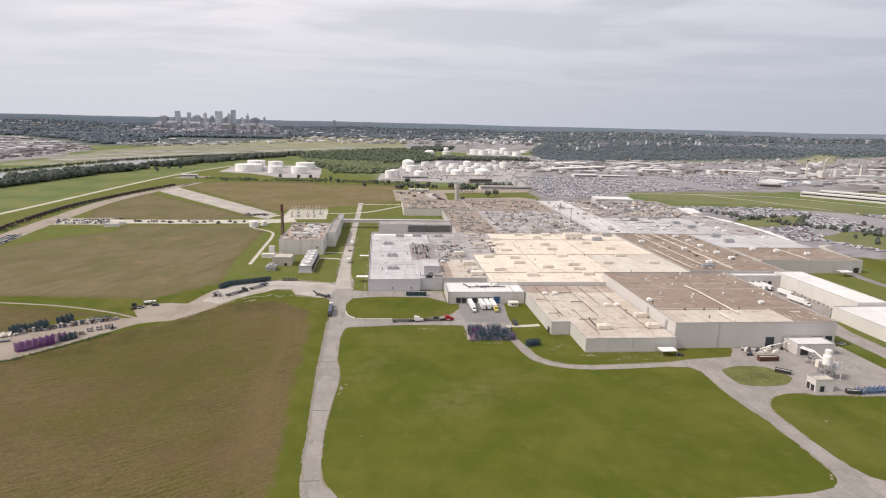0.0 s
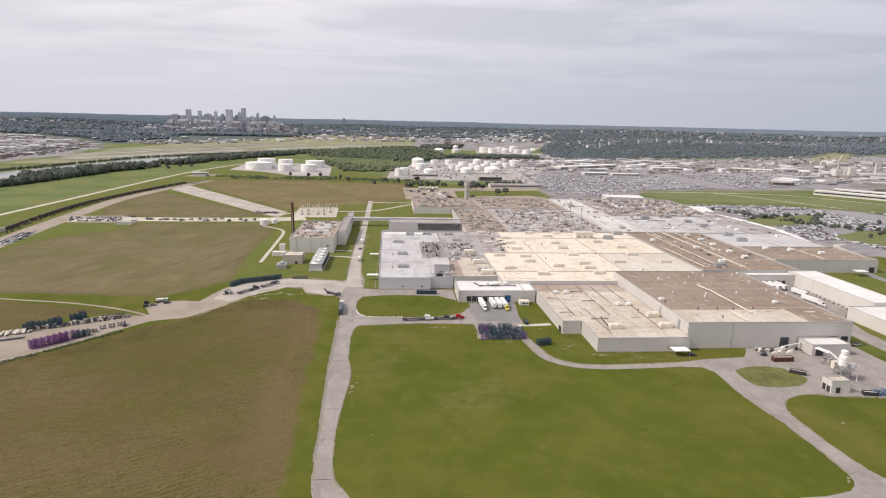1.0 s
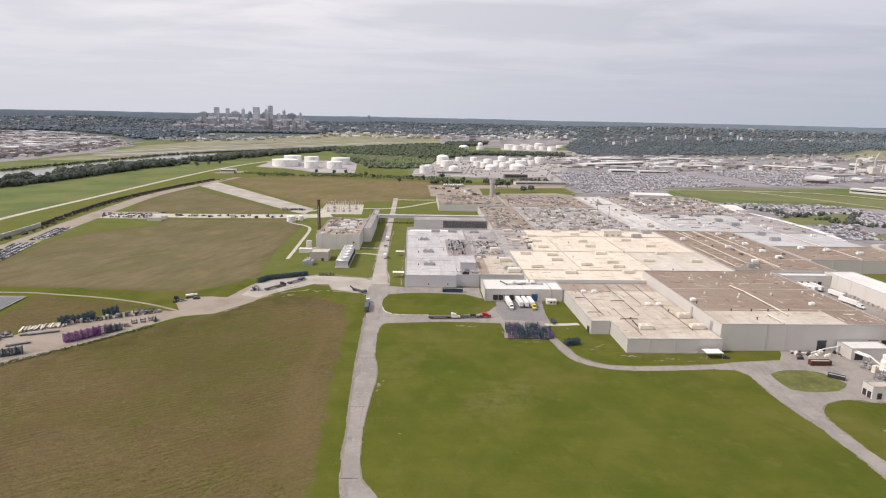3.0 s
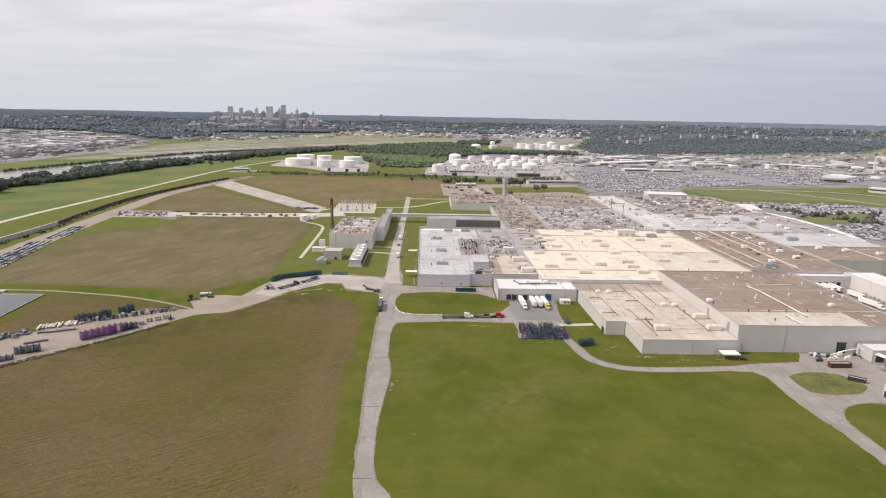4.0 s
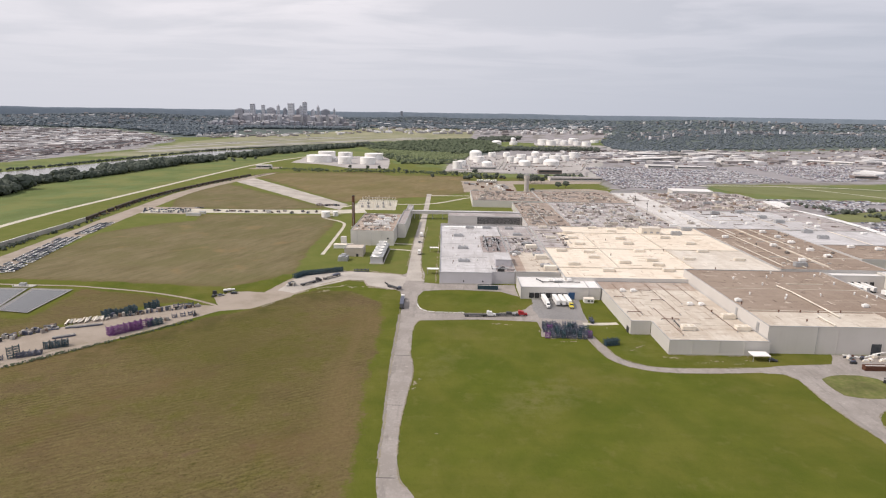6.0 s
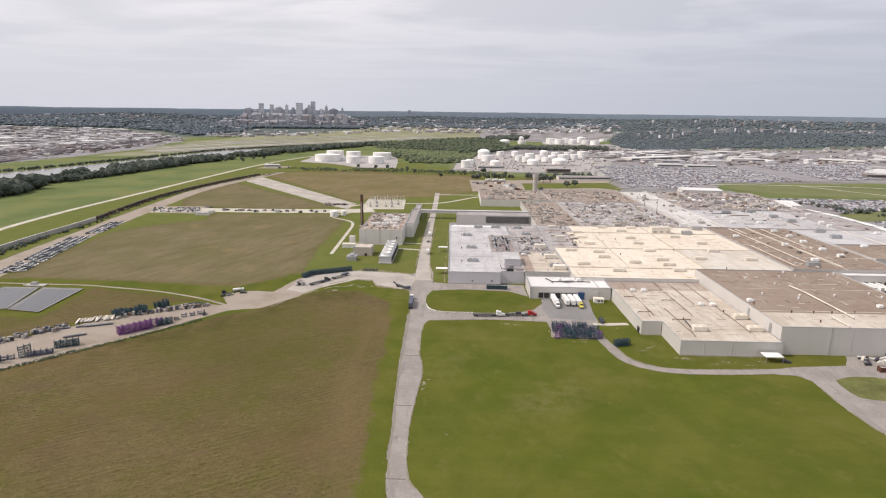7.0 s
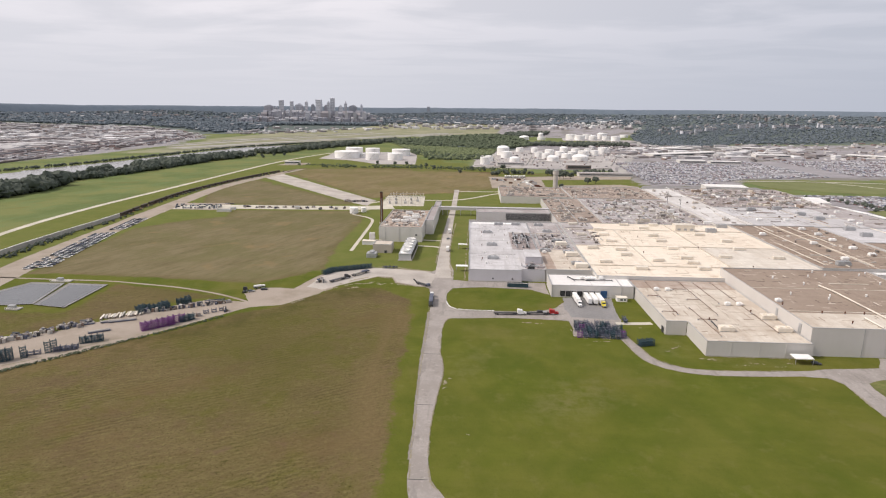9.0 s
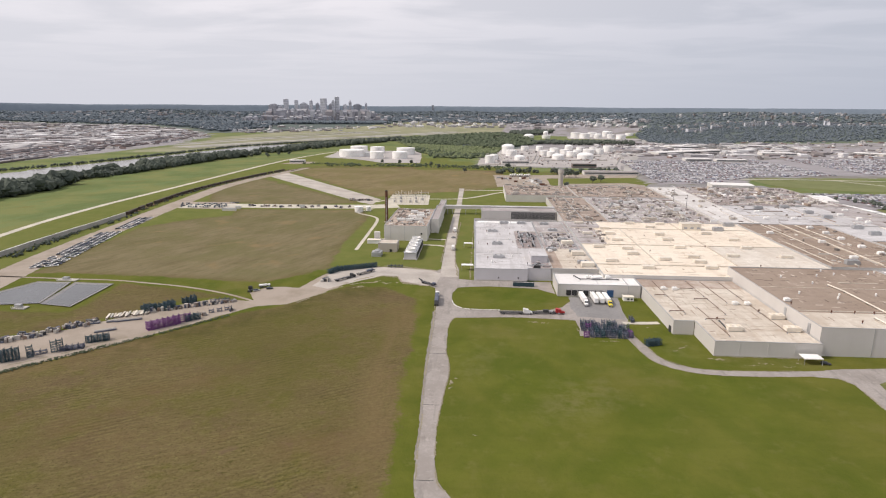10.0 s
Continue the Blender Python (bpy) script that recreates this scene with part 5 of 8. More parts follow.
for i in range(80):
    x, y, l, w, h = rng.uniform(-74, 74), rng.uniform(-80, 86), rng.uniform(2, 14), rng.uniform(1, 4), rng.uniform(0.6, 3.4)
    part("machine", Mesh().box(x, x + (l if i % 2 else w), y, y + (w if i % 2 else l), 0, h), (M["steel"], M["roof_brown"], M["roof_grey"], M["roof_tan"], M["white"])[i % 5], court4)

# weathered patches, splices and ponding marks on the roof sheets
def roof_marks(name, x0, x1, y0, y1, z, n, length, width, material, label, seed, across=0.5):
    g = random.Random(seed)
    m = Mesh()
    for _ in range(n):
        l, w = g.uniform(*length), g.uniform(*width)
        if g.random() < across:
            l, w = w, l
        x, y = g.uniform(x0 + w, x1 - w), g.uniform(y0 + l, y1 - l)
        m.box(x - w / 2, x + w / 2, y - l / 2, y + l / 2, z - 0.02, z + g.uniform(0.02, 0.09))
    solo(name, m, material, label, "roof patches", "stuff")


def roof_clutter(x0, x1, y0, y1, z, n, seed, label):
    """Curbs, hatches, pipes and small plant strewn over a roof."""
    g = random.Random(seed)
    m = Mesh()
    for i in range(n):
        x, y = g.uniform(x0 + 3, x1 - 3), g.uniform(y0 + 3, y1 - 3)
        if i % 4 == 0:
            l, w, h = g.uniform(8, 30), g.uniform(0.3, 0.7), g.uniform(0.4, 0.9)
        else:
            l, w, h = g.uniform(0.8, 4.5), g.uniform(0.8, 2.4), g.uniform(0.3, 1.8)
        if g.random() < 0.5:
            l, w = w, l
        xa, xb, ya, yb = max(x0, x - w / 2), min(x1, x + w / 2), max(y0, y - l / 2), min(y1, y + l / 2)
        m.box(xa, xb, ya, yb, z, z + h)
    solo("roof_clutter", m, M["clutter"], label, "roof plant", "stuff")


roof_marks("roof_patches", 50, 216, 410, 605, 9.5, 460, (2, 9), (0.3, 1.0), M["marks_cream"], "tan patches and splices on the cream roof", 201, 0.85)
roof_marks("roof_patches", 137, 232, 328, 416, 14.7, 150, (1.5, 6), (0.3, 1.1), M["marks_brown"], "pale and dark patches on the brown gravel roof", 202)
roof_marks("roof_patches", 137, 232, 302, 327, 14.75, 60, (1.5, 7), (0.3, 1.1), M["marks_tan"], "stained patches on the tan roof strip", 203)
roof_marks("roof_patches", 218, 299, 442, 605, 10.1, 220, (2, 8), (0.4, 1.3), M["marks_brown"], "pale and dark patches on the brown roof", 204)
roof_marks("roof_patches", 301, 395, 475, 529, 11.0, 90, (2, 8), (0.4, 1.3), M["marks_brown"], "pale and dark patches on the brown roof", 205)
roof_marks("roof_patches", 73, 134, 328, 406, 7.5, 130, (2, 9), (0.25, 0.9), M["marks_tan"], "stains and patches on the tan roof", 206)
roof_marks("roof_patches", 84, 134, 299, 327, 7.5, 50, (2, 8), (0.25, 0.9), M["marks_tan"], "stains and patches on the tan roof", 207)
roof_marks("roof_patches", 17, 48, 488, 605, 8.86, 90, (2, 9), (0.4, 1.4), M["marks_grey"], "patches on the dark grey link roof", 208)
roof_marks("roof_patches", 25, 48, 425, 487, 8.85, 50, (2, 7), (0.3, 1.2), M["marks_tan"], "stains on the tan front of the link roof", 216)
roof_marks("roof_patches", 97, 204, 607, 779, 8.9, 260, (2, 12), (0.5, 2.4), M["marks_grey"], "patches on the grey back roof", 209)
roof_marks("roof_patches", 244, 397, 608, 725, 9.5, 150, (3, 16), (0.5, 1.6), M["marks_grey"], "patches and streaks on the pale grey roof", 210)
roof_marks("roof_patches", 244, 399, 728, 899, 9.1, 260, (3, 18), (0.8, 4.0), M["marks_grey"], "grey and brown patches on the far roof", 211)
roof_marks("roof_patches", -1, 89, 791, 891, 8.5, 120, (2, 12), (0.6, 2.6), M["marks_brown"], "pale patches on the brown roof", 212)
roof_marks("roof_patches", 91, 204, 781, 899, 9.1, 160, (2, 12), (0.6, 2.6), M["marks_brown"], "pale patches on the brown roof", 213)
roof_marks("roof_patches", 50, 95, 607, 779, 8.1, 120, (2, 10), (0.5, 2.0), M["marks_brown"], "pale patches on the brown roof", 214)
roof_marks("roof_patches", -39, 15, 425, 604, 8.5, 90, (2, 10), (0.25, 0.7), M["marks_grey"], "dark splices on the pale warehouse roof", 215)
roof_clutter(17, 48.6, 490, 550, 8.86, 30, 221, "pipes, hatches and small plant on the rusty roof")
roof_clutter(97, 204, 608, 779, 8.9, 170, 222, "pipes, hatches and small plant on the grey back roof")
roof_clutter(50, 95, 608, 779, 8.1, 80, 223, "pipes, hatches and small plant on the brown roof")
roof_clutter(-1, 89, 792, 890, 8.5, 80, 224, "pipes, hatches and small plant on the far brown roof")
roof_clutter(92, 203, 782, 898, 9.1, 110, 225, "pipes, hatches and small plant on the far brown roof")
roof_clutter(244, 398, 728, 898, 9.1, 220, 226, "pipes, hatches and small plant on the far grey roof")
roof_clutter(207, 241, 610, 878, 10.5, 26, 227, "small plant on the white roof")
roof_clutter(219, 299, 442, 604, 10.1, 36, 228, "hatches and small vents on the brown roof")
roof_clutter(246, 396, 610, 724, 9.5, 40, 229, "hatches and small vents on the pale grey roof")
roof_clutter(52, 80, 508, 604, 9.55, 36, 230, "pipes and small plant on the worn roof corner")
roof_strips("roof_patch", [(17, 48.6, 500, 605.5, 8.8, 0.1), (357, 397.4, 607, 725.6, 9.5, 0.1)], M["roof_grey"], "dark grey recoated parts of the roofs")
pent = thing("roof_penthouse", 163, 577, 9.5, "boxy cream plant penthouse on the cream roof", "penthouse")
part("wall", Mesh().box(-9, 9, -5, 5, 0, 6.0, None, 0.2), M["cream"], pent)
part("roof", Mesh().box(-9.3, 9.3, -5.3, 5.3, 6.0, 6.3), M["roof_palecream"], pent)
for x in (-7, -1, 5):
    part("louvre", Mesh().box(x, x + 3, -5.08, -5.0, 1.2, 3.0), M["steel"], pent)
roof_marks("roof_patches", -123.5, -84.5, 546, 639, 13.5, 60, (2, 9), (0.4, 1.8), M["marks_brown"], "stained patches on the boiler house roof", 216)
roof_clutter(-123, -85, 548, 638, 13.5, 90, 231, "pipes and small plant on the boiler house roof")

# ---- doors, docks and fittings on the walls ----
def wall_part(owner, name, box, material, label=""):
    """A fitting on a building, given in world metres."""
    x, y, z = owner.location
    x0, x1, y0, y1, z0, z1 = box
    return part(name, Mesh().box(x0 - x, x1 - x, y0 - y, y1 - y, z0 - z, z1 - z), material, owner, label)


for x in (23.6, 27.3, 31.0, 34.7, 38.4, 42.1, 45.8):
    door = wall_part(dock, "dock_door", (x - 1.3, x + 1.3, 388.86, 388.995, 1.2, 4.4), M["dark"], "dark dock door with rubber shelter")
    for a in (-1.55, 1.3):
        q = wall_part(dock, "door_seal", (x + a, x + a + 0.25, 388.6, 388.995, 1.0, 4.6), M["rubber"])
    wall_part(dock, "dock_bumper", (x - 1.2, x + 1.2, 388.7, 388.995, 0.8, 1.15), M["rubber"])
wall_part(dock, "roller_door", (48.4, 52.6, 388.85, 388.995, 0.1, 5.0), M["blue"], "blue roller door")
for x in (16.4, 61.8, 69.6):
    wall_part(dock, "downpipe", (x, x + 0.25, 388.7, 388.995, 0, 8.2), M["steel"])
for x in (95, 109, 122):
    wall_part(low_hall, "downpipe", (x, x + 0.22, 297.35, 297.495, 0, 7.9), M["wall"])
wall_part(low_hall, "door", (70.75, 71.0, 328.5, 331.2, 0, 3.6), M["dark"], "dark opening in the side wall")
wall_part(low_hall, "base_strip", (83.1, 135.2, 297.25, 297.496, 0, 0.5), M["concrete"])
for x in (161.2,):
    wall_part(paint_shop, "wall_joint", (x, x + 0.22, 301.3, 301.496, 0, 15.1), M["steel"])
for x in (172, 206):
    wall_part(paint_shop, "downpipe", (x, x + 0.2, 301.4, 301.496, 0, 15.0), M["wall"])
wall_part(paint_shop, "roller_door", (190.5, 195.6, 301.3, 301.496, 0, 6.2), M["glass"], "dark open loading door")
wall_part(paint_shop, "roller_door", (219, 225, 301.3, 301.496, 0, 6.5), M["glass"], "dark open loading door")
wall_part(paint_shop, "roller_door", (227, 231.2, 301.3, 301.496, 0, 6.5), M["glass"], "dark open loading door")
wall_part(paint_shop, "louvre", (135.3, 135.596, 311, 313.5, 8.5, 13.5), M["steel"])
wall_part(paint_shop, "louvre", (135.3, 135.596, 336, 338, 8.5, 13.5), M["steel"])
wall_part(warehouse, "base_strip", (-38.9, -1.1, 420.7, 420.996, 0, 0.7), M["concrete"])
wall_part(warehouse, "vent", (-22, -21, 420.8, 420.996, 2, 3), M["dark"])
wall_part(warehouse, "vent", (-8, -7, 420.8, 420.996, 2, 3), M["dark"])
for x in (255, 260, 265, 270, 275, 280):
    wall_part(yard_link, "dock_door", (x - 1.4, x + 1.4, 430.8, 430.995, 0.8, 4.4), M["dark"])
for x in (320, 345, 368, 385):
    wall_part(body_hall, "downpipe", (x, x + 0.25, 473.8, 473.995, 0, 11.3), M["wall"])
wall_part(body_hall, "roller_door", (388, 393, 473.8, 473.995, 0, 5), M["dark"])
for y in (395, 410, 425):
    wall_part(long_store, "downpipe", (288.85, 288.995, y, y + 0.25, 0, 10.3), M["wall_pale"])
for x in (-118, -105, -95):
    wall_part(boiler, "wall_joint", (x, x + 0.15, 544.8, 544.995, 0, 13.8), M["steel"])
wall_part(boiler, "louvre", (-90, -88.5, 544.8, 544.995, 6, 7.5), M["dark"])
wall_part(pump_house, "door", (-112, -110, 499.8, 499.995, 0, 2.4), M["dark"])


def canopy(x, y, l, w, h, label, turn=0):
    """A flat roof on four posts."""
    ob = thing("canopy", x, y, 0, label, "canopy", turn=turn)
    part("roof", Mesh().box(-l / 2, l / 2, -w / 2, w / 2, h - 0.35, h, None, 0.1), M["white"], ob)
    for a in (-1, 1):
        for b in (-1, 1):
            part("post", Mesh().box(a * (l / 2 - 0.3) - 0.1, a * (l / 2 - 0.3) + 0.1, b * (w / 2 - 0.3) - 0.1, b * (w / 2 - 0.3) + 0.1, 0, h - 0.35), M["steel"], ob)
    return ob


canopy(127.5, 292.5, 9, 6, 3.4, "small white canopy beside the grey hall")
canopy(-44.5, 449, 9, 4.5, 4.2, "white dock canopy on the warehouse wall")
canopy(-45.5, 523, 8, 4.0, 4.2, "white dock canopy on the warehouse wall")
canopy(372, 464, 10, 7, 4.5, "white canopy beside the hall")

hut = thing("plant_hut", 61, 384.3, 0, "small white equipment hut on the lawn", "hut")
part("body", Mesh().box(-3.2, 3.2, -2.2, 2.2, 0, 2.6), M["white"], hut)
part("roof", Mesh().box(-3.5, 3.5, -2.5, 2.5, 2.6, 2.8), M["cream"], hut)
part("grille", Mesh().box(-1.2, 0.4, -2.26, -2.2, 0.8, 1.9), M["dark"], hut)
part("grille", Mesh().box(1.2, 2.4, -2.26, -2.2, 0.8, 1.9), M["dark"], hut)

# bridge that carries goods over the road to the boiler house
# dark sheet added where only a shaded gap lies behind the warehouse
sheet("shade_gap_paving", [(-42, 604), (49, 604), (49, 666), (-42, 666)], 0.09, M["asphalt"], "dark asphalt standing in for the shaded gap behind the warehouse", "pavement", 0.3)
bridge = thing("conveyor_bridge", -76.5, 690, 0, "long grey enclosed conveyor bridge over the road", "bridge")
part("gallery", Mesh().box(0.6, 126, 0, 6.5, 6.3, 9.4), M["wall"], bridge)
part("gallery_roof", Mesh().box(0.5, 126.2, -0.3, 6.8, 9.4, 9.7), M["roof_pale"], bridge)
for x in (3, 9, 24, 36):
    for y in (0.4, 5.6):
        part("leg", Mesh().box(x, x + 0.5, y, y + 0.5, 0, 6.3), M["steel"], bridge)
louvre_hall = hall("louvre_hall", rect(-34, 48, 664, 689), 8.9, M["wall"], M["roof_grey"], "dark ribbed hall behind the warehouse")
for i in range(56):
    x = -1 + i * 0.87
    wall_part(louvre_hall, "rib", (x, x + 0.5, 663.75, 663.995, 0.4, 8.0), M["dark"])

# boiler house fittings
stack = thing("chimney", -135.5, 634, 0, "tall dark brown steel chimney beside the boiler house", "chimney")
part("shaft", Mesh().lathe(0, 0, [(1.75, 0), (1.65, 6), (1.5, 33.5)], 16), M["rust"], stack, smooth=False)
part("rim", Mesh().lathe(0, 0, [(1.62, 33.5), (1.62, 34.1), (1.2, 34.1), (1.2, 33.6)], 16), M["dark"], stack)
part("base", Mesh().box(-2.4, 2.4, -2.4, 2.4, 0, 1.0), M["concrete"], stack)
part("ladder", Mesh().box(-0.3, 0.3, -1.95, -1.75, 1, 27), M["steel"], stack)

cooler = thing("cooling_tower", -91.5, 503, 0, "grey cooling tower with a row of five fans", "cooling tower")
part("casing", Mesh().prism([(-5, -27), (5, -27), (5, 27), (-5, 27)], 0.6, 5.4), M["wall_blue"], cooler)
part("basin", Mesh().box(-5.8, 5.8, -28, 28, 0, 0.6), M["concrete"], cooler)
part("deck", Mesh().box(-5.3, 5.3, -27.3, 27.3, 5.4, 5.7), M["steel"], cooler)
for i in range(5):
    y = -21.6 + i * 10.8
    part("fan_cowl", Mesh().lathe(0, y, [(4.3, 5.7), (3.7, 6.6), (4.0, 8.2), (3.6, 8.2), (3.4, 6.2)], 20), M["white"], cooler)
    for x in (-5.25, 5.05):
        part("louvre", Mesh().box(x, x + 0.2, y - 4.6, y + 4.6, 0.9, 4.6), M["dark"] if x > 0 else M["steel"], cooler)
small_cooler = thing("small_cooler", -120.5, 487, 0, "small grey cooling tower on the lawn", "cooling tower")
part("casing", Mesh().box(-4, 4, -4.5, 4.5, 0, 3.6, None, 0.2), M["steel"], small_cooler)
part("fan_cowl", Mesh().lathe(0, 2, [(2.2, 3.6), (1.9, 4.2), (2.1, 5.0), (1.7, 5.0)], 14), M["steel"], small_cooler)
part("fan_cowl", Mesh().lathe(0, -2.4, [(2.0, 3.6), (1.8, 4.2), (2.0, 4.8), (1.6, 4.8)], 14), M["steel"], small_cooler)
annex = thing("boiler_annex", -128, 534, 0, "low white annex and pale box beside the boiler house", "annex")
part("shed", Mesh().box(-9, 8, -4, 2, 0, 3.2), M["white"], annex)
part("tower", Mesh().box(-4, 1, 4, 8, 0, 9), M["wall_pale"], annex)
part("roof", Mesh().box(-9.3, 8.3, -4.3, 2.3, 3.2, 3.45), M["cream"], annex)
rng = random.Random(8)
unit = air_unit(7.0, 3.0, 2.4, M["white"], "white ventilator on the boiler house roof", "boiler roof units", 3)
spread(unit, [(-103, 572, 13.5), (-95, 575, 13.5), (-103, 590, 13.5), (-95, 593, 13.5), (-96, 606, 13.5), (-112, 573, 13.5), (-104, 618, 13.5)])
clutter = thing("roof_plant", -104, 595, 13.5, "brown and grey pipes and plant on the boiler roof", "roof plant")
for i in range(36):
    x, y, l, w, h = rng.uniform(-18, 14), rng.uniform(-44, 40), rng.uniform(1, 6), rng.uniform(0.6, 1.6), rng.uniform(0.5, 2.4)
    part("machine", Mesh().box(x, x + (l if i % 2 else w), y, y + (w if i % 2 else l), 0, h), (M["steel"], M["white"], M["cream"], M["roof_link"])[i % 4], clutter)

sheet("substation_pad", [(-156, 750), (-159, 834), (-106, 838), (-101, 752)], 0.09, M["path"], "pale gravel pad of the substation", "pavement", 0.3)
sub = thing("substation", -130, 792, 0.09, "outdoor switchgear with steel posts and transformers", "substation")
for i in range(11):
    for j in range(4):
        x, y = -23 + i * 4.6, -32 + j * 20
        part("post", Mesh().box(x - 0.25, x + 0.25, y - 0.25, y + 0.25, 0, 6.0 + 1.5 * ((i * 7 + j * 3) % 3)), M["cream"], sub)
for j in range(4):
    part("busbar", Mesh().box(-23, 23, -32.2 + j * 20, -31.8 + j * 20, 6.0, 6.3), M["steel"], sub)
for x, y in ((-16, -22), (-8, -22), (4, -22), (12, -22), (-12, 8), (8, 8), (18, -2)):
    tr = part("transformer", Mesh().box(x - 1.5, x + 1.5, y - 1.6, y + 1.6, 0, 3.0), M["steel"], sub)
    part("bushing", Mesh().lathe(x, y, [(0.5, 4.0), (0.25, 6)], 8), M["dark"], tr)


def storage_tank(x, y, d, h, dome, label, group, rings=3):
    """A welded steel tank: shell, rim, roof, stair."""
    ob = thing("storage_tank", x, y, 0, label, "tank", group)
    r = d / 2
    n = 32 if d > 15 else 20
    part("shell", Mesh().lathe(0, 0, [(r, 0), (r, h)], n), M["white"], ob, smooth=False)
    top = [(r + 0.12, h), (r + 0.12, h + 0.25)]
    top += [(r * 0.86, h + dome * 0.45), (r * 0.6, h + dome * 0.8), (r * 0.3, h + dome * 0.95), (0.1, h + dome)] if dome > 1 else [(r * 0.97, h + 0.3), (r * 0.5, h + 0.7), (0.1, h + 1.0)]
    part("roof", Mesh().lathe(0, 0, top, n), M["white"], ob)
    for k in range(1, rings):
        part("stiffener", Mesh().lathe(0, 0, [(r, h * k / rings), (r + 0.12, h * k / rings), (r + 0.12, h * k / rings + 0.2), (r, h * k / rings + 0.2)], n), M["cream"], ob)
    st = Mesh()
    for k in range(10):
        a0, a1 = -1.9 + k * 0.09, -1.9 + (k + 1) * 0.09
        st.bar(((r + 0.6) * math.cos(a0), (r + 0.6) * math.sin(a0), h * k / 10), ((r + 0.6) * math.cos(a1), (r + 0.6) * math.sin(a1), h * (k + 1) / 10), 0.8, 0.3)
    part("stair", st, M["steel"], ob)
    return ob


storage_tank(-178, 694, 10, 6.0, 0.5, "low white storage tank with a railed base", "boiler tanks", 2)
storage_tank(-168, 702, 6, 5.0, 0.5, "small white storage tank", "boiler tanks", 2)

tower = thing("water_tower", 82, 893, 0, "tall pale concrete tower with a wider head", "tower")
part("shaft", Mesh().lathe(0, 0, [(4.3, 0), (3.7, 6), (3.5, 26)], 24), M["concrete"], tower)
part("head", Mesh().lathe(0, 0, [(3.5, 26), (4.4, 28.5), (4.4, 33.0), (4.0, 33.4), (0.2, 33.8)], 24), M["concrete"], tower)
part("rail", Mesh().lathe(0, 0, [(4.5, 33.0), (4.5, 34.0), (4.4, 34.0), (4.4, 33.0)], 24), M["steel"], tower)

# ---- vehicles ----
def wheel(parent, x, y, r=0.52, w=0.5):
    m = Matrix.Translation((x, y, r)) @ Matrix.Rotation(radians(90), 4, "X")
    t = part("wheel", Mesh().lathe(0, 0, [(r * 0.6, -w / 2), (r, -w / 2 + 0.06), (r, w / 2 - 0.06), (r * 0.6, w / 2)], 12, m), M["rubber"], parent)
    if w > 0.3:
        part("rim", Mesh().lathe(0, 0, [(r * 0.5, -w / 2 - 0.02), (r * 0.5, w / 2 + 0.02)], 8, m), M["steel"], t)


def tractor_unit(paint, label, x, y, turn, sleeper=True):
    """A road tractor; its nose points along its own +x."""
    ob = thing("truck_tractor", x, y, 0.06, label, "truck", turn=turn)
    cab = Mesh().add([(-1.2, -1.2, 0.9), (1.0, -1.2, 0.9), (1.0, 1.2, 0.9), (-1.2, 1.2, 0.9), (-1.2, -1.15, 3.2), (0.5, -1.1, 3.1), (0.5, 1.1, 3.1), (-1.2, 1.15, 3.2)],
                     [(3, 2, 1, 0), (4, 5, 6, 7), (0, 1, 5, 4), (1, 2, 6, 5), (2, 3, 7, 6), (3, 0, 4, 7)])
    c = part("cab", cab, M[paint], ob)
    part("windscreen", Mesh().add([(0.96, -1.0, 2.05), (0.96, 1.0, 2.05), (0.57, 0.95, 2.95), (0.57, -0.95, 2.95)], [(0, 1, 2, 3)]), M["glass"], c)
    part("bonnet", Mesh().add([(1.0, -1.0, 0.7), (2.9, -0.95, 0.7), (2.9, 0.95, 0.7), (1.0, 1.0, 0.7), (1.0, -1.0, 2.0), (2.8, -0.85, 1.7), (2.8, 0.85, 1.7), (1.0, 1.0, 2.0)],
                              [(3, 2, 1, 0), (4, 5, 6, 7), (0, 1, 5, 4), (1, 2, 6, 5), (2, 3, 7, 6), (3, 0, 4, 7)]), M[paint], ob)
    part("grille", Mesh().box(2.9, 2.98, -0.6, 0.6, 0.8, 1.6), M["steel"], ob)
    if sleeper:
        part("sleeper", Mesh().box(-2.6, -1.22, -1.2, 1.2, 0.9, 3.5, None, 0.15), M[paint], ob)
    part("chassis", Mesh().box(-5.0, 2.6, -0.45, 0.45, 0.55, 0.9), M["dark"], ob)
    for s_ in (-1, 1):
        part("fuel_tank", Mesh().tube((-1.4, s_ * 1.0, 0.8), (0.2, s_ * 1.0, 0.8), 0.32, 10), M["steel"], ob)
        for wx in (1.9, -3.2, -4.5):
            wheel(ob, wx, s_ * 0.95)
    return ob


def trailer(paint, label, x, y, turn, L=15.5, flat=False, group=""):
    """A semi-trailer; its front lies at +x, the rear doors at the other end."""
    ob = thing("semi_trailer", x, y, 0.06, label, "trailer", group, turn=turn)
    part("deck", Mesh().box(-L / 2, L / 2, -1.28, 1.28, 1.1, 1.35), M["dark"] if flat else M["steel"], ob)
    if not flat:
        b = part("box", Mesh().box(-L / 2, L / 2, -1.3, 1.3, 1.35, 4.05, None, 0.08), M[paint], ob)
        part("rear_door", Mesh().box(-L / 2 - 0.05, -L / 2, -1.2, 1.2, 1.4, 3.95), M["steel"], b)
    part("landing_gear", Mesh().box(L / 2 - 3.6, L / 2 - 3.3, -0.9, 0.9, 0.1, 1.1), M["dark"], ob)
    for s_ in (-1, 1):
        for wx in (-L / 2 + 1.2, -L / 2 + 2.5):
            wheel(ob, wx, s_ * 1.0)
    return ob


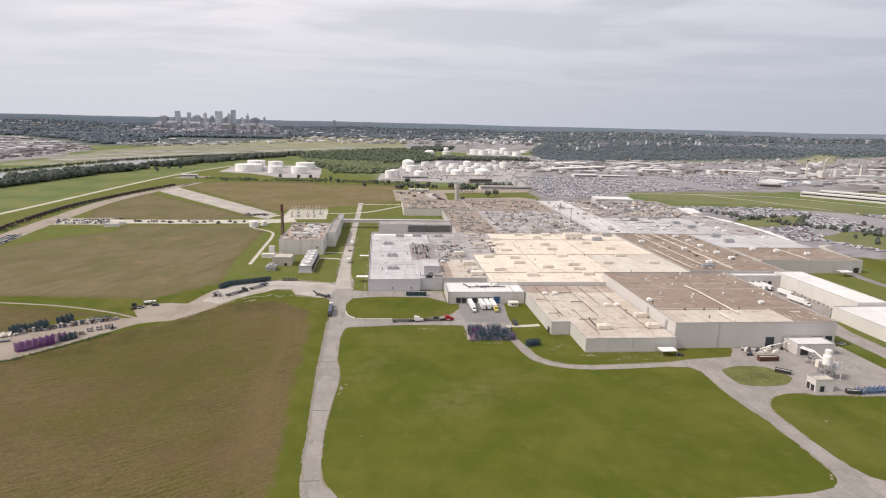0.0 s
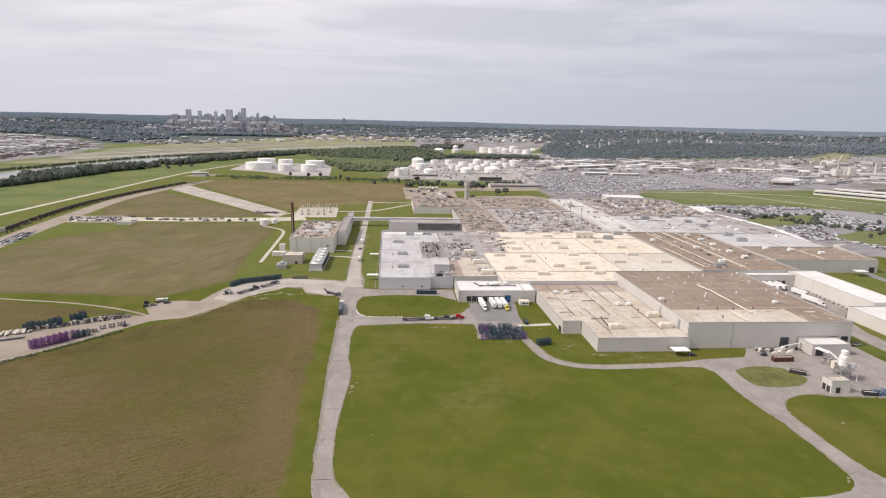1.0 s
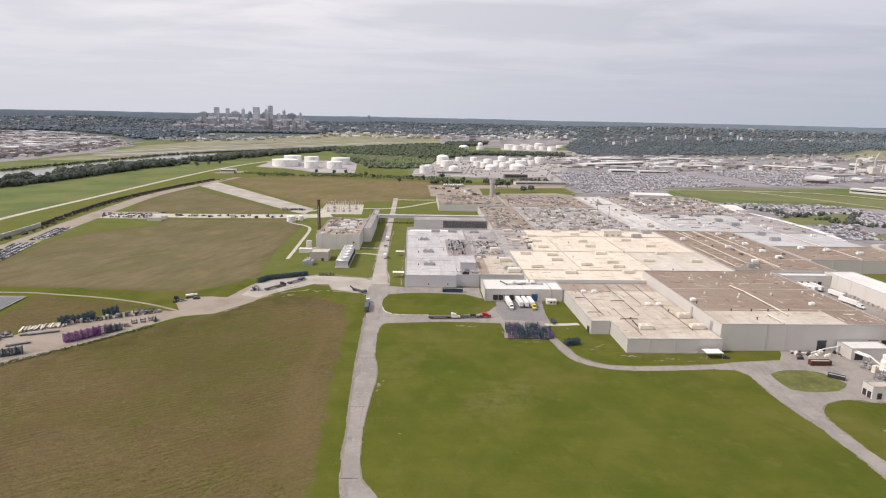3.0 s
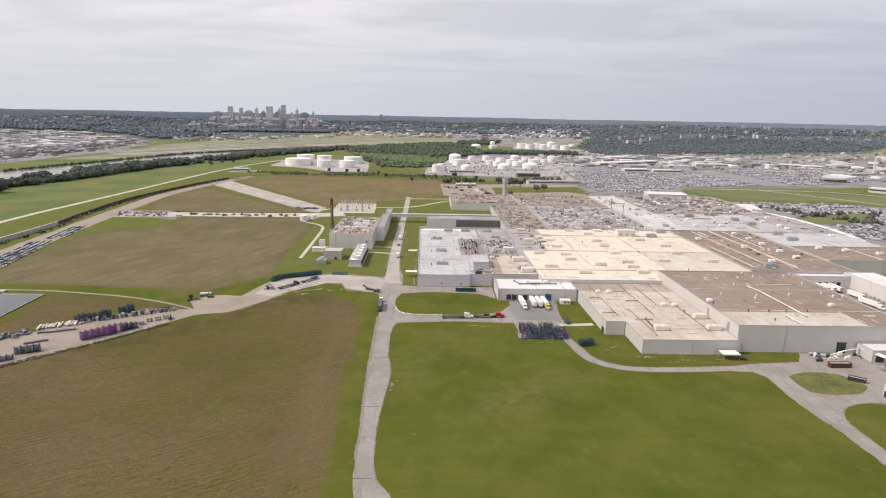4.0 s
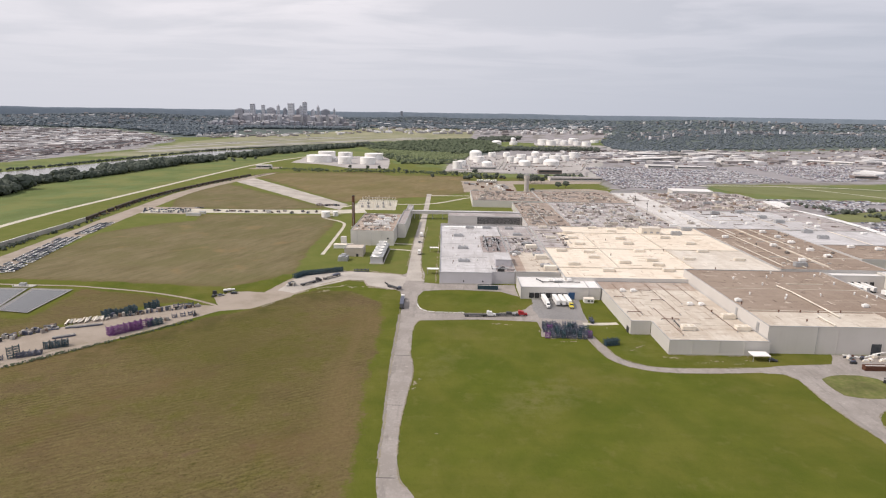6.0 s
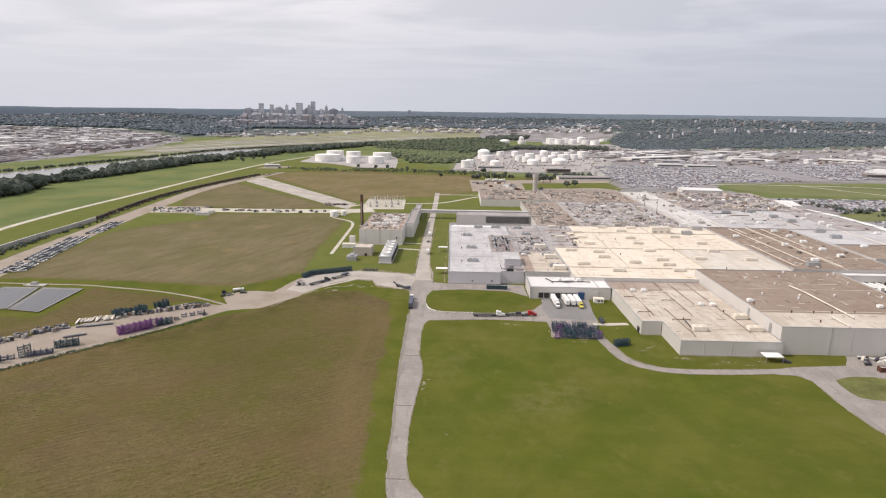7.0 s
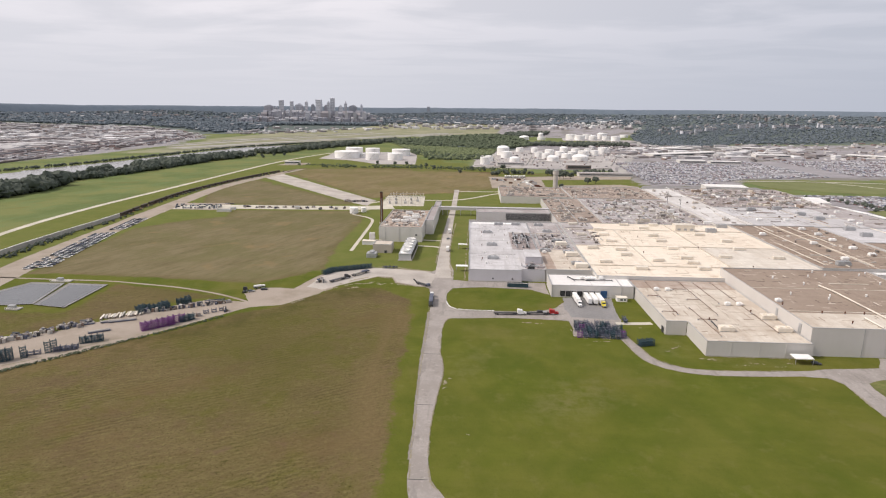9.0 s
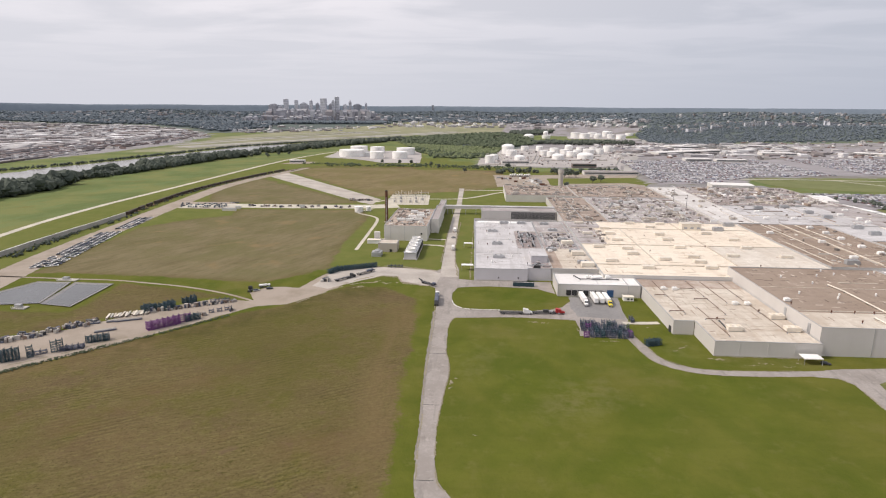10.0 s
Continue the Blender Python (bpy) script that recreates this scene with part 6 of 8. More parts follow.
trailer("white", "white box trailer backed to a loading dock", 31.3, 380.6, -88, 15.0, group="docked trailers")
trailer("white", "white box trailer backed to a loading dock", 38.6, 380.6, -88, 15.0, group="docked trailers")
trailer("white", "white box trailer backed to a loading dock", 42.4, 380.6, -88, 15.0, group="docked trailers")
trailer("white", "white box trailer backed to a loading dock", 46.2, 380.6, -88, 15.0, group="docked trailers")
tractor_unit("white", "white road tractor under a docked trailer", 32.0, 371.2, -88)
tractor_unit("yellow", "yellow road tractor under a docked trailer", 46.9, 371.2, -88, False)
for x, y, paint, lab in ((-13.5, 351.5, "white", "white road tractor pulling an empty flatbed"), (6.0, 353.3, "red", "red road tractor pulling an empty flatbed")):
    trailer("dark", "empty dark flatbed trailer on the lane", x - 2, y, 3, 14.6, True, "flatbeds")
    tractor_unit(paint, lab, x + 7.5, y + 0.5, 3)
load = thing("steel_load", 5.5, 353.1, 1.41, "dark machine part on the flatbed", "cargo")
part("block", Mesh().box(-2.2, 1.2, -0.9, 0.9, 0, 1.3, None, 0.2), M["dark"], load)
part("cover", Mesh().box(1.4, 3.6, -0.9, 0.9, 0, 0.7), M["steel"], load)
trailer("dark", "long dark car carrier trailer on the road", -62, 370, 92, 17, True, "flatbeds")
tractor_unit("white", "white road tractor on the road", -62.5, 383, 92)
deck = thing("carrier_frame", -62, 370, 1.41, "dark steel frames of the car carrier", "carrier frame", turn=92)
for x in (-7, -3.5, 0, 3.5, 7):
    for s_ in (-1.1, 1.0):
        part("post", Mesh().box(x, x + 0.2, s_, s_ + 0.15, 0, 2.2), M["slate"], deck)
part("upper_deck", Mesh().box(-8, 8, -1.2, 1.2, 2.2, 2.4), M["slate"], deck)
for x, y, lab in ((-60.5, 591, "white delivery truck driving on the road"), (-58.5, 514, "white delivery truck driving on the road")):
    ob = thing("box_truck", x, y, 0.06, lab, "truck", "delivery trucks", turn=92)
    part("box", Mesh().box(-4.5, 2.2, -1.25, 1.25, 0.9, 3.7, None, 0.08), M["white"], ob)
    c = part("cab", Mesh().box(2.3, 4.3, -1.15, 1.15, 0.6, 2.5, None, 0.25), M["white"], ob)
    part("windscreen", Mesh().box(4.25, 4.32, -0.9, 0.9, 1.5, 2.3), M["glass"], c)
    for s_ in (-1, 1):
        wheel(ob, 3.2, s_ * 0.95), wheel(ob, -2.8, s_ * 0.95)
# broken-down lowboy at the junction
low_boy = trailer("dark", "long dark lowboy trailer with a raised neck at the junction", -70.5, 407.5, -40, 13, True)
part("neck", Mesh().bar((-6.4, 0, 1.4), (-9.5, 0, 2.6), 0.7), M["dark"], low_boy)
part("winch", Mesh().box(4.0, 6.2, -1.1, 1.1, 1.36, 2.5, None, 0.2), M["slate"], low_boy)
trailer("dark", "dark flatbed trailer parked on gravel", -132, 415, 52, 16, True, "flatbeds")
tractor_unit("dark", "dark road tractor parked on gravel", -127.5, 421, 52, False)
trailer("dark", "pale loaded flatbed parked on gravel", -119.5, 432.5, 53, 17, True, "flatbeds")
pl = thing("pallet_load", -119.5, 432.5, 1.41, "long pale bundled load on a flatbed", "cargo", turn=53)
part("load_block", Mesh().box(-7, 0, -1.1, 1.1, 0, 0.9, None, 0.1), M["concrete"], pl)
part("load_block", Mesh().box(0.4, 7, -1.1, 1.1, 0, 0.9, None, 0.1), M["slate"], pl)
trailer("white", "short flatbed with a pale load parked on gravel", -181.5, 391.5, 28, 8, True)
pl = thing("pallet_load", -181.5, 391.5, 1.41, "low white load on a short flatbed", "cargo", turn=28)
part("load_block", Mesh().box(-3.6, 1.4, -1.0, 1.0, 0, 1.0, None, 0.12), M["white"], pl)
part("load_block", Mesh().box(1.8, 3.6, -0.9, 0.9, 0, 0.8, None, 0.12), M["white"], pl)
tractor_unit("dark", "dark road tractor parked on gravel", -188.5, 384.0, 100, False)


def parked_car(paint, label, x, y, turn, z=0.06, wheels=True):
    ob = thing("car", x, y, z, label, "car", "parked cars", turn=turn)
    body = Mesh().add([(-2.2, -0.9, 0.35), (2.2, -0.9, 0.35), (2.2, 0.9, 0.35), (-2.2, 0.9, 0.35), (-2.25, -0.88, 0.95), (2.15, -0.85, 0.85), (2.15, 0.85, 0.85), (-2.25, 0.88, 0.95)],
                      [(3, 2, 1, 0), (4, 5, 6, 7), (0, 1, 5, 4), (1, 2, 6, 5), (2, 3, 7, 6), (3, 0, 4, 7)])
    part("body", body, M[paint], ob)
    c = Mesh().add([(-1.9, -0.85, 0.93), (1.1, -0.83, 0.88), (1.1, 0.83, 0.88), (-1.9, 0.85, 0.93), (-1.4, -0.7, 1.5), (0.4, -0.7, 1.5), (0.4, 0.7, 1.5), (-1.4, 0.7, 1.5)],
                   [(4, 5, 6, 7), (0, 1, 5, 4), (1, 2, 6, 5), (2, 3, 7, 6), (3, 0, 4, 7)])
    part("cabin", c, M["glass"], ob)
    for s_ in (-1, 1) if wheels else ():
        wheel(ob, 1.4, s_ * 0.8, 0.33, 0.24), wheel(ob, -1.4, s_ * 0.8, 0.33, 0.24)
    return ob


parked_car("dark", "dark pickup parked by the grey hall", 134, 291, -15)
parked_car("dark", "dark green car on the gravel", -177, 388, 20)
parked_car("teal", "small dark vehicle on the lawn path", 54.5, 346, 80)
parked_car("white", "white car beside the east yard", 240, 304, 10)
for x, y in ((-184, 383), (-60, 560), (176, 294), (205, 283)):
    parked_car("steel", "grey pickup on the pavement", x, y, 35)
for x, y, t, L in ((263, 424, 90, 14), (268, 424, 90, 14), (273, 424, 90, 14), (272, 388, 100, 15), (276, 406, 96, 14)):
    trailer("white", "white box trailer in the truck yard", x, y, t, L, group="yard trailers")
tractor_unit("white", "white road tractor in the truck yard", 273.5, 378, -80)
YARD_RACKS = [(199 + i * 2.9, 240.6 + i * 0.25 + j * 2.2, 0.08, 3 + (i * 7 + j * 5) % 9) for i in range(6) for j in range(2) if (i, j) != (1, 1)]
rng = random.Random(3)
for i in range(12):
    y = 362 + i * 4.5
    ob = thing("steel_bin", 286.3 + rng.uniform(-0.6, 0.5), y, 0.05, "small dark steel bin along the store wall", "bin", "store wall bins", turn=rng.uniform(-12, 12))
    part("tub", Mesh().prism([(-0.9, -1.3), (0.9, -1.3), (0.9, 1.3), (-0.9, 1.3)], 0.1, rng.uniform(1.0, 1.9)), M["scrap"], ob)
    part("skid", Mesh().box(-0.7, 0.7, -1.2, 1.2, 0, 0.1), M["dark"], ob)


def dumpster(x, y, L, W, H, paint, label, turn):
    """A roll-off container with ribs."""
    ob = thing("dumpster", x, y, 0.08, label, "dumpster", turn=turn)
    m = Mesh().box(-L / 2, L / 2, -W / 2, -W / 2 + 0.12, 0.2, H).box(-L / 2, L / 2, W / 2 - 0.12, W / 2, 0.2, H)
    m.box(-L / 2, -L / 2 + 0.12, -W / 2 + 0.12, W / 2 - 0.12, 0.2, H).box(L / 2 - 0.12, L / 2, -W / 2 + 0.12, W / 2 - 0.12, 0.2, H).box(-L / 2 + 0.1, L / 2 - 0.1, -W / 2 + 0.1, W / 2 - 0.1, 0.2, 0.5)
    part("tub", m, M[paint], ob)
    part("fill", Mesh().box(-L / 2 + 0.12, L / 2 - 0.12, -W / 2 + 0.12, W / 2 - 0.12, 0.5, H - 0.4), M["scrap"], ob)
    for i in range(int(L)):
        x = -L / 2 + 0.5 + i
        part("rib", Mesh().box(x, x + 0.15, -W / 2 - 0.12, -W / 2, 0.2, H), M[paint], ob)
    for s_ in (-0.8, 0.6):
        part("skid", Mesh().box(-L / 2, L / 2, s_, s_ + 0.2, 0, 0.2), M["dark"], ob)


dumpster(179.5, 282.2, 11, 2.6, 2.6, "rust", "long rusty brown container in the yard", 0)
dumpster(195.5, 241.2, 6.5, 2.4, 1.9, "dark", "dark roll-off container beside the blue racks", -12)
dumpster(177, 266, 7.5, 2.6, 1.9, "dark", "dark roll-off container beside the grass island", -38)
dumpster(-4.5, 409.5, 14.5, 2.8, 3.0, "teal", "long dark teal container before the warehouse", -2)

# ---- silo corner at the east yard ----
mixing = hall("mixing_shed", rect(201, 223.5, 289, 300.5), 6.4, M["wall"], M["roof_white"], "grey metal shed with a white roof")
wall_part(mixing, "opening", (203, 207.5, 288.8, 288.995, 0, 4), M["dark"])
block = hall("silo_block", rect(177.6, 187, 243.5, 250), 6.2, M["wall_pale"], M["roof_tan"], "small pale concrete block with dark openings")
for y in (244.3, 247.2):
    wall_part(block, "opening", (177.3, 177.595, y, y + 1.9, 0.3, 3.2), M["dark"])
wall_part(block, "opening", (180, 182, 243.2, 243.495, 0.3, 3.0), M["dark"])
silo = thing("silo", 194.5, 259, 0, "white round silo on a steel frame with a small top drum", "silo")
part("drum", Mesh().lathe(0, 0, [(0.6, 5.2), (2.0, 7.2), (2.0, 12.2), (1.5, 12.9)], 24), M["white"], silo)
part("top_drum", Mesh().lathe(0, 0, [(1.5, 12.9), (1.6, 13.1), (1.6, 15.0), (1.2, 15.3)], 20), M["white"], silo)
for k in (7.6, 9.2, 10.8):
    part("hoop", Mesh().lathe(0, 0, [(2.0, k), (2.1, k), (2.1, k + 0.2), (2.0, k + 0.2)], 24), M["cream"], silo)
for a in (-2.4, 2.1):
    for b in (-2.4, 2.1):
        part("leg", Mesh().box(a, a + 0.3, b, b + 0.3, 0, 8.5), M["steel"], silo)
for k in (2.5, 5.0, 7.4):
    part("brace", Mesh().box(-2.4, 2.4, -2.4, -2.2, k, k + 0.25).box(-2.4, -2.2, -2.2, 2.2, k, k + 0.25).box(-2.4, 2.4, 2.2, 2.4, k, k + 0.25).box(2.2, 2.4, -2.2, 2.2, k, k + 0.25), M["steel"], silo)
part("platform", Mesh().box(3.2, 6.5, -3, 3, 6.0, 6.2), M["steel"], silo)
part("platform_frame", Mesh().bar((6.3, -2.8, 0), (6.3, -2.8, 10), 0.25).bar((6.3, 2.8, 0), (6.3, 2.8, 10), 0.25).bar((3.4, -2.8, 10), (6.3, -2.8, 10), 0.2).bar((3.4, 2.8, 10), (6.3, 2.8, 10), 0.2), M["cream"], silo)
part("hopper", Mesh().lathe(5, 0, [(0.3, 3.5), (1.3, 5.2), (1.3, 8.4)], 14), M["white"], silo)
part("filter_box", Mesh().box(-1.4, 1.6, 3.3, 6.0, 4.0, 7.6), M["cream"], silo)
pipes = thing("pipe_bridge", 172, 297, 0, "white pipe bridge on trestles across the yard", "pipe bridge")
for a, b in (((2, 1.5, 1.2), (9, -1.5, 1.2)), ((12, -1.0, 1.2), (19, -0.5, 3.2)), ((19, -0.5, 3.2), (30, 1, 4.4)), ((30, 1, 4.6), (33.5, -15, 5.2)), ((33.5, -15, 5.2), (25, -36, 7.0)), ((29, 0, 4.2), (32.5, -16, 4.8))):
    part("pipe", Mesh().tube(a, b, 0.28 if a[0] < 28 else 0.4, 8), M["white"], pipes)
for x, y in ((29, 0.6), (32, -8), (33.4, -15), (30, -24)):
    part("trestle", Mesh().bar((x - 0.9, y, 0), (x - 0.9, y, 4.4), 0.25).bar((x + 0.9, y, 0), (x + 0.9, y, 4.4), 0.25).bar((x - 1.1, y, 4.3), (x + 1.1, y, 4.3), 0.3), M["steel"], pipes)
rng = random.Random(21)
for i in range(16):
    x, y = rng.uniform(171, 200), rng.uniform(289, 299)
    ob = thing("yard_machine", x, y, 0.07, "pale or rusty machine and scrap in the yard corner", "machine", "yard machines", turn=rng.choice((0, 90, 20)))
    l, w, h = rng.uniform(1.2, 4), rng.uniform(0.8, 1.8), rng.uniform(0.8, 2.2)
    part("base", Mesh().box(-l / 2, l / 2, -w / 2, w / 2, 0, h * 0.6, None, 0.1), (M["cream"], M["steel"], M["dark"])[i % 3], ob)
    part("top", Mesh().box(-l / 3, l / 4, -w / 3, w / 3, h * 0.6, h), (M["white"], M["rust"], M["slate"])[i % 3], ob)
for i in range(12):
    x, y = rng.uniform(184, 198), rng.uniform(262, 284)
    ob = thing("steel_drum_rack", 200 + rng.uniform(-3, 6), 262 + i * 1.9, 0.07, "grey steel rack under the pipe bridge", "rack", "pipe bridge racks", turn=rng.uniform(0, 90))
    part("frame", Mesh().bar((-1, -0.6, 0), (-1, -0.6, 2.2), 0.15).bar((1, -0.6, 0), (1, -0.6, 2.2), 0.15).bar((-1, 0.6, 0), (-1, 0.6, 2.2), 0.15).bar((1, 0.6, 0), (1, 0.6, 2.2), 0.15), M["steel"], ob)
    part("load", Mesh().box(-1, 1, -0.6, 0.6, 0.3, 1.8), M["scrap"], ob)


# ---- stacked shipping racks ----
def rack_stack(tiers, paint, label, group, L=2.6, W=1.7, step=1.25):
    """Steel shipping racks stacked tier on tier."""
    ob = thing("shipping_rack", 0, 0, 0, label, "rack", group)
    for a in (-1, 1):
        for b in (-1, 1):
            part("post", Mesh().box(a * L / 2 - 0.09, a * L / 2 + 0.09, b * W / 2 - 0.09, b * W / 2 + 0.09, 0, tiers * step), M[paint], ob)
    for k in range(tiers):
        z = k * step + 0.15
        fr = Mesh().box(-L / 2, L / 2, -W / 2 - 0.06, -W / 2 + 0.06, z, z + 0.22).box(-L / 2, L / 2, W / 2 - 0.06, W / 2 + 0.06, z, z + 0.22)
        fr.box(-L / 2 - 0.06, -L / 2 + 0.06, -W / 2, W / 2, z, z + 0.22).box(L / 2 - 0.06, L / 2 + 0.06, -W / 2, W / 2, z, z + 0.22)
        fr.box(-L / 2, L / 2, -0.1, 0.1, z, z + 0.1).box(-0.3, 0.3, -W / 2, W / 2, z + 0.02, z + 0.1)
        part("tier_frame", fr, M[paint], ob)
        part("crossbar", Mesh().bar((-L / 2, -W / 2, z + 0.2), (L / 2, -W / 2, z + step * 0.8), 0.1), M[paint], ob)
    return ob


def row(x0, y0, x1, y1, step, across=1, gap=2.0, z=0.06, seed=1):
    """Places in rows from one plan point towards another."""
    r = random.Random(seed)
    L = math.dist((x0, y0), (x1, y1))
    ux, uy = (x1 - x0) / L, (y1 - y0) / L
    t = math.degrees(math.atan2(uy, ux))
    return [(x0 + ux * (i * step) - uy * j * gap + r.uniform(-0.15, 0.15), y0 + uy * (i * step) + ux * j * gap + r.uniform(-0.15, 0.15), z, t + r.uniform(-2, 2))
            for i in range(int(L / step) + 1) for j in range(across)]


p3 = rack_stack(4, "purple", "tall stack of purple steel shipping racks", "purple racks")
spread(p3, row(-216.0, 308.5, -212.5, 312, 2.9, 2, 2.1, seed=2) + row(-211.8, 312.8, -204.5, 319.8, 2.9, 2, 2.1, seed=3))
p4 = rack_stack(4, "purple", "tall leaning stack of purple steel shipping racks", "purple racks")
spread(p4, row(-207, 321, -202, 325, 2.9, 1, 2.0, seed=4))
t3 = rack_stack(3, "teal", "stack of three dark teal steel shipping racks", "teal racks")
spread(t3, row(-202, 323.5, -197, 329, 2.9, 2, 2.0, seed=5) + row(-237.9, 288.5, -230, 293, 2.7, 2, 2.0, seed=6) + row(-236, 338, -232, 342, 2.7, 2, 2.2, seed=26) + row(-229, 341, -222, 348, 2.9, 2, 2.2, seed=7) + row(-219, 354, -212, 359, 2.9, 2, 2.2, seed=8)
       + row(-145, 429, -141, 437, 2.8, 2, 2.0, seed=9) + row(-140, 437.5, -114, 451, 2.75, 2, 2.0, seed=10) + row(54, 307.5, 60.5, 309.5, 2.8, 2, 2.0, seed=11))
t5 = rack_stack(5, "teal", "tall stack of dark teal steel shipping racks", "teal racks")
spread(t5, row(-263.5, 262, -257, 267, 2.9, 2, 2.1, seed=12) + [(-254.7, 269, 0.06, 45), (-247.4, 276, 0.06, 45), (-246, 278.5, 0.06, 45), (-222.5, 343.5, 0.06, 55), (-224, 341, 0.06, 55), (-233, 335.5, 0.06, 45), (-214, 354.5, 0.06, 40)])
s2 = rack_stack(2, "slate", "pair of slate grey stacked shipping racks", "slate racks")
spread(s2, row(-244, 277.5, -235, 282, 2.6, 2, 2.0, seed=13) + row(-195, 339, -187, 345, 4.5, 1, 2.0, seed=14) + row(-203, 358, -194, 362, 3.0, 1, 2.0, seed=15) + row(-256, 271, -251, 274, 2.8, 1, 2, seed=16)
       + row(-104.5, 450.5, -93, 451.5, 2.9, 1, 2.0, seed=17) + [(53.8, 343, 0.08, 85), (54, 348, 0.08, 85)])
rng = random.Random(31)
grids = {"slate3": [], "slate4": [], "purple3": [], "teal4": []}
for i in range(9):
    for j in range(7):
        x, y = 23.5 + i * 2.95 + rng.uniform(-0.25, 0.25), 318.0 + j * 2.9 + rng.uniform(-0.5, 0.5)
        if rng.random() < 0.16 or (i > 6 and j > 4):
            continue
        k = rng.choices(list(grids), (4, 4.5, 1.1 if i < 3 else 0.2, 4))[0]
        grids[k].append((x, y, 0.08, rng.choice((0, 90)) + rng.uniform(-4, 4)))
spread(rack_stack(2, "slate", "stack of slate blue shipping racks by the dock apron", "apron racks"), grids["slate3"])
spread(rack_stack(3, "slate", "tall stack of slate blue shipping racks by the dock apron", "apron racks"), grids["slate4"])
spread(rack_stack(3, "purple", "stack of purple shipping racks by the dock apron", "apron racks"), grids["purple3"])
spread(rack_stack(3, "teal", "tall stack of teal shipping racks by the dock apron", "apron racks"), grids["teal4"])

spread(rack_stack(2, "sky", "stack of steel-blue shipping racks at the yard edge", "yard racks"), YARD_RACKS)

# beams and scrap in the gravel yard
rng = random.Random(41)
for i in range(15):
    a = i / 14
    x, y = -251 + a * 19 + rng.uniform(-0.5, 0.5), 326.5 + a * 9.5 + rng.uniform(-0.8, 0.8)
    ob = thing("steel_beam", x, y, 0.06, "pale cream steel conveyor beam lying on gravel", "beam", "conveyor beams", turn=rng.uniform(106, 118))
    L = rng.uniform(5, 9)
    part("flange", Mesh().box(-L / 2, L / 2, -0.5, 0.5, 0.0, 0.15).box(-L / 2, L / 2, -0.5, 0.5, 0.85, 1.0), (M["cream"], M["concrete"], M["roof_tan"])[i % 3], ob)
    part("web", Mesh().box(-L / 2, L / 2, -0.12, 0.12, 0.15, 0.85), M["rust"], ob)
for k, (x0, y0, x1, y1) in enumerate(((-244, 302, -235, 308), (-243, 319, -230, 325), (-256, 314, -250, 317), (-247, 318, -241, 321))):
    t = math.degrees(math.atan2(y1 - y0, x1 - x0))
    L = math.dist((x0, y0), (x1, y1))
    ob = thing("pipe_pile", (x0 + x1) / 2, (y0 + y1) / 2, 0.06, "long pile of grey steel rails on gravel", "steel pile", "steel piles", turn=t)
    for j in range(4):
        part("rail", Mesh().box(-L / 2, L / 2, -1.2 + j * 0.6, -0.75 + j * 0.6, 0.25, 0.7 + 0.3 * (j % 2)), M["concrete"] if j % 2 else M["slate"], ob)
    part("bearer", Mesh().box(-L / 3, -L / 3 + 0.3, -1.3, 1.3, 0, 0.25).box(L / 3, L / 3 + 0.3, -1.3, 1.3, 0, 0.25), M["rust"], ob)


def scrap_heap(x, y, r, seed, label="mixed heap of rusty and grey scrap steel"):
    g = random.Random(seed)
    ob = thing("scrap_heap", x, y, 0.06, label, "scrap heap", "scrap heaps", turn=g.uniform(0, 180))
    for i in range(8):
        a, b, l, w, h = g.uniform(-r, r), g.uniform(-r * 0.5, r * 0.5), g.uniform(0.8, 3.6), g.uniform(0.4, 1.5), g.uniform(0.4, 2.6)
        part("piece", Mesh().box(-l / 2, l / 2, -w / 2, w / 2, 0, h, pose(a, b, 0, 0, 0, g.uniform(0, 180))), (M["scrap_piece"], M["slate"], M["concrete"], M["dark"], M["scrap_piece"])[i % 5], ob)


for i in range(26):
    a = i / 25
    scrap_heap(-290 + a * 37 + rng.uniform(-1.5, 1.5), 279 + a * 38 + rng.uniform(-4, 4), rng.uniform(1.5, 3.5), 100 + i)
for i in range(10):
    scrap_heap(-232 + i * 4.6, 337 + i * 2.6 + rng.uniform(-1, 1), 1.6, 200 + i)
for x, y in ((-198, 334), (-146, 409), (-143, 411), (-186, 344), (-270, 268), (-280, 262), (-290, 255)):
    scrap_heap(x, y, 2.2, int(x * 7))
for i in range(16):
    scrap_heap(-322 + i * 9 + rng.uniform(-3, 3), 714 + i * 0.6 + rng.uniform(-6, 8), 2.4, 300 + i, "scrap and stored steel beside the service road")
for i in range(10):
    scrap_heap(-206 + i * 3, 779 + rng.uniform(-5, 5), 2.4, 340 + i, "stored steel on the old concrete strip")
for x, y, l in ((-331, 686, 16), (-252, 716, 6), (-326, 700, 6)):
    ob = thing("site_shed", x, y, 0.06, "small pale site shed on the service road", "shed", "site sheds")
    part("body", Mesh().box(-l / 2, l / 2, -2, 2, 0, 2.8), M["wall_pale"], ob)
    part("roof", Mesh().prism([(-l / 2 - 0.2, -2.2), (l / 2 + 0.2, -2.2), (l / 2 + 0.2, 2.2), (-l / 2 - 0.2, 2.2)], 2.8, 3.05), M["steel"], ob)

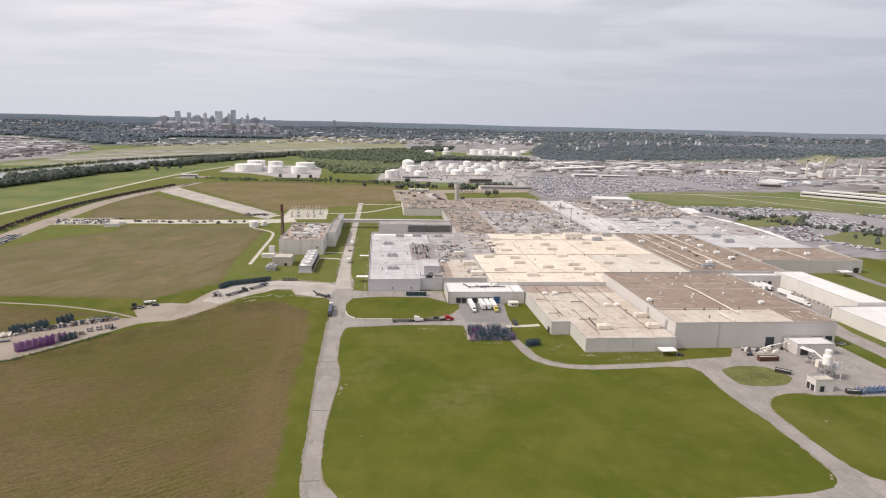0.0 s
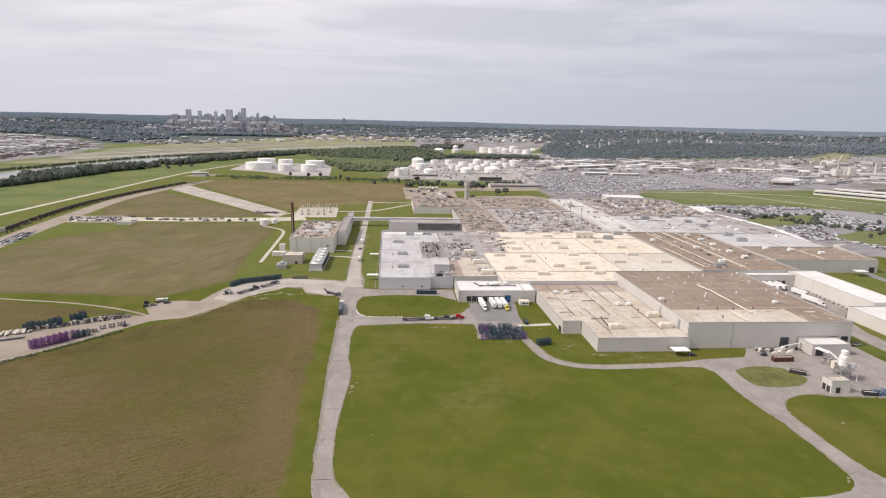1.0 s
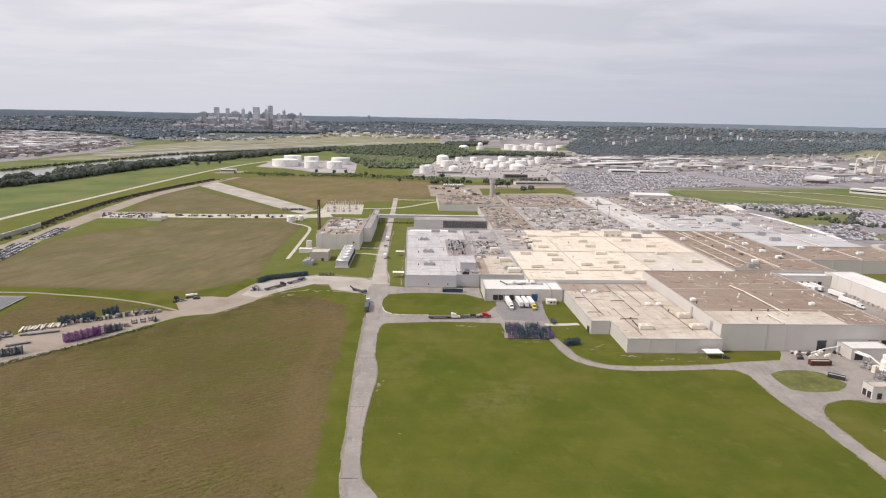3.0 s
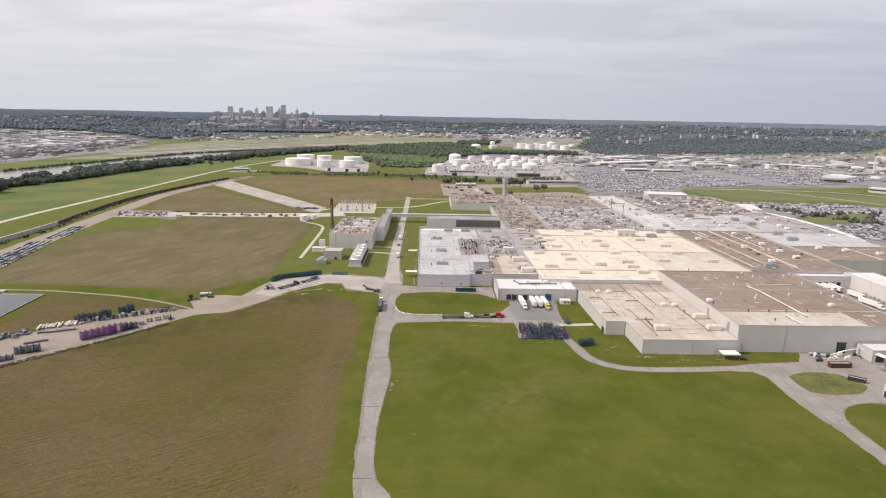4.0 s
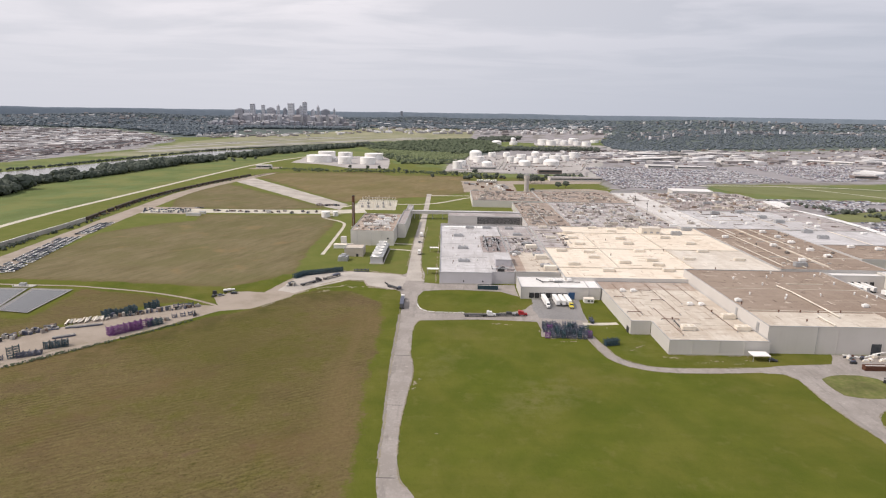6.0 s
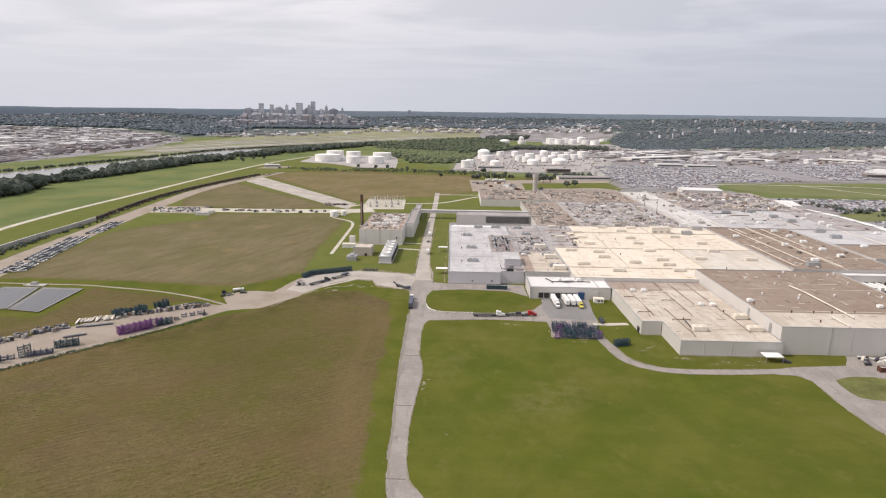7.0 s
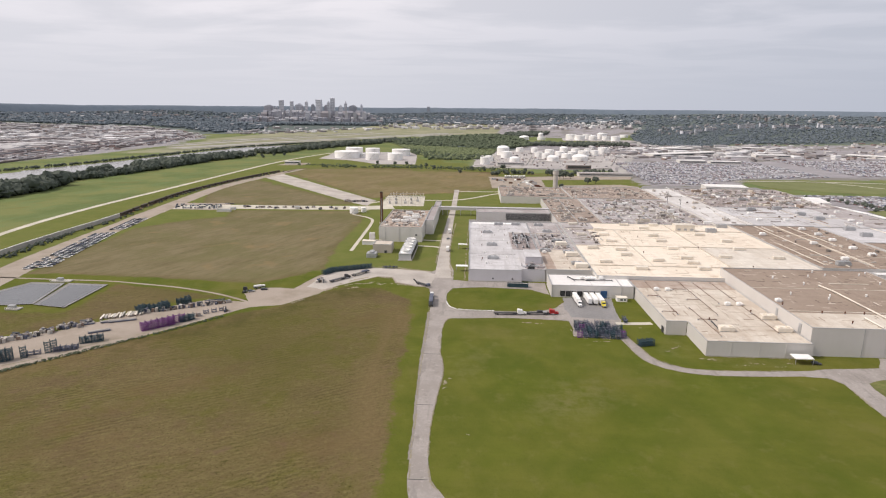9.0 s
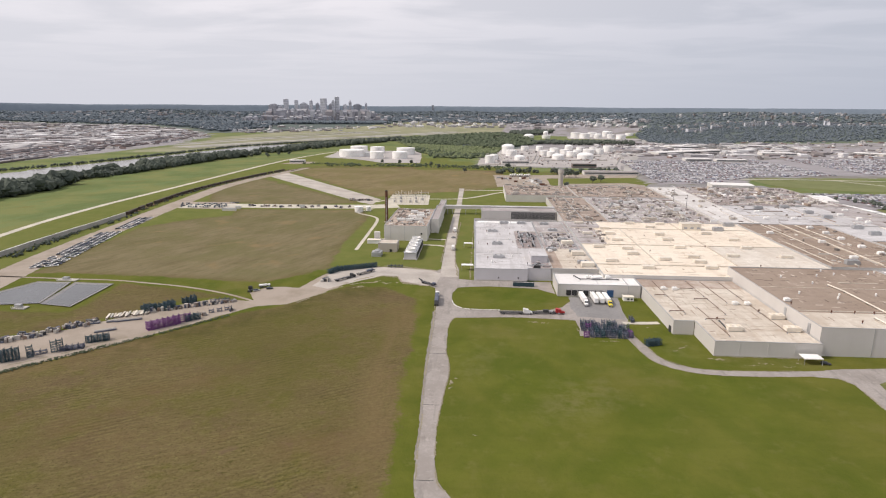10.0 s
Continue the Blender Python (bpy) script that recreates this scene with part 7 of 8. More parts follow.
# new cars parked in packed slanted rows along the levee road
first = {}
for k, paint in enumerate(("white", "steel", "dark", "slate")):
    first[paint] = parked_car(paint, "%s new car parked in a slanted row on gravel" % {"white": "white", "slate": "blue-grey", "steel": "silver", "dark": "black"}[paint], -352 + k * 3, 742, 100, wheels=False)
for x0, y0, x1, y1, deep in ((-364, 424, -390, 552, 4), (-387, 570, -396, 630, 3)):
    n = int(math.dist((x0, y0), (x1, y1)) / 4.6)
    for i in range(n):
        for k in range(deep):
            if rng.random() < 0.95:
                paint = rng.choice(("white", "white", "steel", "steel", "slate", "white", "white", "dark"))
                x, y = x0 + (x1 - x0) * i / n - 9.0 + k * 4.4, y0 + (y1 - y0) * i / n + k * 2.6
                copy_thing(first[paint], pose(x + rng.uniform(-0.2, 0.2), y + rng.uniform(-0.2, 0.2), 0.06, 0, 0, 32 + rng.uniform(-3, 3)))
for j in range(4):
    for i in range(20):
        if rng.random() < 0.35:
            continue
        paint = rng.choice(("white", "white", "steel", "dark", "slate", "white"))
        copy_thing(first[paint], pose(-398 + i * 2.9 - j * 4.0 + rng.uniform(-0.3, 0.3), 704 + j * 8.6 + i * 0.12, 0.08, 0, 0, 90 + 12 + rng.uniform(-3, 3)))
# settling pond: two basins behind broad grey banks
pond = thing("settling_pond", -318, 368, 0, "rectangular settling pond in two basins with grey banks", "pond", kind="structure")
BASINS = ([(-23.5, 20), (-2.5, 20.5), (7.5, -20.5), (-13.5, -25), (-33, -7)], [(4.5, 20.2), (28.5, 19.6), (31, -24.6), (13, -21.5)])
for ring in BASINS:
    outer = inset_ring(ring, -2.2)
    bank = Mesh()
    n = len(ring)
    bank.v = [(x, y, 0.55) for x, y in outer] + [(x, y, 0.12) for x, y in ring]
    bank.f = [(i, n + i, n + (i + 1) % n, (i + 1) % n) for i in range(n)]
    part("bank", bank, M["asphalt"], pond)
    part("water_sheet", Mesh().add([(x, y, 0.15) for x, y in ring], [tuple(range(n - 1, -1, -1))]), M["pond"], pond)
for x, y, l in ((-325, 396.0, 7), (-313.5, 337.0, 4)):
    pump = thing("pond_platform", x, y, 0.1, "pale railed pump platform at the pond edge", "platform", "pond platforms")
    part("slab", Mesh().box(-l, l, -2.5, 2.5, 0, 0.6), M["concrete"], pump)
    part("box", Mesh().box(-3, 1, -1.2, 1.2, 0.6, 2.4), M["steel"], pump)
    for i in range(8):
        part("rail_post", Mesh().box(-l + i * l / 3.5, -l + 0.15 + i * l / 3.55, -2.5, -2.35, 0.6, 1.7), M["white"], pump)
    part("rail", Mesh().box(-l, l, -2.5, -2.4, 1.6, 1.7), M["white"], pump)

# flood wall with a hedge and, farther on, a long rake of dark rail wagons
wall_line = [(-398, 340), (-414, 400), (-423, 450), (-426, 489), (-428, 542), (-428, 596), (-430, 640)]
fw = thing("flood_wall", -417, 448, 0, "long weathered concrete flood wall with a pale coping", "wall", kind="structure")
for a, b in zip(wall_line, wall_line[1:]):
    L = math.dist(a, b)
    k = int(L / 8)
    for j in range(k):
        p = [a[i] + (b[i] - a[i]) * j / k + (417, -448)[i] for i in (0, 1)]
        q = [a[i] + (b[i] - a[i]) * (j + 0.985) / k + (417, -448)[i] for i in (0, 1)]
        pn = part("panel", Mesh().add([], []).bar((*p, 2.1), (*q, 2.1), 0.5, 4.2), M["concrete"], fw)
        part("coping", Mesh().bar((*p, 4.3), (*q, 4.3), 0.9, 0.25), M["white"], pn)


def rail_wagon(label, paint):
    ob = thing("rail_wagon", 0, 0, 0.06, label, "wagon", "rail wagons")
    b = Mesh().add([(-7, -1.4, 1.1), (7, -1.4, 1.1), (7, 1.4, 1.1), (-7, 1.4, 1.1), (-7.3, -1.5, 3.7), (7.3, -1.5, 3.7), (7.3, 1.5, 3.7), (-7.3, 1.5, 3.7)],
                   [(3, 2, 1, 0), (4, 5, 6, 7), (0, 1, 5, 4), (1, 2, 6, 5), (2, 3, 7, 6), (3, 0, 4, 7)])
    part("body", b, M[paint], ob)
    for x in (-6.5, -3.2, 0, 3.2, 6.5):
        part("rib", Mesh().box(x - 0.12, x + 0.12, -1.62, 1.62, 1.1, 3.6), M[paint], ob)
    for x in (-5, 5):
        part("bogie", Mesh().box(x - 1.3, x + 1.3, -1, 1, 0.25, 1.1), M["dark"], ob)
    return ob


wag = curve([(-433, 652), (-443, 730), (-449, 814), (-446, 890), (-436, 978), (-424, 1058), (-408, 1130)], 16.0)
strip("rail_track", [(-432, 640), (-443, 730), (-449, 814), (-446, 890), (-436, 978), (-424, 1058), (-405, 1140), (-370, 1218)], 3.4, 0.05, M["rust"], "rusty railway track on the levee side", "railway", 0.2)
w1 = rail_wagon("dark brown open rail wagon on the siding", "wagon")
spread(w1, [(a[0], a[1], 0.06, math.degrees(math.atan2(b[1] - a[1], b[0] - a[0]))) for a, b in zip(wag, wag[1:])])

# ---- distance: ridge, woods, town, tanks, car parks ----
# backdrop ridge closing the view; its colour carries the haze
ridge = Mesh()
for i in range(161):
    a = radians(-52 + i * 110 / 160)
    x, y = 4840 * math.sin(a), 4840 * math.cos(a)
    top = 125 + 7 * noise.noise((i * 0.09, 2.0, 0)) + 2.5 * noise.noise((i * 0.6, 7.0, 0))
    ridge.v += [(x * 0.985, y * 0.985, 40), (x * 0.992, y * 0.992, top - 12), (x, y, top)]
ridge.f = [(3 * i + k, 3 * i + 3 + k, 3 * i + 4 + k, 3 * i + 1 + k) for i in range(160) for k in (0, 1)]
solo("backdrop", ridge, M["ridge"], "wooded ridge along the horizon, tinted blue for haze", "hills", "structure", smooth=True)


def ico(level):
    bm = bmesh.new()
    bmesh.ops.create_icosphere(bm, subdivisions=level, radius=1)
    v = np.array([p.co[:] for p in bm.verts])
    f = np.array([[p.index for p in q.verts] for q in bm.faces])
    bm.free()
    return v, f


ICO = {1: ico(1), 2: ico(2)}


def clumps(places, level, seed):
    """Uneven leaf clumps; places: x, y, z, radius across, radius up."""
    g = np.random.default_rng(seed)
    v, f = ICO[level]
    p = np.array(places)
    n, k = len(p), len(v)
    s = 1 + g.uniform(-0.28, 0.28, (n, k, 1))
    q = v[None] * s * p[:, None, [3, 3, 4]] * (1 + g.uniform(-0.2, 0.2, (n, 1, 3))) + p[:, None, :3]
    faces = (f[None] + (np.arange(n) * k)[:, None, None]).reshape(-1, 3)
    m = Mesh()
    m.v, m.f = q.reshape(-1, 3).tolist(), faces.tolist()
    return m


def scatter(ring, n, seed):
    g = np.random.default_rng(seed)
    r = np.array(ring)
    lo, hi = r.min(0), r.max(0)
    out = np.zeros((0, 2))
    while len(out) < n:
        p = g.uniform(lo, hi, (n * 2, 2))
        out = np.concatenate([out, p[inside(p[:, 0], p[:, 1], ring) > 0]])
    return out[:n], g


def wood(name, ring, n, size, level, material, label, seed, tops=3, gap=0.0, hole=None, broad=1.0):
    """A wood: for each tree a few clumps at uneven heights."""
    pts, g = scatter(ring, n, seed)
    if hole:
        pts = pts[inside(pts[:, 0], pts[:, 1], hole) < 0]
    places = []
    for x, y in pts:
        if gap and noise.noise((x / 60, y / 60, seed)) < gap - 0.5:
            continue
        z = land_height(x, y)
        h = size * g.uniform(0.65, 1.25)
        w = h * g.uniform(0.36, 0.52) * broad
        for k in range(tops):
            a = g.uniform(0, 6.3)
            o = 0 if k == 0 else w * 0.55
            places.append((x + o * math.cos(a), y + o * math.sin(a), z + h * (0.62 if k == 0 else g.uniform(0.3, 0.6)), w * g.uniform(0.6, 0.9), h * 0.34 / broad ** 0.5))
    return solo(name, clumps(places, level, seed), material, label, "trees", "stuff", smooth=level == 1)


BELT = [(-740, 560), (-668, 745), (-655, 815), (-688, 960), (-668, 1020), (-657, 1110), (-650, 1216), (-632, 1327), (-600, 1440), (-540, 1640), (-500, 1760), (-400, 2010), (-310, 2200), (-350, 2240), (-450, 2080), (-560, 1790), (-610, 1620), (-650, 1450), (-690, 1300), (-712, 1140), (-742, 960), (-720, 870), (-740, 745), (-800, 560)]
wood("river_woods", BELT, 900, 13.5, 2, M["leaf_dark"], "dense dark trees along the river bank", 61, 4, 0.34)
wood("river_woods", [(-668, 745), (-655, 815), (-688, 960), (-668, 1020), (-657, 1110), (-632, 1327), (-612, 1400), (-626, 1400), (-650, 1325), (-676, 1110), (-690, 1020), (-710, 960), (-680, 815), (-692, 740), (-762, 560), (-740, 560)], 260, 11, 2, M["leaf_dark"], "dark leafy edge of the river woods", 62, 4)
wood("river_woods", [(-690, 600), (-668, 745), (-655, 815), (-672, 900), (-700, 900), (-690, 815), (-705, 745), (-730, 600)], 150, 20, 2, M["leaf_dark"], "tall stand of dark trees on the river bank", 60, 4)
wood("river_woods", [(-662, 1130), (-650, 1216), (-632, 1327), (-610, 1410), (-640, 1410), (-668, 1327), (-690, 1216), (-696, 1130)], 150, 16, 2, M["leaf_dark"], "tall stand of dark trees on the river bank", 59, 4)
wood("far_bank_woods", [(-945, 960), (-890, 1110), (-852, 1250), (-820, 1440), (-798, 1560), (-752, 1800), (-650, 1965), (-430, 2285), (-440, 2300), (-664, 1975), (-766, 1800), (-812, 1560), (-834, 1440), (-866, 1250), (-904, 1110), (-960, 960)], 900, 5.5, 1, M["leaf_dark"], "low dark trees on the far river bank", 63, 2)
wood("bottom_woods", [(-370, 2240), (-295, 1990), (-120, 1900), (40, 1830), (160, 2055), (150, 2190), (160, 2600), (60, 2900), (-200, 2600)], 2400, 9.5, 1, M["leaf"], "green bottomland woods beside the river", 64, 3, 0.2, None, 1.4)
wood("bottom_scrub", [(-330, 2100), (-296, 1995), (-220, 1720), (-142, 1458), (-60, 1470), (-14, 1490), (6, 1640), (30, 1850), (-110, 1930)], 4200, 4.2, 1, M["leaf_light"], "light green willow scrub beside the river", 65, 4, 0.14, None, 1.7)
wood("bottom_scrub", [(-260, 1800), (-150, 1450), (-60, 1440), (0, 1480), (10, 1600), (-60, 1560)], 170, 7.5, 2, M["leaf"], "taller green trees standing in the willow scrub", 66, 4, 0.2)
# far hill and city woods, blue-grey with haze painted into the leaves
wood("hill_woods", [(575, 2290), (640, 2110), (1400, 2060), (2600, 1920), (2700, 2700), (1500, 2950), (720, 2950), (620, 2650)], 14000, 6.6, 1, M["leaf_hazed"], "dense woods on the hillside", 66, 2, 0.08, PALE[0], 1.4)
wood("hill_woods", [(760, 2950), (1500, 2950), (2700, 2700), (3600, 2100), (3900, 2700), (2800, 3800), (1000, 4500), (700, 3600)], 4200, 12, 1, M["leaf_hazed"], "far wooded hills", 67, 1, 0.12, None, 2.1)
wood("city_woods", [(-2600, 3300), (-1900, 3350), (-1150, 3520), (-500, 3620), (500, 3650), (700, 3600), (800, 3900), (-200, 4000), (-3000, 3600)], 4200, 12, 1, M["leaf_hazed"], "far woods round the city", 68, 2, 0.12, None, 2.1)
wood("city_woods", [(-1750, 3270), (-1150, 3420), (-620, 3560), (-560, 3470), (-1150, 3330), (-1700, 3180)], 1500, 15, 1, M["leaf_hazed"], "trees at the foot of the city", 69, 2)
wood("ridge_woods", [(-2750, 2500), (-2520, 2890), (-2150, 2940), (-1750, 3060), (-1500, 2970), (-1250, 2760), (-1150, 3050), (-1150, 3450), (-1750, 3330), (-2600, 3350), (-3400, 3000), (-3200, 2400)], 5200, 11, 1, M["leaf_hazed"], "dark woods on the rising ground beyond the yards", 84, 2, 0.12, None, 2.1)
wood("ridge_woods", [(-3300, 3050), (-2400, 3300), (-1500, 3560), (-700, 3700), (300, 3750), (900, 3650), (1100, 4300), (300, 4700), (-900, 4700), (-2400, 4150), (-3700, 3200)], 8000, 13, 1, M["leaf_hazed"], "dark woods on the slopes behind the city", 83, 1, 0.08, None, 2.1)
wood("point_woods", [(140, 2620), (230, 2750), (330, 3060), (250, 3150), (120, 3000), (90, 2800)], 420, 14, 1, M["leaf_dark"], "wooded point in the river bend", 70, 2)
wood("tank_woods", [(150, 2050), (330, 2030), (480, 2060), (500, 2160), (330, 2180), (140, 2140)], 420, 12, 1, M["leaf_dark"], "trees between the tank farms", 71, 2)
wood("scrub", [(-400, 1215), (-180, 1228), (20, 1180), (60, 1200), (20, 1240), (-170, 1290), (-420, 1275)], 520, 4.0, 1, M["leaf"], "low scrub behind the meadow", 72, 2, 0.25)
wood("scrub", [(-420, 455), (-423, 520), (-424, 590), (-425, 640), (-420, 640), (-417, 520), (-410, 452)], 70, 2.8, 2, M["leaf_dark"], "bushes along the flood wall", 73, 3)
wood("scrub", [(-428, 650), (-440, 730), (-445, 814), (-442, 890), (-432, 978), (-404, 1130), (-400, 1130), (-428, 978), (-438, 890), (-440, 814), (-435, 730), (-423, 650)], 80, 2.4, 1, M["leaf_dark"], "bushes along the rail wagons", 74, 2)
wood("weeds", [(-420, 172), (-330, 202), (-257, 252), (-242, 269), (-226, 287), (-205, 309), (-183, 336), (-181.5, 334), (-203.5, 306.5), (-224, 284), (-240, 266), (-254.5, 249.5), (-330, 199), (-420, 168)], 1500, 0.8, 1, M["leaf"], "rank green weeds along the gravel yard", 79, 2)
wood("lot_trees", [(420, 880), (432, 905), (470, 850), (520, 740), (600, 640), (590, 630), (505, 730), (455, 835)], 60, 5.5, 2, M["leaf_dark"], "dark trees along the car park edge", 75, 3)
wood("lot_trees", [(470, 640), (640, 760), (760, 640), (600, 480)], 60, 6, 2, M["leaf_dark"], "small trees in the car park", 76, 3)


def tree(h, w, label, seed, places):
    """A single tree: tapered trunk, limbs, crown of leaf clumps."""
    g = random.Random(seed)
    ob = thing("tree", 0, 0, 0, label, "tree", "single trees")
    part("trunk", Mesh().lathe(0, 0, [(h * 0.035, 0), (h * 0.022, h * 0.3), (h * 0.012, h * 0.7)], 8), M["bark"], ob)
    limbs, leaf = Mesh(), []
    for i in range(26):
        a, r, z = g.uniform(0, 6.3), w * g.uniform(0.1, 0.95), h * g.uniform(0.32, 0.95)
        r *= math.sqrt(max(0.1, 1 - ((z / h - 0.58) / 0.45) ** 2))
        p = (r * math.cos(a), r * math.sin(a), z)
        leaf.append((*p, w * g.uniform(0.26, 0.42), h * g.uniform(0.08, 0.14)))
        if i % 4 == 0:
            limbs.bar((0, 0, h * 0.3), (p[0] * 0.8, p[1] * 0.8, p[2]), h * 0.012)
    part("limb", limbs, M["bark"], ob)
    part("crown", clumps(leaf, 2, seed), M["leaf_dark"], ob)
    spread(ob, [(x, y, land_height(x, y), g.uniform(0, 360)) for x, y in places])


wood("yard_trees", [(-15, 1150), (120, 1165), (240, 1195), (236, 1175), (120, 1145), (-12, 1130)], 34, 9, 2, M["leaf_dark"], "row of dark trees behind the gravel yard", 77, 4)
tree(13, 5.5, "broad dark green tree beside the works", 81, [(19, 1218), (35, 1116), (98, 1124), (113, 1080), (134, 1083), (165, 1018), (149, 1003), (106, 1120), (122, 1086)])
tree(9, 3.8, "small round dark green tree", 82, [(-66, 1141), (-45, 1209), (97, 937), (-20, 1200), (-120, 1212), (60, 1180), (-210, 1290), (-186, 1296), (-250, 1300), (-140, 1260), (-560, 1450), (-540, 1480), (-520, 1500), (-545, 1420)])

# tanks
TANKS_BIG = ((-355, 1480, 62, 16, 1), (-366, 1622, 46, 16, 1), (-284, 1433, 33, 16, 0), (-312, 1600, 38, 16, 0), (-229, 1432, 36, 16, 0), (-232, 1570, 48, 16, 1), (-320, 1492, 17, 9, 0))
TANKS_FARM = ((-16, 1350, 22, 16, 0), (36, 1629, 33, 20, 6), (41, 1546, 28, 15, 1), (52, 1384, 23, 12, 4), (130, 1738, 20, 13, 2), (126, 1574, 21, 13, 0), (163, 1660, 25, 14, 0), (139, 1529, 20, 14, 0), (149, 1468, 29, 9, 5), (185, 1611, 24, 13, 0))
TANKS_FARM_EAST = ((215, 1755, 23, 14, 4), (192, 1540, 25, 13, 0), (244, 1730, 23, 13, 0), (221, 1636, 22, 11, 0), (219, 1495, 39, 9, 6), (253, 1646, 30, 13, 0), (282, 1647, 22, 14, 0), (325, 1747, 29, 16, 0), (283, 1751, 20, 12, 0), (90, 1760, 22, 12, 0), (-5, 1440, 20, 12, 0))
TANKS_FAR = ((353, 2532, 42, 21, 0), (385, 2506, 42, 19, 0), (438, 2633, 39, 19, 0), (442, 2522, 34, 16, 3), (502, 2665, 31, 20, 5), (496, 2533, 30, 16, 0), (520, 2460, 37, 17, 0), (607, 2690, 36, 15, 0), (540, 2792, 33, 17, 0), (155, 2456, 40, 12, 6), (225, 2469, 33, 12, 0), (256, 2785, 23, 12, 6))
for group, tanks in (("riverside tanks", TANKS_BIG), ("tank farm", TANKS_FARM), ("tank farm", TANKS_FARM_EAST), ("far tank farm", TANKS_FAR)):
    for x, y, d, h, dome in tanks:
        storage_tank(x, y, d, h, dome, "%s white oil storage tank%s" % ("broad low" if d > 30 else "round", " with a domed roof" if dome > 1 else ""), group, 4 if d > 30 else 3)
sheet("tank_pad", [(-416, 1440), (-423, 1660), (-201, 1690), (-170, 1323), (-251, 1313), (-330, 1400)], 0.3, M["pad"], "bare grey gravel pad round the tanks", "pavement", 3, False, 20.0)
sheet("tank_pad_east", [(-45, 1285), (-25, 1700), (90, 1830), (350, 1810), (400, 1690), (290, 1330), (180, 1265)], 0.3, M["pad"], "bare grey ground of the tank farm", "pavement", 3, False, 20.0)
sheet("tank_pad_north", [(310, 2440), (330, 2640), (520, 2860), (680, 2720), (600, 2420)], 0.3, M["pad"], "bare grey ground of the far tank farm", "pavement", 3, False, 20.0)
for k, (x0, y0, x1, y1) in enumerate(((20, 1340, 10, 1600), (75, 1340, 110, 1600), (85, 1335, 118, 1580), (-40, 1300, 40, 1290), (110, 1420, 260, 1440), (120, 1500, 270, 1560), (260, 1340, 330, 1600))):
    dike = thing("dike_wall", x0, y0, 0.3, "low pale concrete dike wall round the tanks", "wall", "dike walls")
    part("wall", Mesh().bar((0, 0, 0.9), (x1 - x0, y1 - y0, 0.9), 1.2, 1.8), M["concrete"], dike)
    part("footing", Mesh().bar((0, 0, 0.15), (x1 - x0, y1 - y0, 0.15), 2.2, 0.3), M["concrete"], dike)


def block(name, x, y, w, d, h, walls, roof, label, category="building", turn=0.0, storeys=0, z=None, crown=0):
    """A distant building with its own walls, roof and storeys of windows."""
    z = land_height(x, y) - 1 if z is None else z
    ob = thing(name, x, y, z, label, category, turn=turn)
    part("wall", Mesh().box(-w / 2, w / 2, -d / 2, d / 2, 0, h), walls, ob)
    part("roof", Mesh().box(-w / 2 - 0.3, w / 2 + 0.3, -d / 2 - 0.3, d / 2 + 0.3, h, h + max(0.5, h * 0.012)), roof, ob)
    for k in range(storeys):
        zz = h * (k + 0.45) / storeys
        part("window_band", Mesh().box(-w / 2 + 1, w / 2 - 1, -d / 2 - 0.25, -d / 2, zz, zz + h / storeys * 0.3), M["tower_window"] if h > 30 else M["glass"], ob)
    if h > 70 and not crown:
        part("setback", Mesh().box(-w * 0.36, w * 0.36, -d * 0.36, d * 0.36, h + 0.4, h * 1.06), walls, ob)
        part("plant_room", Mesh().box(-w * 0.15, w * 0.22, -d * 0.2, d * 0.2, h * 1.06, h * 1.06 + 4), roof, ob)
    if crown:
        part("crown", Mesh().lathe(0, 0, [(w * 0.42, h), (w * 0.36, h + crown * 0.4), (w * 0.18, h + crown * 0.75), (w * 0.02, h + crown)], 8), walls, ob)
    return ob


TOWERS = ((-1290, 51, 124, 1, 0), (-1246, 30, 116, 2, 0), (-1212, 27, 158, 2, 6), (-1175, 20, 153, 2, 5), (-1131, 44, 133, 2, 0), (-1098, 22, 122, 1, 0), (-1072, 17, 149, 2, 12), (-1046, 20, 132, 0, 0),
          (-1005, 37, 148, 0, 0), (-977, 34, 163, 2, 4), (-948, 24, 128, 1, 0), (-924, 17, 146, 2, 0), (-905, 27, 172, 2, 8), (-872, 26, 124, 1, 0), (-850, 20, 120, 2, 0), (-828, 18, 142, 2, 18), (-785, 54, 126, 0, 0), (-744, 14, 133, 2, 0))
LOW_TOWERS = ((-1318, 30, 86, 2, 0), (-1268, 26, 92, 1, 0), (-1232, 24, 84, 0, 0), (-1192, 30, 96, 1, 0), (-1152, 22, 100, 2, 0), (-1112, 28, 88, 0, 0), (-1060, 24, 98, 1, 0), (-1028, 26, 90, 2, 0), (-962, 24, 98, 1, 0), (-940, 30, 92, 0, 0),
              (-890, 26, 100, 1, 0), (-860, 24, 88, 2, 0), (-812, 30, 94, 1, 0), (-765, 26, 90, 0, 0), (-712, 24, 84, 2, 0), (-668, 22, 80, 1, 0))
walls3 = (M["tower_glass"], M["tower_brick"], M["tower_stone"])
rng = random.Random(51)
for group in (TOWERS, LOW_TOWERS):
    for x, w, top, kind, crown in group:
        y = 3650 + rng.uniform(-60, 60) + (-90 if top < 113 else 0)
        z = land_height(x, y) - 2
        w *= 0.95
        ob = block("office_tower", x, y, w, w * 0.8, top - z, walls3[kind], M["tower_stone"],
                   ("dark glass", "brown brick", "pale stone")[kind] + " office tower of the distant city", "tower", rng.uniform(-12, 12), max(4, int((top - z) / 9)), z, crown)
        tagged(ob, group="city towers")
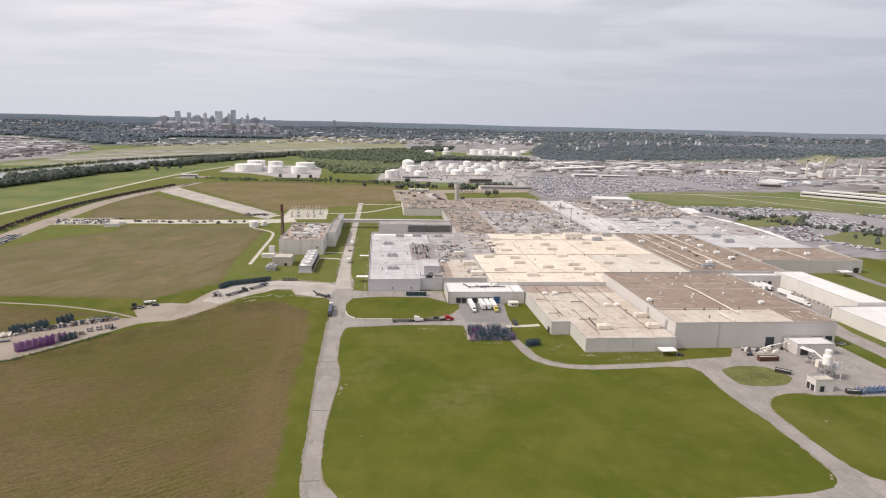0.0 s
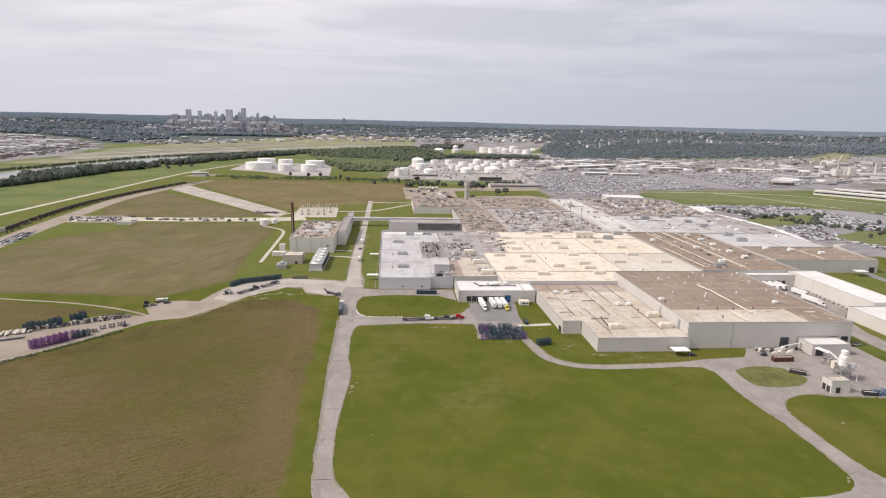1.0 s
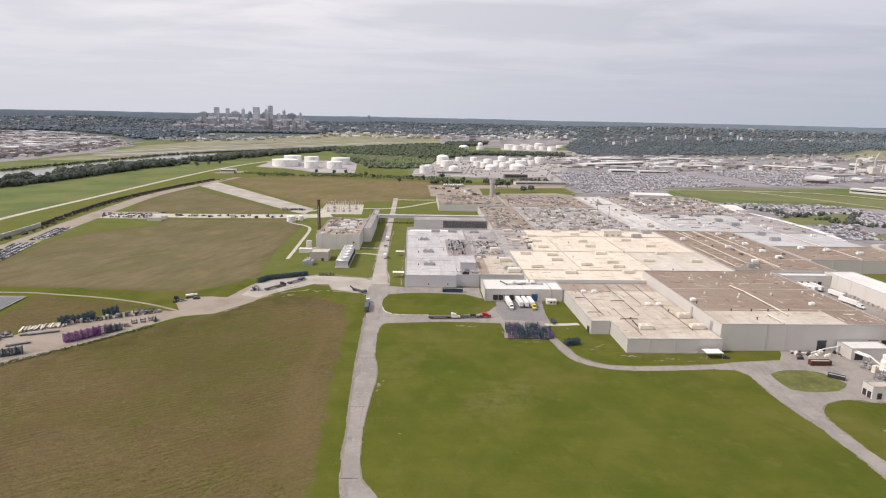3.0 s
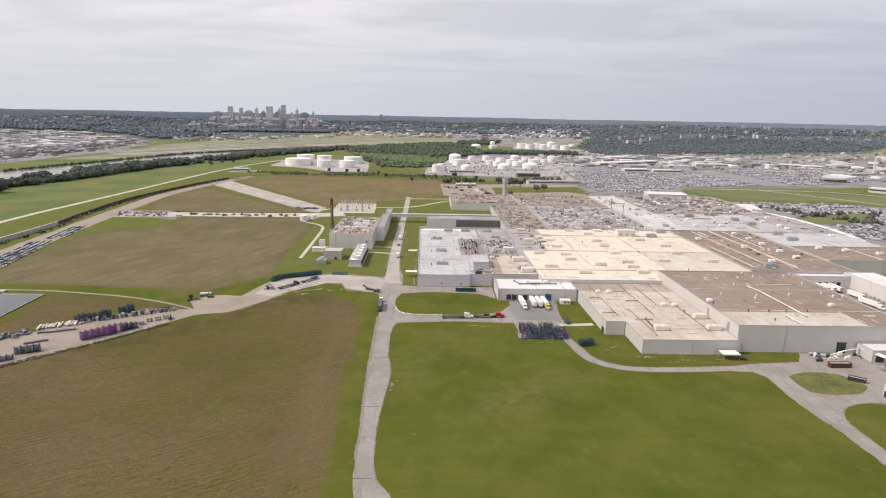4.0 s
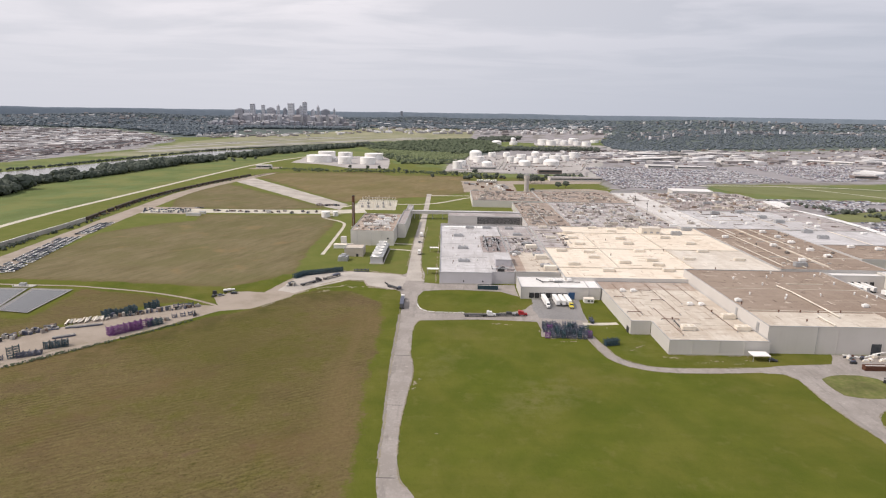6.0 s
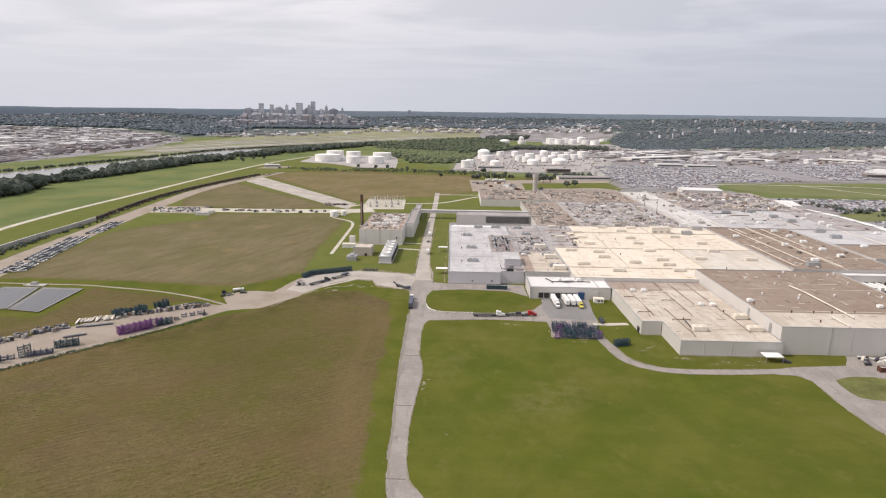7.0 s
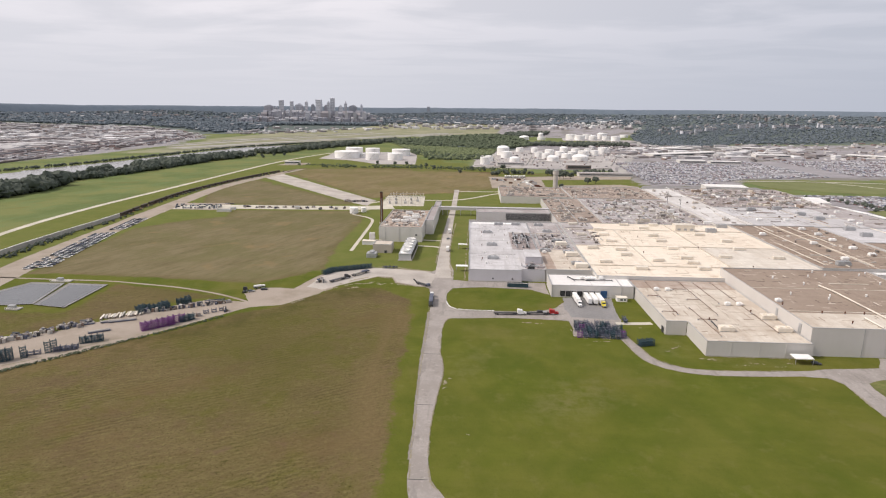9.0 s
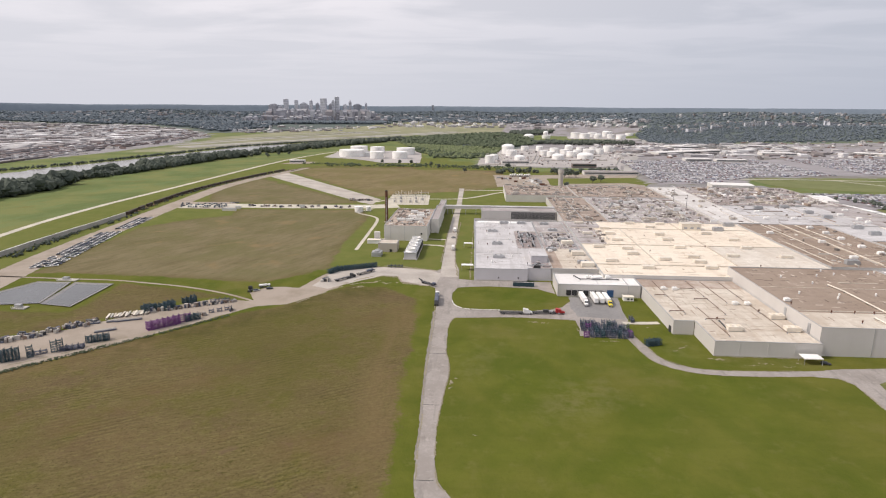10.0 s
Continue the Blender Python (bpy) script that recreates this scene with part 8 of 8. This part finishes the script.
tagged(block("office_tower", -396, 4480, 17, 14, 34, M["tower_glass"], M["tower_stone"], "lone grey tower on the far ridge", "tower", 0, 6, 98), group="city towers")
for x, y, w, d, h, lab in ((891, 2600, 29, 25, 30, "pale office block on the wooded hill"), (945, 2610, 47, 25, 27, "pale hospital block on the wooded hill"), (1084, 2600, 63, 30, 26, "broad pale hospital block among trees"), (1149, 2610, 15, 15, 40, "white tower block on the hill"),
                            (1162, 2620, 17, 16, 38, "white tower block on the hill"), (1379, 2600, 18, 16, 46, "white tower on the wooded hill"), (1403, 2590, 50, 30, 32, "pale institution among trees"), (1665, 2600, 13, 13, 34, "white slender tower among trees"),
                            (1652, 2590, 100, 40, 16, "long red brick school among trees"), (1268, 2590, 50, 30, 26, "red brick block on the hill"), (1209, 2600, 33, 25, 20, "pale block on the hill"), (847, 2610, 50, 30, 22, "pale office block on the hill")):
    block("hill_building", x, y, w * 0.95, d * 0.75, h * 0.42 + 5, M["tower_brick"] if "red" in lab else M["tower_stone"], M["concrete"], lab, "building", rng.uniform(-10, 10), max(2, int(h / 5)))


def boxes(name, places, material, label, category):
    """Many small buildings or wagons: x, y, z, length, depth, height, turn."""
    m = Mesh()
    for x, y, z, l, w, h, t in places:
        c, s_ = math.cos(t), math.sin(t)
        q = [(x + a * l / 2 * c - b * w / 2 * s_, y + a * l / 2 * s_ + b * w / 2 * c) for a, b in ((-1, -1), (1, -1), (1, 1), (-1, 1))]
        e = [(x + a * l / 2 * c, y + a * l / 2 * s_) for a in (-1, 1)]
        k = len(m.v)
        m.v += [(*p, z) for p in q] + [(*p, z + h) for p in q] + [(*p, z + h * 1.18) for p in e]
        m.f += [tuple(k + i for i in f) for f in ((0, 1, 5, 4), (1, 2, 6, 9, 5), (2, 3, 7, 6), (3, 0, 4, 8, 7), (4, 5, 9, 8), (6, 7, 8, 9))]
    return solo(name, m, material, label, category, "stuff")


def town(ring, n, lo, hi, hmin, hmax, seed, turn=0.2, drop=0.5):
    pts, g = scatter(ring, n, seed)
    return [(x, y, land_height(x, y) - drop, g.uniform(lo, hi), g.uniform(lo, hi) * 0.55, g.uniform(hmin, hmax), turn + g.choice((0, 1.57)) + g.uniform(-0.1, 0.1)) for x, y in pts]


boxes("far_town", town([(-2600, 3000), (-1500, 3100), (-700, 3500), (-600, 3750), (-1500, 3900), (-2900, 3700)], 220, 8, 26, 7, 12, 91), M["town"], "low distant town buildings round the city", "buildings")
boxes("far_town", town([(-600, 3300), (400, 3300), (760, 3000), (900, 3500), (700, 4000), (-500, 4000)], 420, 10, 44, 5, 11, 92), M["sheds"], "low distant town beyond the river bend", "buildings")
boxes("city_blocks", town([(-1310, 3540), (-700, 3560), (-640, 3660), (-1310, 3620)], 130, 18, 46, 34, 62, 109, 0.1), M["city"], "grey and brown mid-rise blocks between the towers", "buildings")
boxes("city_blocks", town([(-1420, 3430), (-700, 3520), (-600, 3640), (-1420, 3580)], 300, 12, 34, 10, 34, 100, 0.1), M["city"], "grey and brown city blocks below the towers", "buildings")
boxes("hill_town", town([(760, 2500), (1800, 2480), (2100, 2700), (1500, 2950), (760, 2950)], 130, 7, 15, 7, 11, 93), M["town"], "houses and blocks among the hillside trees", "buildings")
boxes("hill_town", town([(1500, 2950), (2700, 2600), (3300, 2800), (2500, 3700), (900, 4000)], 70, 8, 22, 12, 20, 94), M["town"], "scattered houses on the far hills", "buildings")
boxes("ridge_town", town([(-2600, 3400), (-1500, 3700), (-700, 3850), (300, 3900), (900, 3800), (900, 4100), (-700, 4300), (-2700, 3800)], 150, 10, 34, 12, 18, 105), M["town"], "scattered pale buildings among the far woods", "buildings")
boxes("yard_goods", town([(330, 1560), (330, 2150), (640, 2150), (1400, 2040), (1900, 1900), (1900, 1150), (1120, 1300), (1010, 1600), (600, 1520)], 900, 4, 16, 2.2, 4.0, 106, 0.2, 0.0), M["goods"], "trailers, containers and stacked goods in the far yards", "goods")
boxes("yard_goods", town([(-1010, 900), (-1060, 2250), (-1250, 2620), (-1500, 2900), (-1750, 3000), (-2150, 2880), (-2480, 2820), (-2650, 2480), (-2300, 1900), (-2200, 1300), (-1300, 900)], 1700, 5, 22, 2.2, 4.5, 107, 0.1, 0.0), M["goods"], "trailers, containers and stacked goods across the river", "goods")
boxes("yard_goods", town([(-30, 1285), (-25, 1690), (90, 1800), (300, 1790), (360, 1690), (285, 1340), (180, 1270)], 260, 2, 7, 1.2, 3.0, 108, 0.2, -0.25), M["goods"], "pipe racks, pumps and sheds between the tanks", "goods")
boxes("far_sheds", town([(-1250, 1500), (-1300, 2500), (-1500, 2880), (-1750, 2980), (-2150, 2860), (-2460, 2800), (-2650, 2480), (-2300, 1900), (-2200, 1300), (-1600, 1100)], 640, 16, 90, 3.5, 7, 95, 0.1, 0.1), M["sheds"], "warehouses and freight sheds across the river", "buildings")
boxes("far_sheds", town([(-1060, 2650), (-1500, 3000), (-1300, 3150), (-600, 3350), (-500, 3250)], 110, 10, 40, 4, 7, 98, 0.6, 0.1), M["sheds"], "sheds and hangars at the airfield edge", "buildings")
boxes("far_sheds", town([(330, 1560), (330, 2100), (640, 2150), (900, 2060), (1100, 1700), (700, 1640)], 130, 14, 60, 3, 6, 96, 0.15, 0.1), M["sheds"], "low industrial sheds beyond the car parks", "buildings")
boxes("far_sheds", town([(1000, 1150), (900, 1350), (1200, 1900), (1900, 1850), (1900, 1150)], 170, 14, 70, 3, 6, 97, 0.15, 0.1), M["sheds"], "industrial sheds beside the power plant", "buildings")
# rail yard across the river
g = np.random.default_rng(99)
rakes = []
for i in range(34):
    x = -1010 - i * 13 - (i % 4) * 6
    y = 880 + g.uniform(0, 300)
    while y < 2200:
        n = int(g.uniform(8, 40))
        rakes += [(x - (y + k * 19 * 5 - 900) * 0.08, y + k * 19 * 5, 0.3, 92, 3.2, g.uniform(2.4, 3.8), 1.65) for k in range(max(2, n // 5))]
        y += n * 19 + g.uniform(60, 300)
boxes("rail_yard_wagons", rakes, varied("wagon_paints", [(0.24, 0.19, 0.185), (0.17, 0.15, 0.155), (0.33, 0.28, 0.275), (0.21, 0.21, 0.225), (0.46, 0.44, 0.44), (0.15, 0.12, 0.115)], 0.8), "rakes of dark freight wagons in the far rail yard", "wagons")

for x, y, w, d, h, t, lab in ((524, 1690, 250, 36, 8, 32, "long pale shed with a light roof"), (585, 1930, 90, 50, 7, 5, "low white-roofed shed beyond the car parks"), (660, 1960, 120, 40, 7, 5, "low white-roofed shed beyond the car parks"), (470, 1450, 60, 26, 7, 0, "low shed with a white roof"),
                              (545, 1445, 70, 20, 6, 0, "low shed with a white roof"), (865, 1990, 150, 34, 7, -20, "long white-roofed shed beyond the car parks"), (720, 1960, 150, 30, 7, -8, "long white-roofed shed beyond the car parks"), (760, 1680, 90, 30, 6, 0, "low pale building beyond the car parks"),
                              (838, 1034, 150, 22, 8, -52, "long pale rail depot with shaded bays"), (925, 1056, 200, 24, 7, -52, "long white-roofed depot beside the road"), (838, 1268, 46, 22, 6.5, -8, "dark brown flat-roofed building"), (1035, 1700, 110, 40, 6, -40, "long pale shed beyond the car parks"),
                              (205, 1138, 100, 22, 6, 3, "long low grey shed with bays"), (40, 1335, 60, 14, 6, 5, "low grey shed beside the tanks"), (178, 1268, 50, 12, 8, 5, "dark steel loading rack building"), (-434, 1290, 32, 14, 6, 8, "small flat pale pump station"),
                              (345, 940, 60, 34, 9, -8, "pale tent-roofed store beside the works"), (405, 800, 22, 52, 9, -14, "white-roofed store at the car park")):
    block("shed_building", x, y, w, d, h, M["wall_pale"] if "dark" not in lab else M["brick"], M["roof_white"] if "dark" not in lab and "grey" not in lab else M["roof_grey"], lab, "shed", t, 1, 0.2)

# long white canopies over the walk along the works wall
for a, b in (((409, 768), (415, 742)), ((415, 740), (419, 712)), ((419, 710), (420, 682)), ((420, 680), (420, 652)), ((420, 650), (416, 620)), ((416, 618), (410, 592)), ((410, 590), (401, 566))):
    L, ang = math.dist(a, b), math.degrees(math.atan2(b[1] - a[1], b[0] - a[0]))
    ob = thing("walkway_canopy", a[0], a[1], 0.2, "long white flat canopy along the works wall", "canopy", "works wall canopies", turn=ang)
    part("roof", Mesh().box(0.6, L - 0.6, -3.6, 3.6, 6.2, 6.7), M["white"], ob)
    part("fascia", Mesh().box(0.7, L - 0.7, 3.62, 3.75, 5.7, 6.65), M["white"], ob)
    for i in range(4):
        for w in (-3, 3):
            part("post", Mesh().box(1 + i * (L - 2) / 3 - 0.15, 1 + i * (L - 2) / 3 + 0.15, w - 0.15, w + 0.15, 0, 6.2), M["steel"], ob)

# power plant with chimneys
plant = thing("power_plant", 1185, 1545, 0.2, "pale power plant with a tall leaning flue and two thin chimneys", "power plant")
part("boiler_house", Mesh().box(-12, 9, -10, 10, 0, 18), M["wall_pale"], plant)
part("tank_house", Mesh().box(28, 46, -10, 10, 0, 26), M["wall_pale"], plant)
part("chimney", Mesh().lathe(0, 0, [(4, 0), (3, 44)], 16).tube((0, 0, 43), (8, 0, 56), 2.6, 14), M["concrete"], plant)
for x in (-52, 110):
    part("chimney", Mesh().lathe(x, 0, [(2.4, 0), (2, 38)], 12), M["wall_pale"], plant)
part("low_hall", Mesh().box(60, 170, -16, 16, 0, 9), M["wall_pale"], plant)

# parked cars
def cars(name, ring, across, along, fill, seed, label, holes=()):
    r = np.array(ring)
    lo, hi = r.min(0), r.max(0)
    gx, gy = np.meshgrid(np.arange(lo[0], hi[0], across), np.arange(lo[1], hi[1], along))
    g = np.random.default_rng(seed)
    px, py = gx.ravel(), gy.ravel() + (np.arange(gx.size) % 2) * 0
    bays = (np.floor(gx.ravel() / 70) % 9 != 0) & (np.floor(gy.ravel() / along) % 7 != 0)
    patch = np.array([noise.noise((x / 55, y / 40, seed)) for x, y in zip(px, py)]) > -0.28
    ok = (inside(px, py, ring) > 0) & (g.random(px.size) < fill) & bays & patch
    for h in holes:
        ok &= inside(px, py, h) < 0
    px, py = px[ok] + g.uniform(-0.2, 0.2, ok.sum()), py[ok] + g.uniform(-0.3, 0.3, ok.sum())
    v = np.array([(-0.9, -2.2, 0.3), (0.9, -2.2, 0.3), (0.9, 2.2, 0.3), (-0.9, 2.2, 0.3), (-0.9, -2.2, 0.95), (0.9, -2.2, 0.95), (0.9, 2.2, 0.95), (-0.9, 2.2, 0.95),
                  (-0.75, -1.3, 1.5), (0.75, -1.3, 1.5), (0.75, 0.7, 1.5), (-0.75, 0.7, 1.5)])
    f = [(0, 1, 5, 4), (1, 2, 6, 5), (2, 3, 7, 6), (3, 0, 4, 7), (4, 5, 9, 8), (5, 6, 10, 9), (6, 7, 11, 10), (7, 4, 8, 11), (8, 9, 10, 11)]
    m = Mesh()
    n = len(px)
    s_ = g.uniform(0.92, 1.12, (n, 1, 1))
    m.v = (v[None] * s_ + np.stack([px, py, np.full(n, 0.3)], 1)[:, None]).reshape(-1, 3).tolist()
    m.f = [tuple(i + 12 * k for i in q) for k in range(n) for q in f]
    return solo(name, m, M["cars"], label, "cars", "stuff")


LOT_A = [(258, 1010), (285, 1440), (560, 1500), (1010, 1590), (1100, 1400), (760, 1200), (450, 1120), (330, 1005)]
LOT_B = [(436, 640), (470, 830), (440, 905), (600, 905), (760, 820), (860, 680), (760, 560), (560, 480)]
cars("parked_cars", LOT_A, 2.9, 8.5, 0.86, 101, "thousands of new cars parked in rows on the storage lot")
LOT_LAWNS = [[(455, 772), (578, 818), (590, 806), (512, 722), (448, 716)], [(480, 640), (560, 690), (640, 640), (600, 560), (520, 540)]]
cars("parked_cars", LOT_B, 2.9, 8.0, 0.86, 102, "employees' cars parked in rows beside the works", LOT_LAWNS)
for ring in LOT_LAWNS:
    sheet("lot_lawn", ring, 0.3, plain("lot_grass", (0.125, 0.142, 0.050), (0.17, 0.175, 0.075), 0.2, 0.03, 0.95), "grass island with trees in the car park", "lawn", 1.5, False, 10.0)
wood("lot_trees", [(452, 776), (580, 824), (594, 804), (514, 716), (506, 722), (580, 806), (570, 812), (458, 766)], 40, 5, 2, M["leaf_dark"], "small dark trees along the car park lawn", 78, 3)
cars("parked_cars", [(402, 560), (402, 890), (418, 880), (425, 700), (430, 600)], 2.9, 6.0, 0.6, 103, "cars parked along the works wall")
cars("parked_cars", [(1120, 1000), (1120, 1250), (1500, 1300), (1500, 950)], 3.2, 9.0, 0.7, 104, "cars parked beside the far sheds")
sheet("lot_storage", LOT_A, 0.25, M["lot"], "broad worn asphalt storage lot", "pavement", 4, False, 20.0)
sheet("lot_staff", LOT_B, 0.25, M["lot"], "asphalt staff car park", "pavement", 3, False, 20.0)
sheet("lot_wall", [(398.5, 530), (398.5, 900), (430, 900), (440, 620), (425, 560)], 0.22, M["asphalt"], "asphalt strip beside the works", "pavement", 0.6, False, 10.0)
strip("lot_road", [(436, 524), (449, 592), (495, 602), (541, 610), (620, 615)], 6, 0.16, M["path"], "pale road bending to the car park", "road", 0.2)
sheet("truck_yard", [(234, 441), (288.6, 441), (288.6, 372), (270, 352), (263, 325), (262, 200), (249, 200), (249, 318), (240, 332), (233.3, 332)], 0.11, M["road"], "concrete truck yard between the halls", "pavement", 0.2)
strip("east_road", [(400, 520), (392, 492), (384, 466), (382, 440), (384, 400), (388, 340), (392, 250)], 9, 0.12, M["asphalt"], "asphalt road east of the stores", "road", 0.2)
sheet("back_yard", [(-10, 940), (-12, 1100), (70, 1110), (150, 1135), (260, 1150), (240, 1090), (80, 1060), (76, 945)], 0.12, M["gravel"], "pale gravel yard behind the works", "pavement", 1.5, False, 12.0)
sheet("back_lot", [(200, 905), (240, 1000), (420, 1000), (420, 905)], 0.14, M["asphalt"], "asphalt lot behind the works", "pavement", 1.0, False, 12.0)
strip("far_road", [(250, 1150), (272, 1285), (400, 1700), (568, 2287), (640, 2600)], 16, 0.4, M["runway"], "straight pale road past the tank farm", "road", 0, 40.0)
strip("rail_line", [(235, 1160), (255, 1290), (375, 1700), (500, 2150)], 7, 0.42, M["pad"], "grey railway line past the tank farm", "railway", 0, 40.0)
for i in range(9):
    ob = trailer("white", "white box trailer on the gravel yard behind the works", 18 + i * 4.2, 1085 + (i % 3) * 3, 90, 13, group="back yard trailers")
rng = random.Random(77)
for i in range(28):
    ob = thing("yard_container", rng.uniform(-5, 66), rng.uniform(950, 1060), 0.12, "pale container or machine on the back yard", "container", "back yard goods", turn=rng.choice((0, 90)))
    l = rng.uniform(4, 12)
    part("box", Mesh().box(-l / 2, l / 2, -1.3, 1.3, 0.1, 2.6), (M["white"], M["steel"], M["concrete"], M["rust"])[i % 4], ob)
    part("skid", Mesh().box(-l / 2, l / 2, -1.0, 1.0, 0, 0.1), M["dark"], ob)
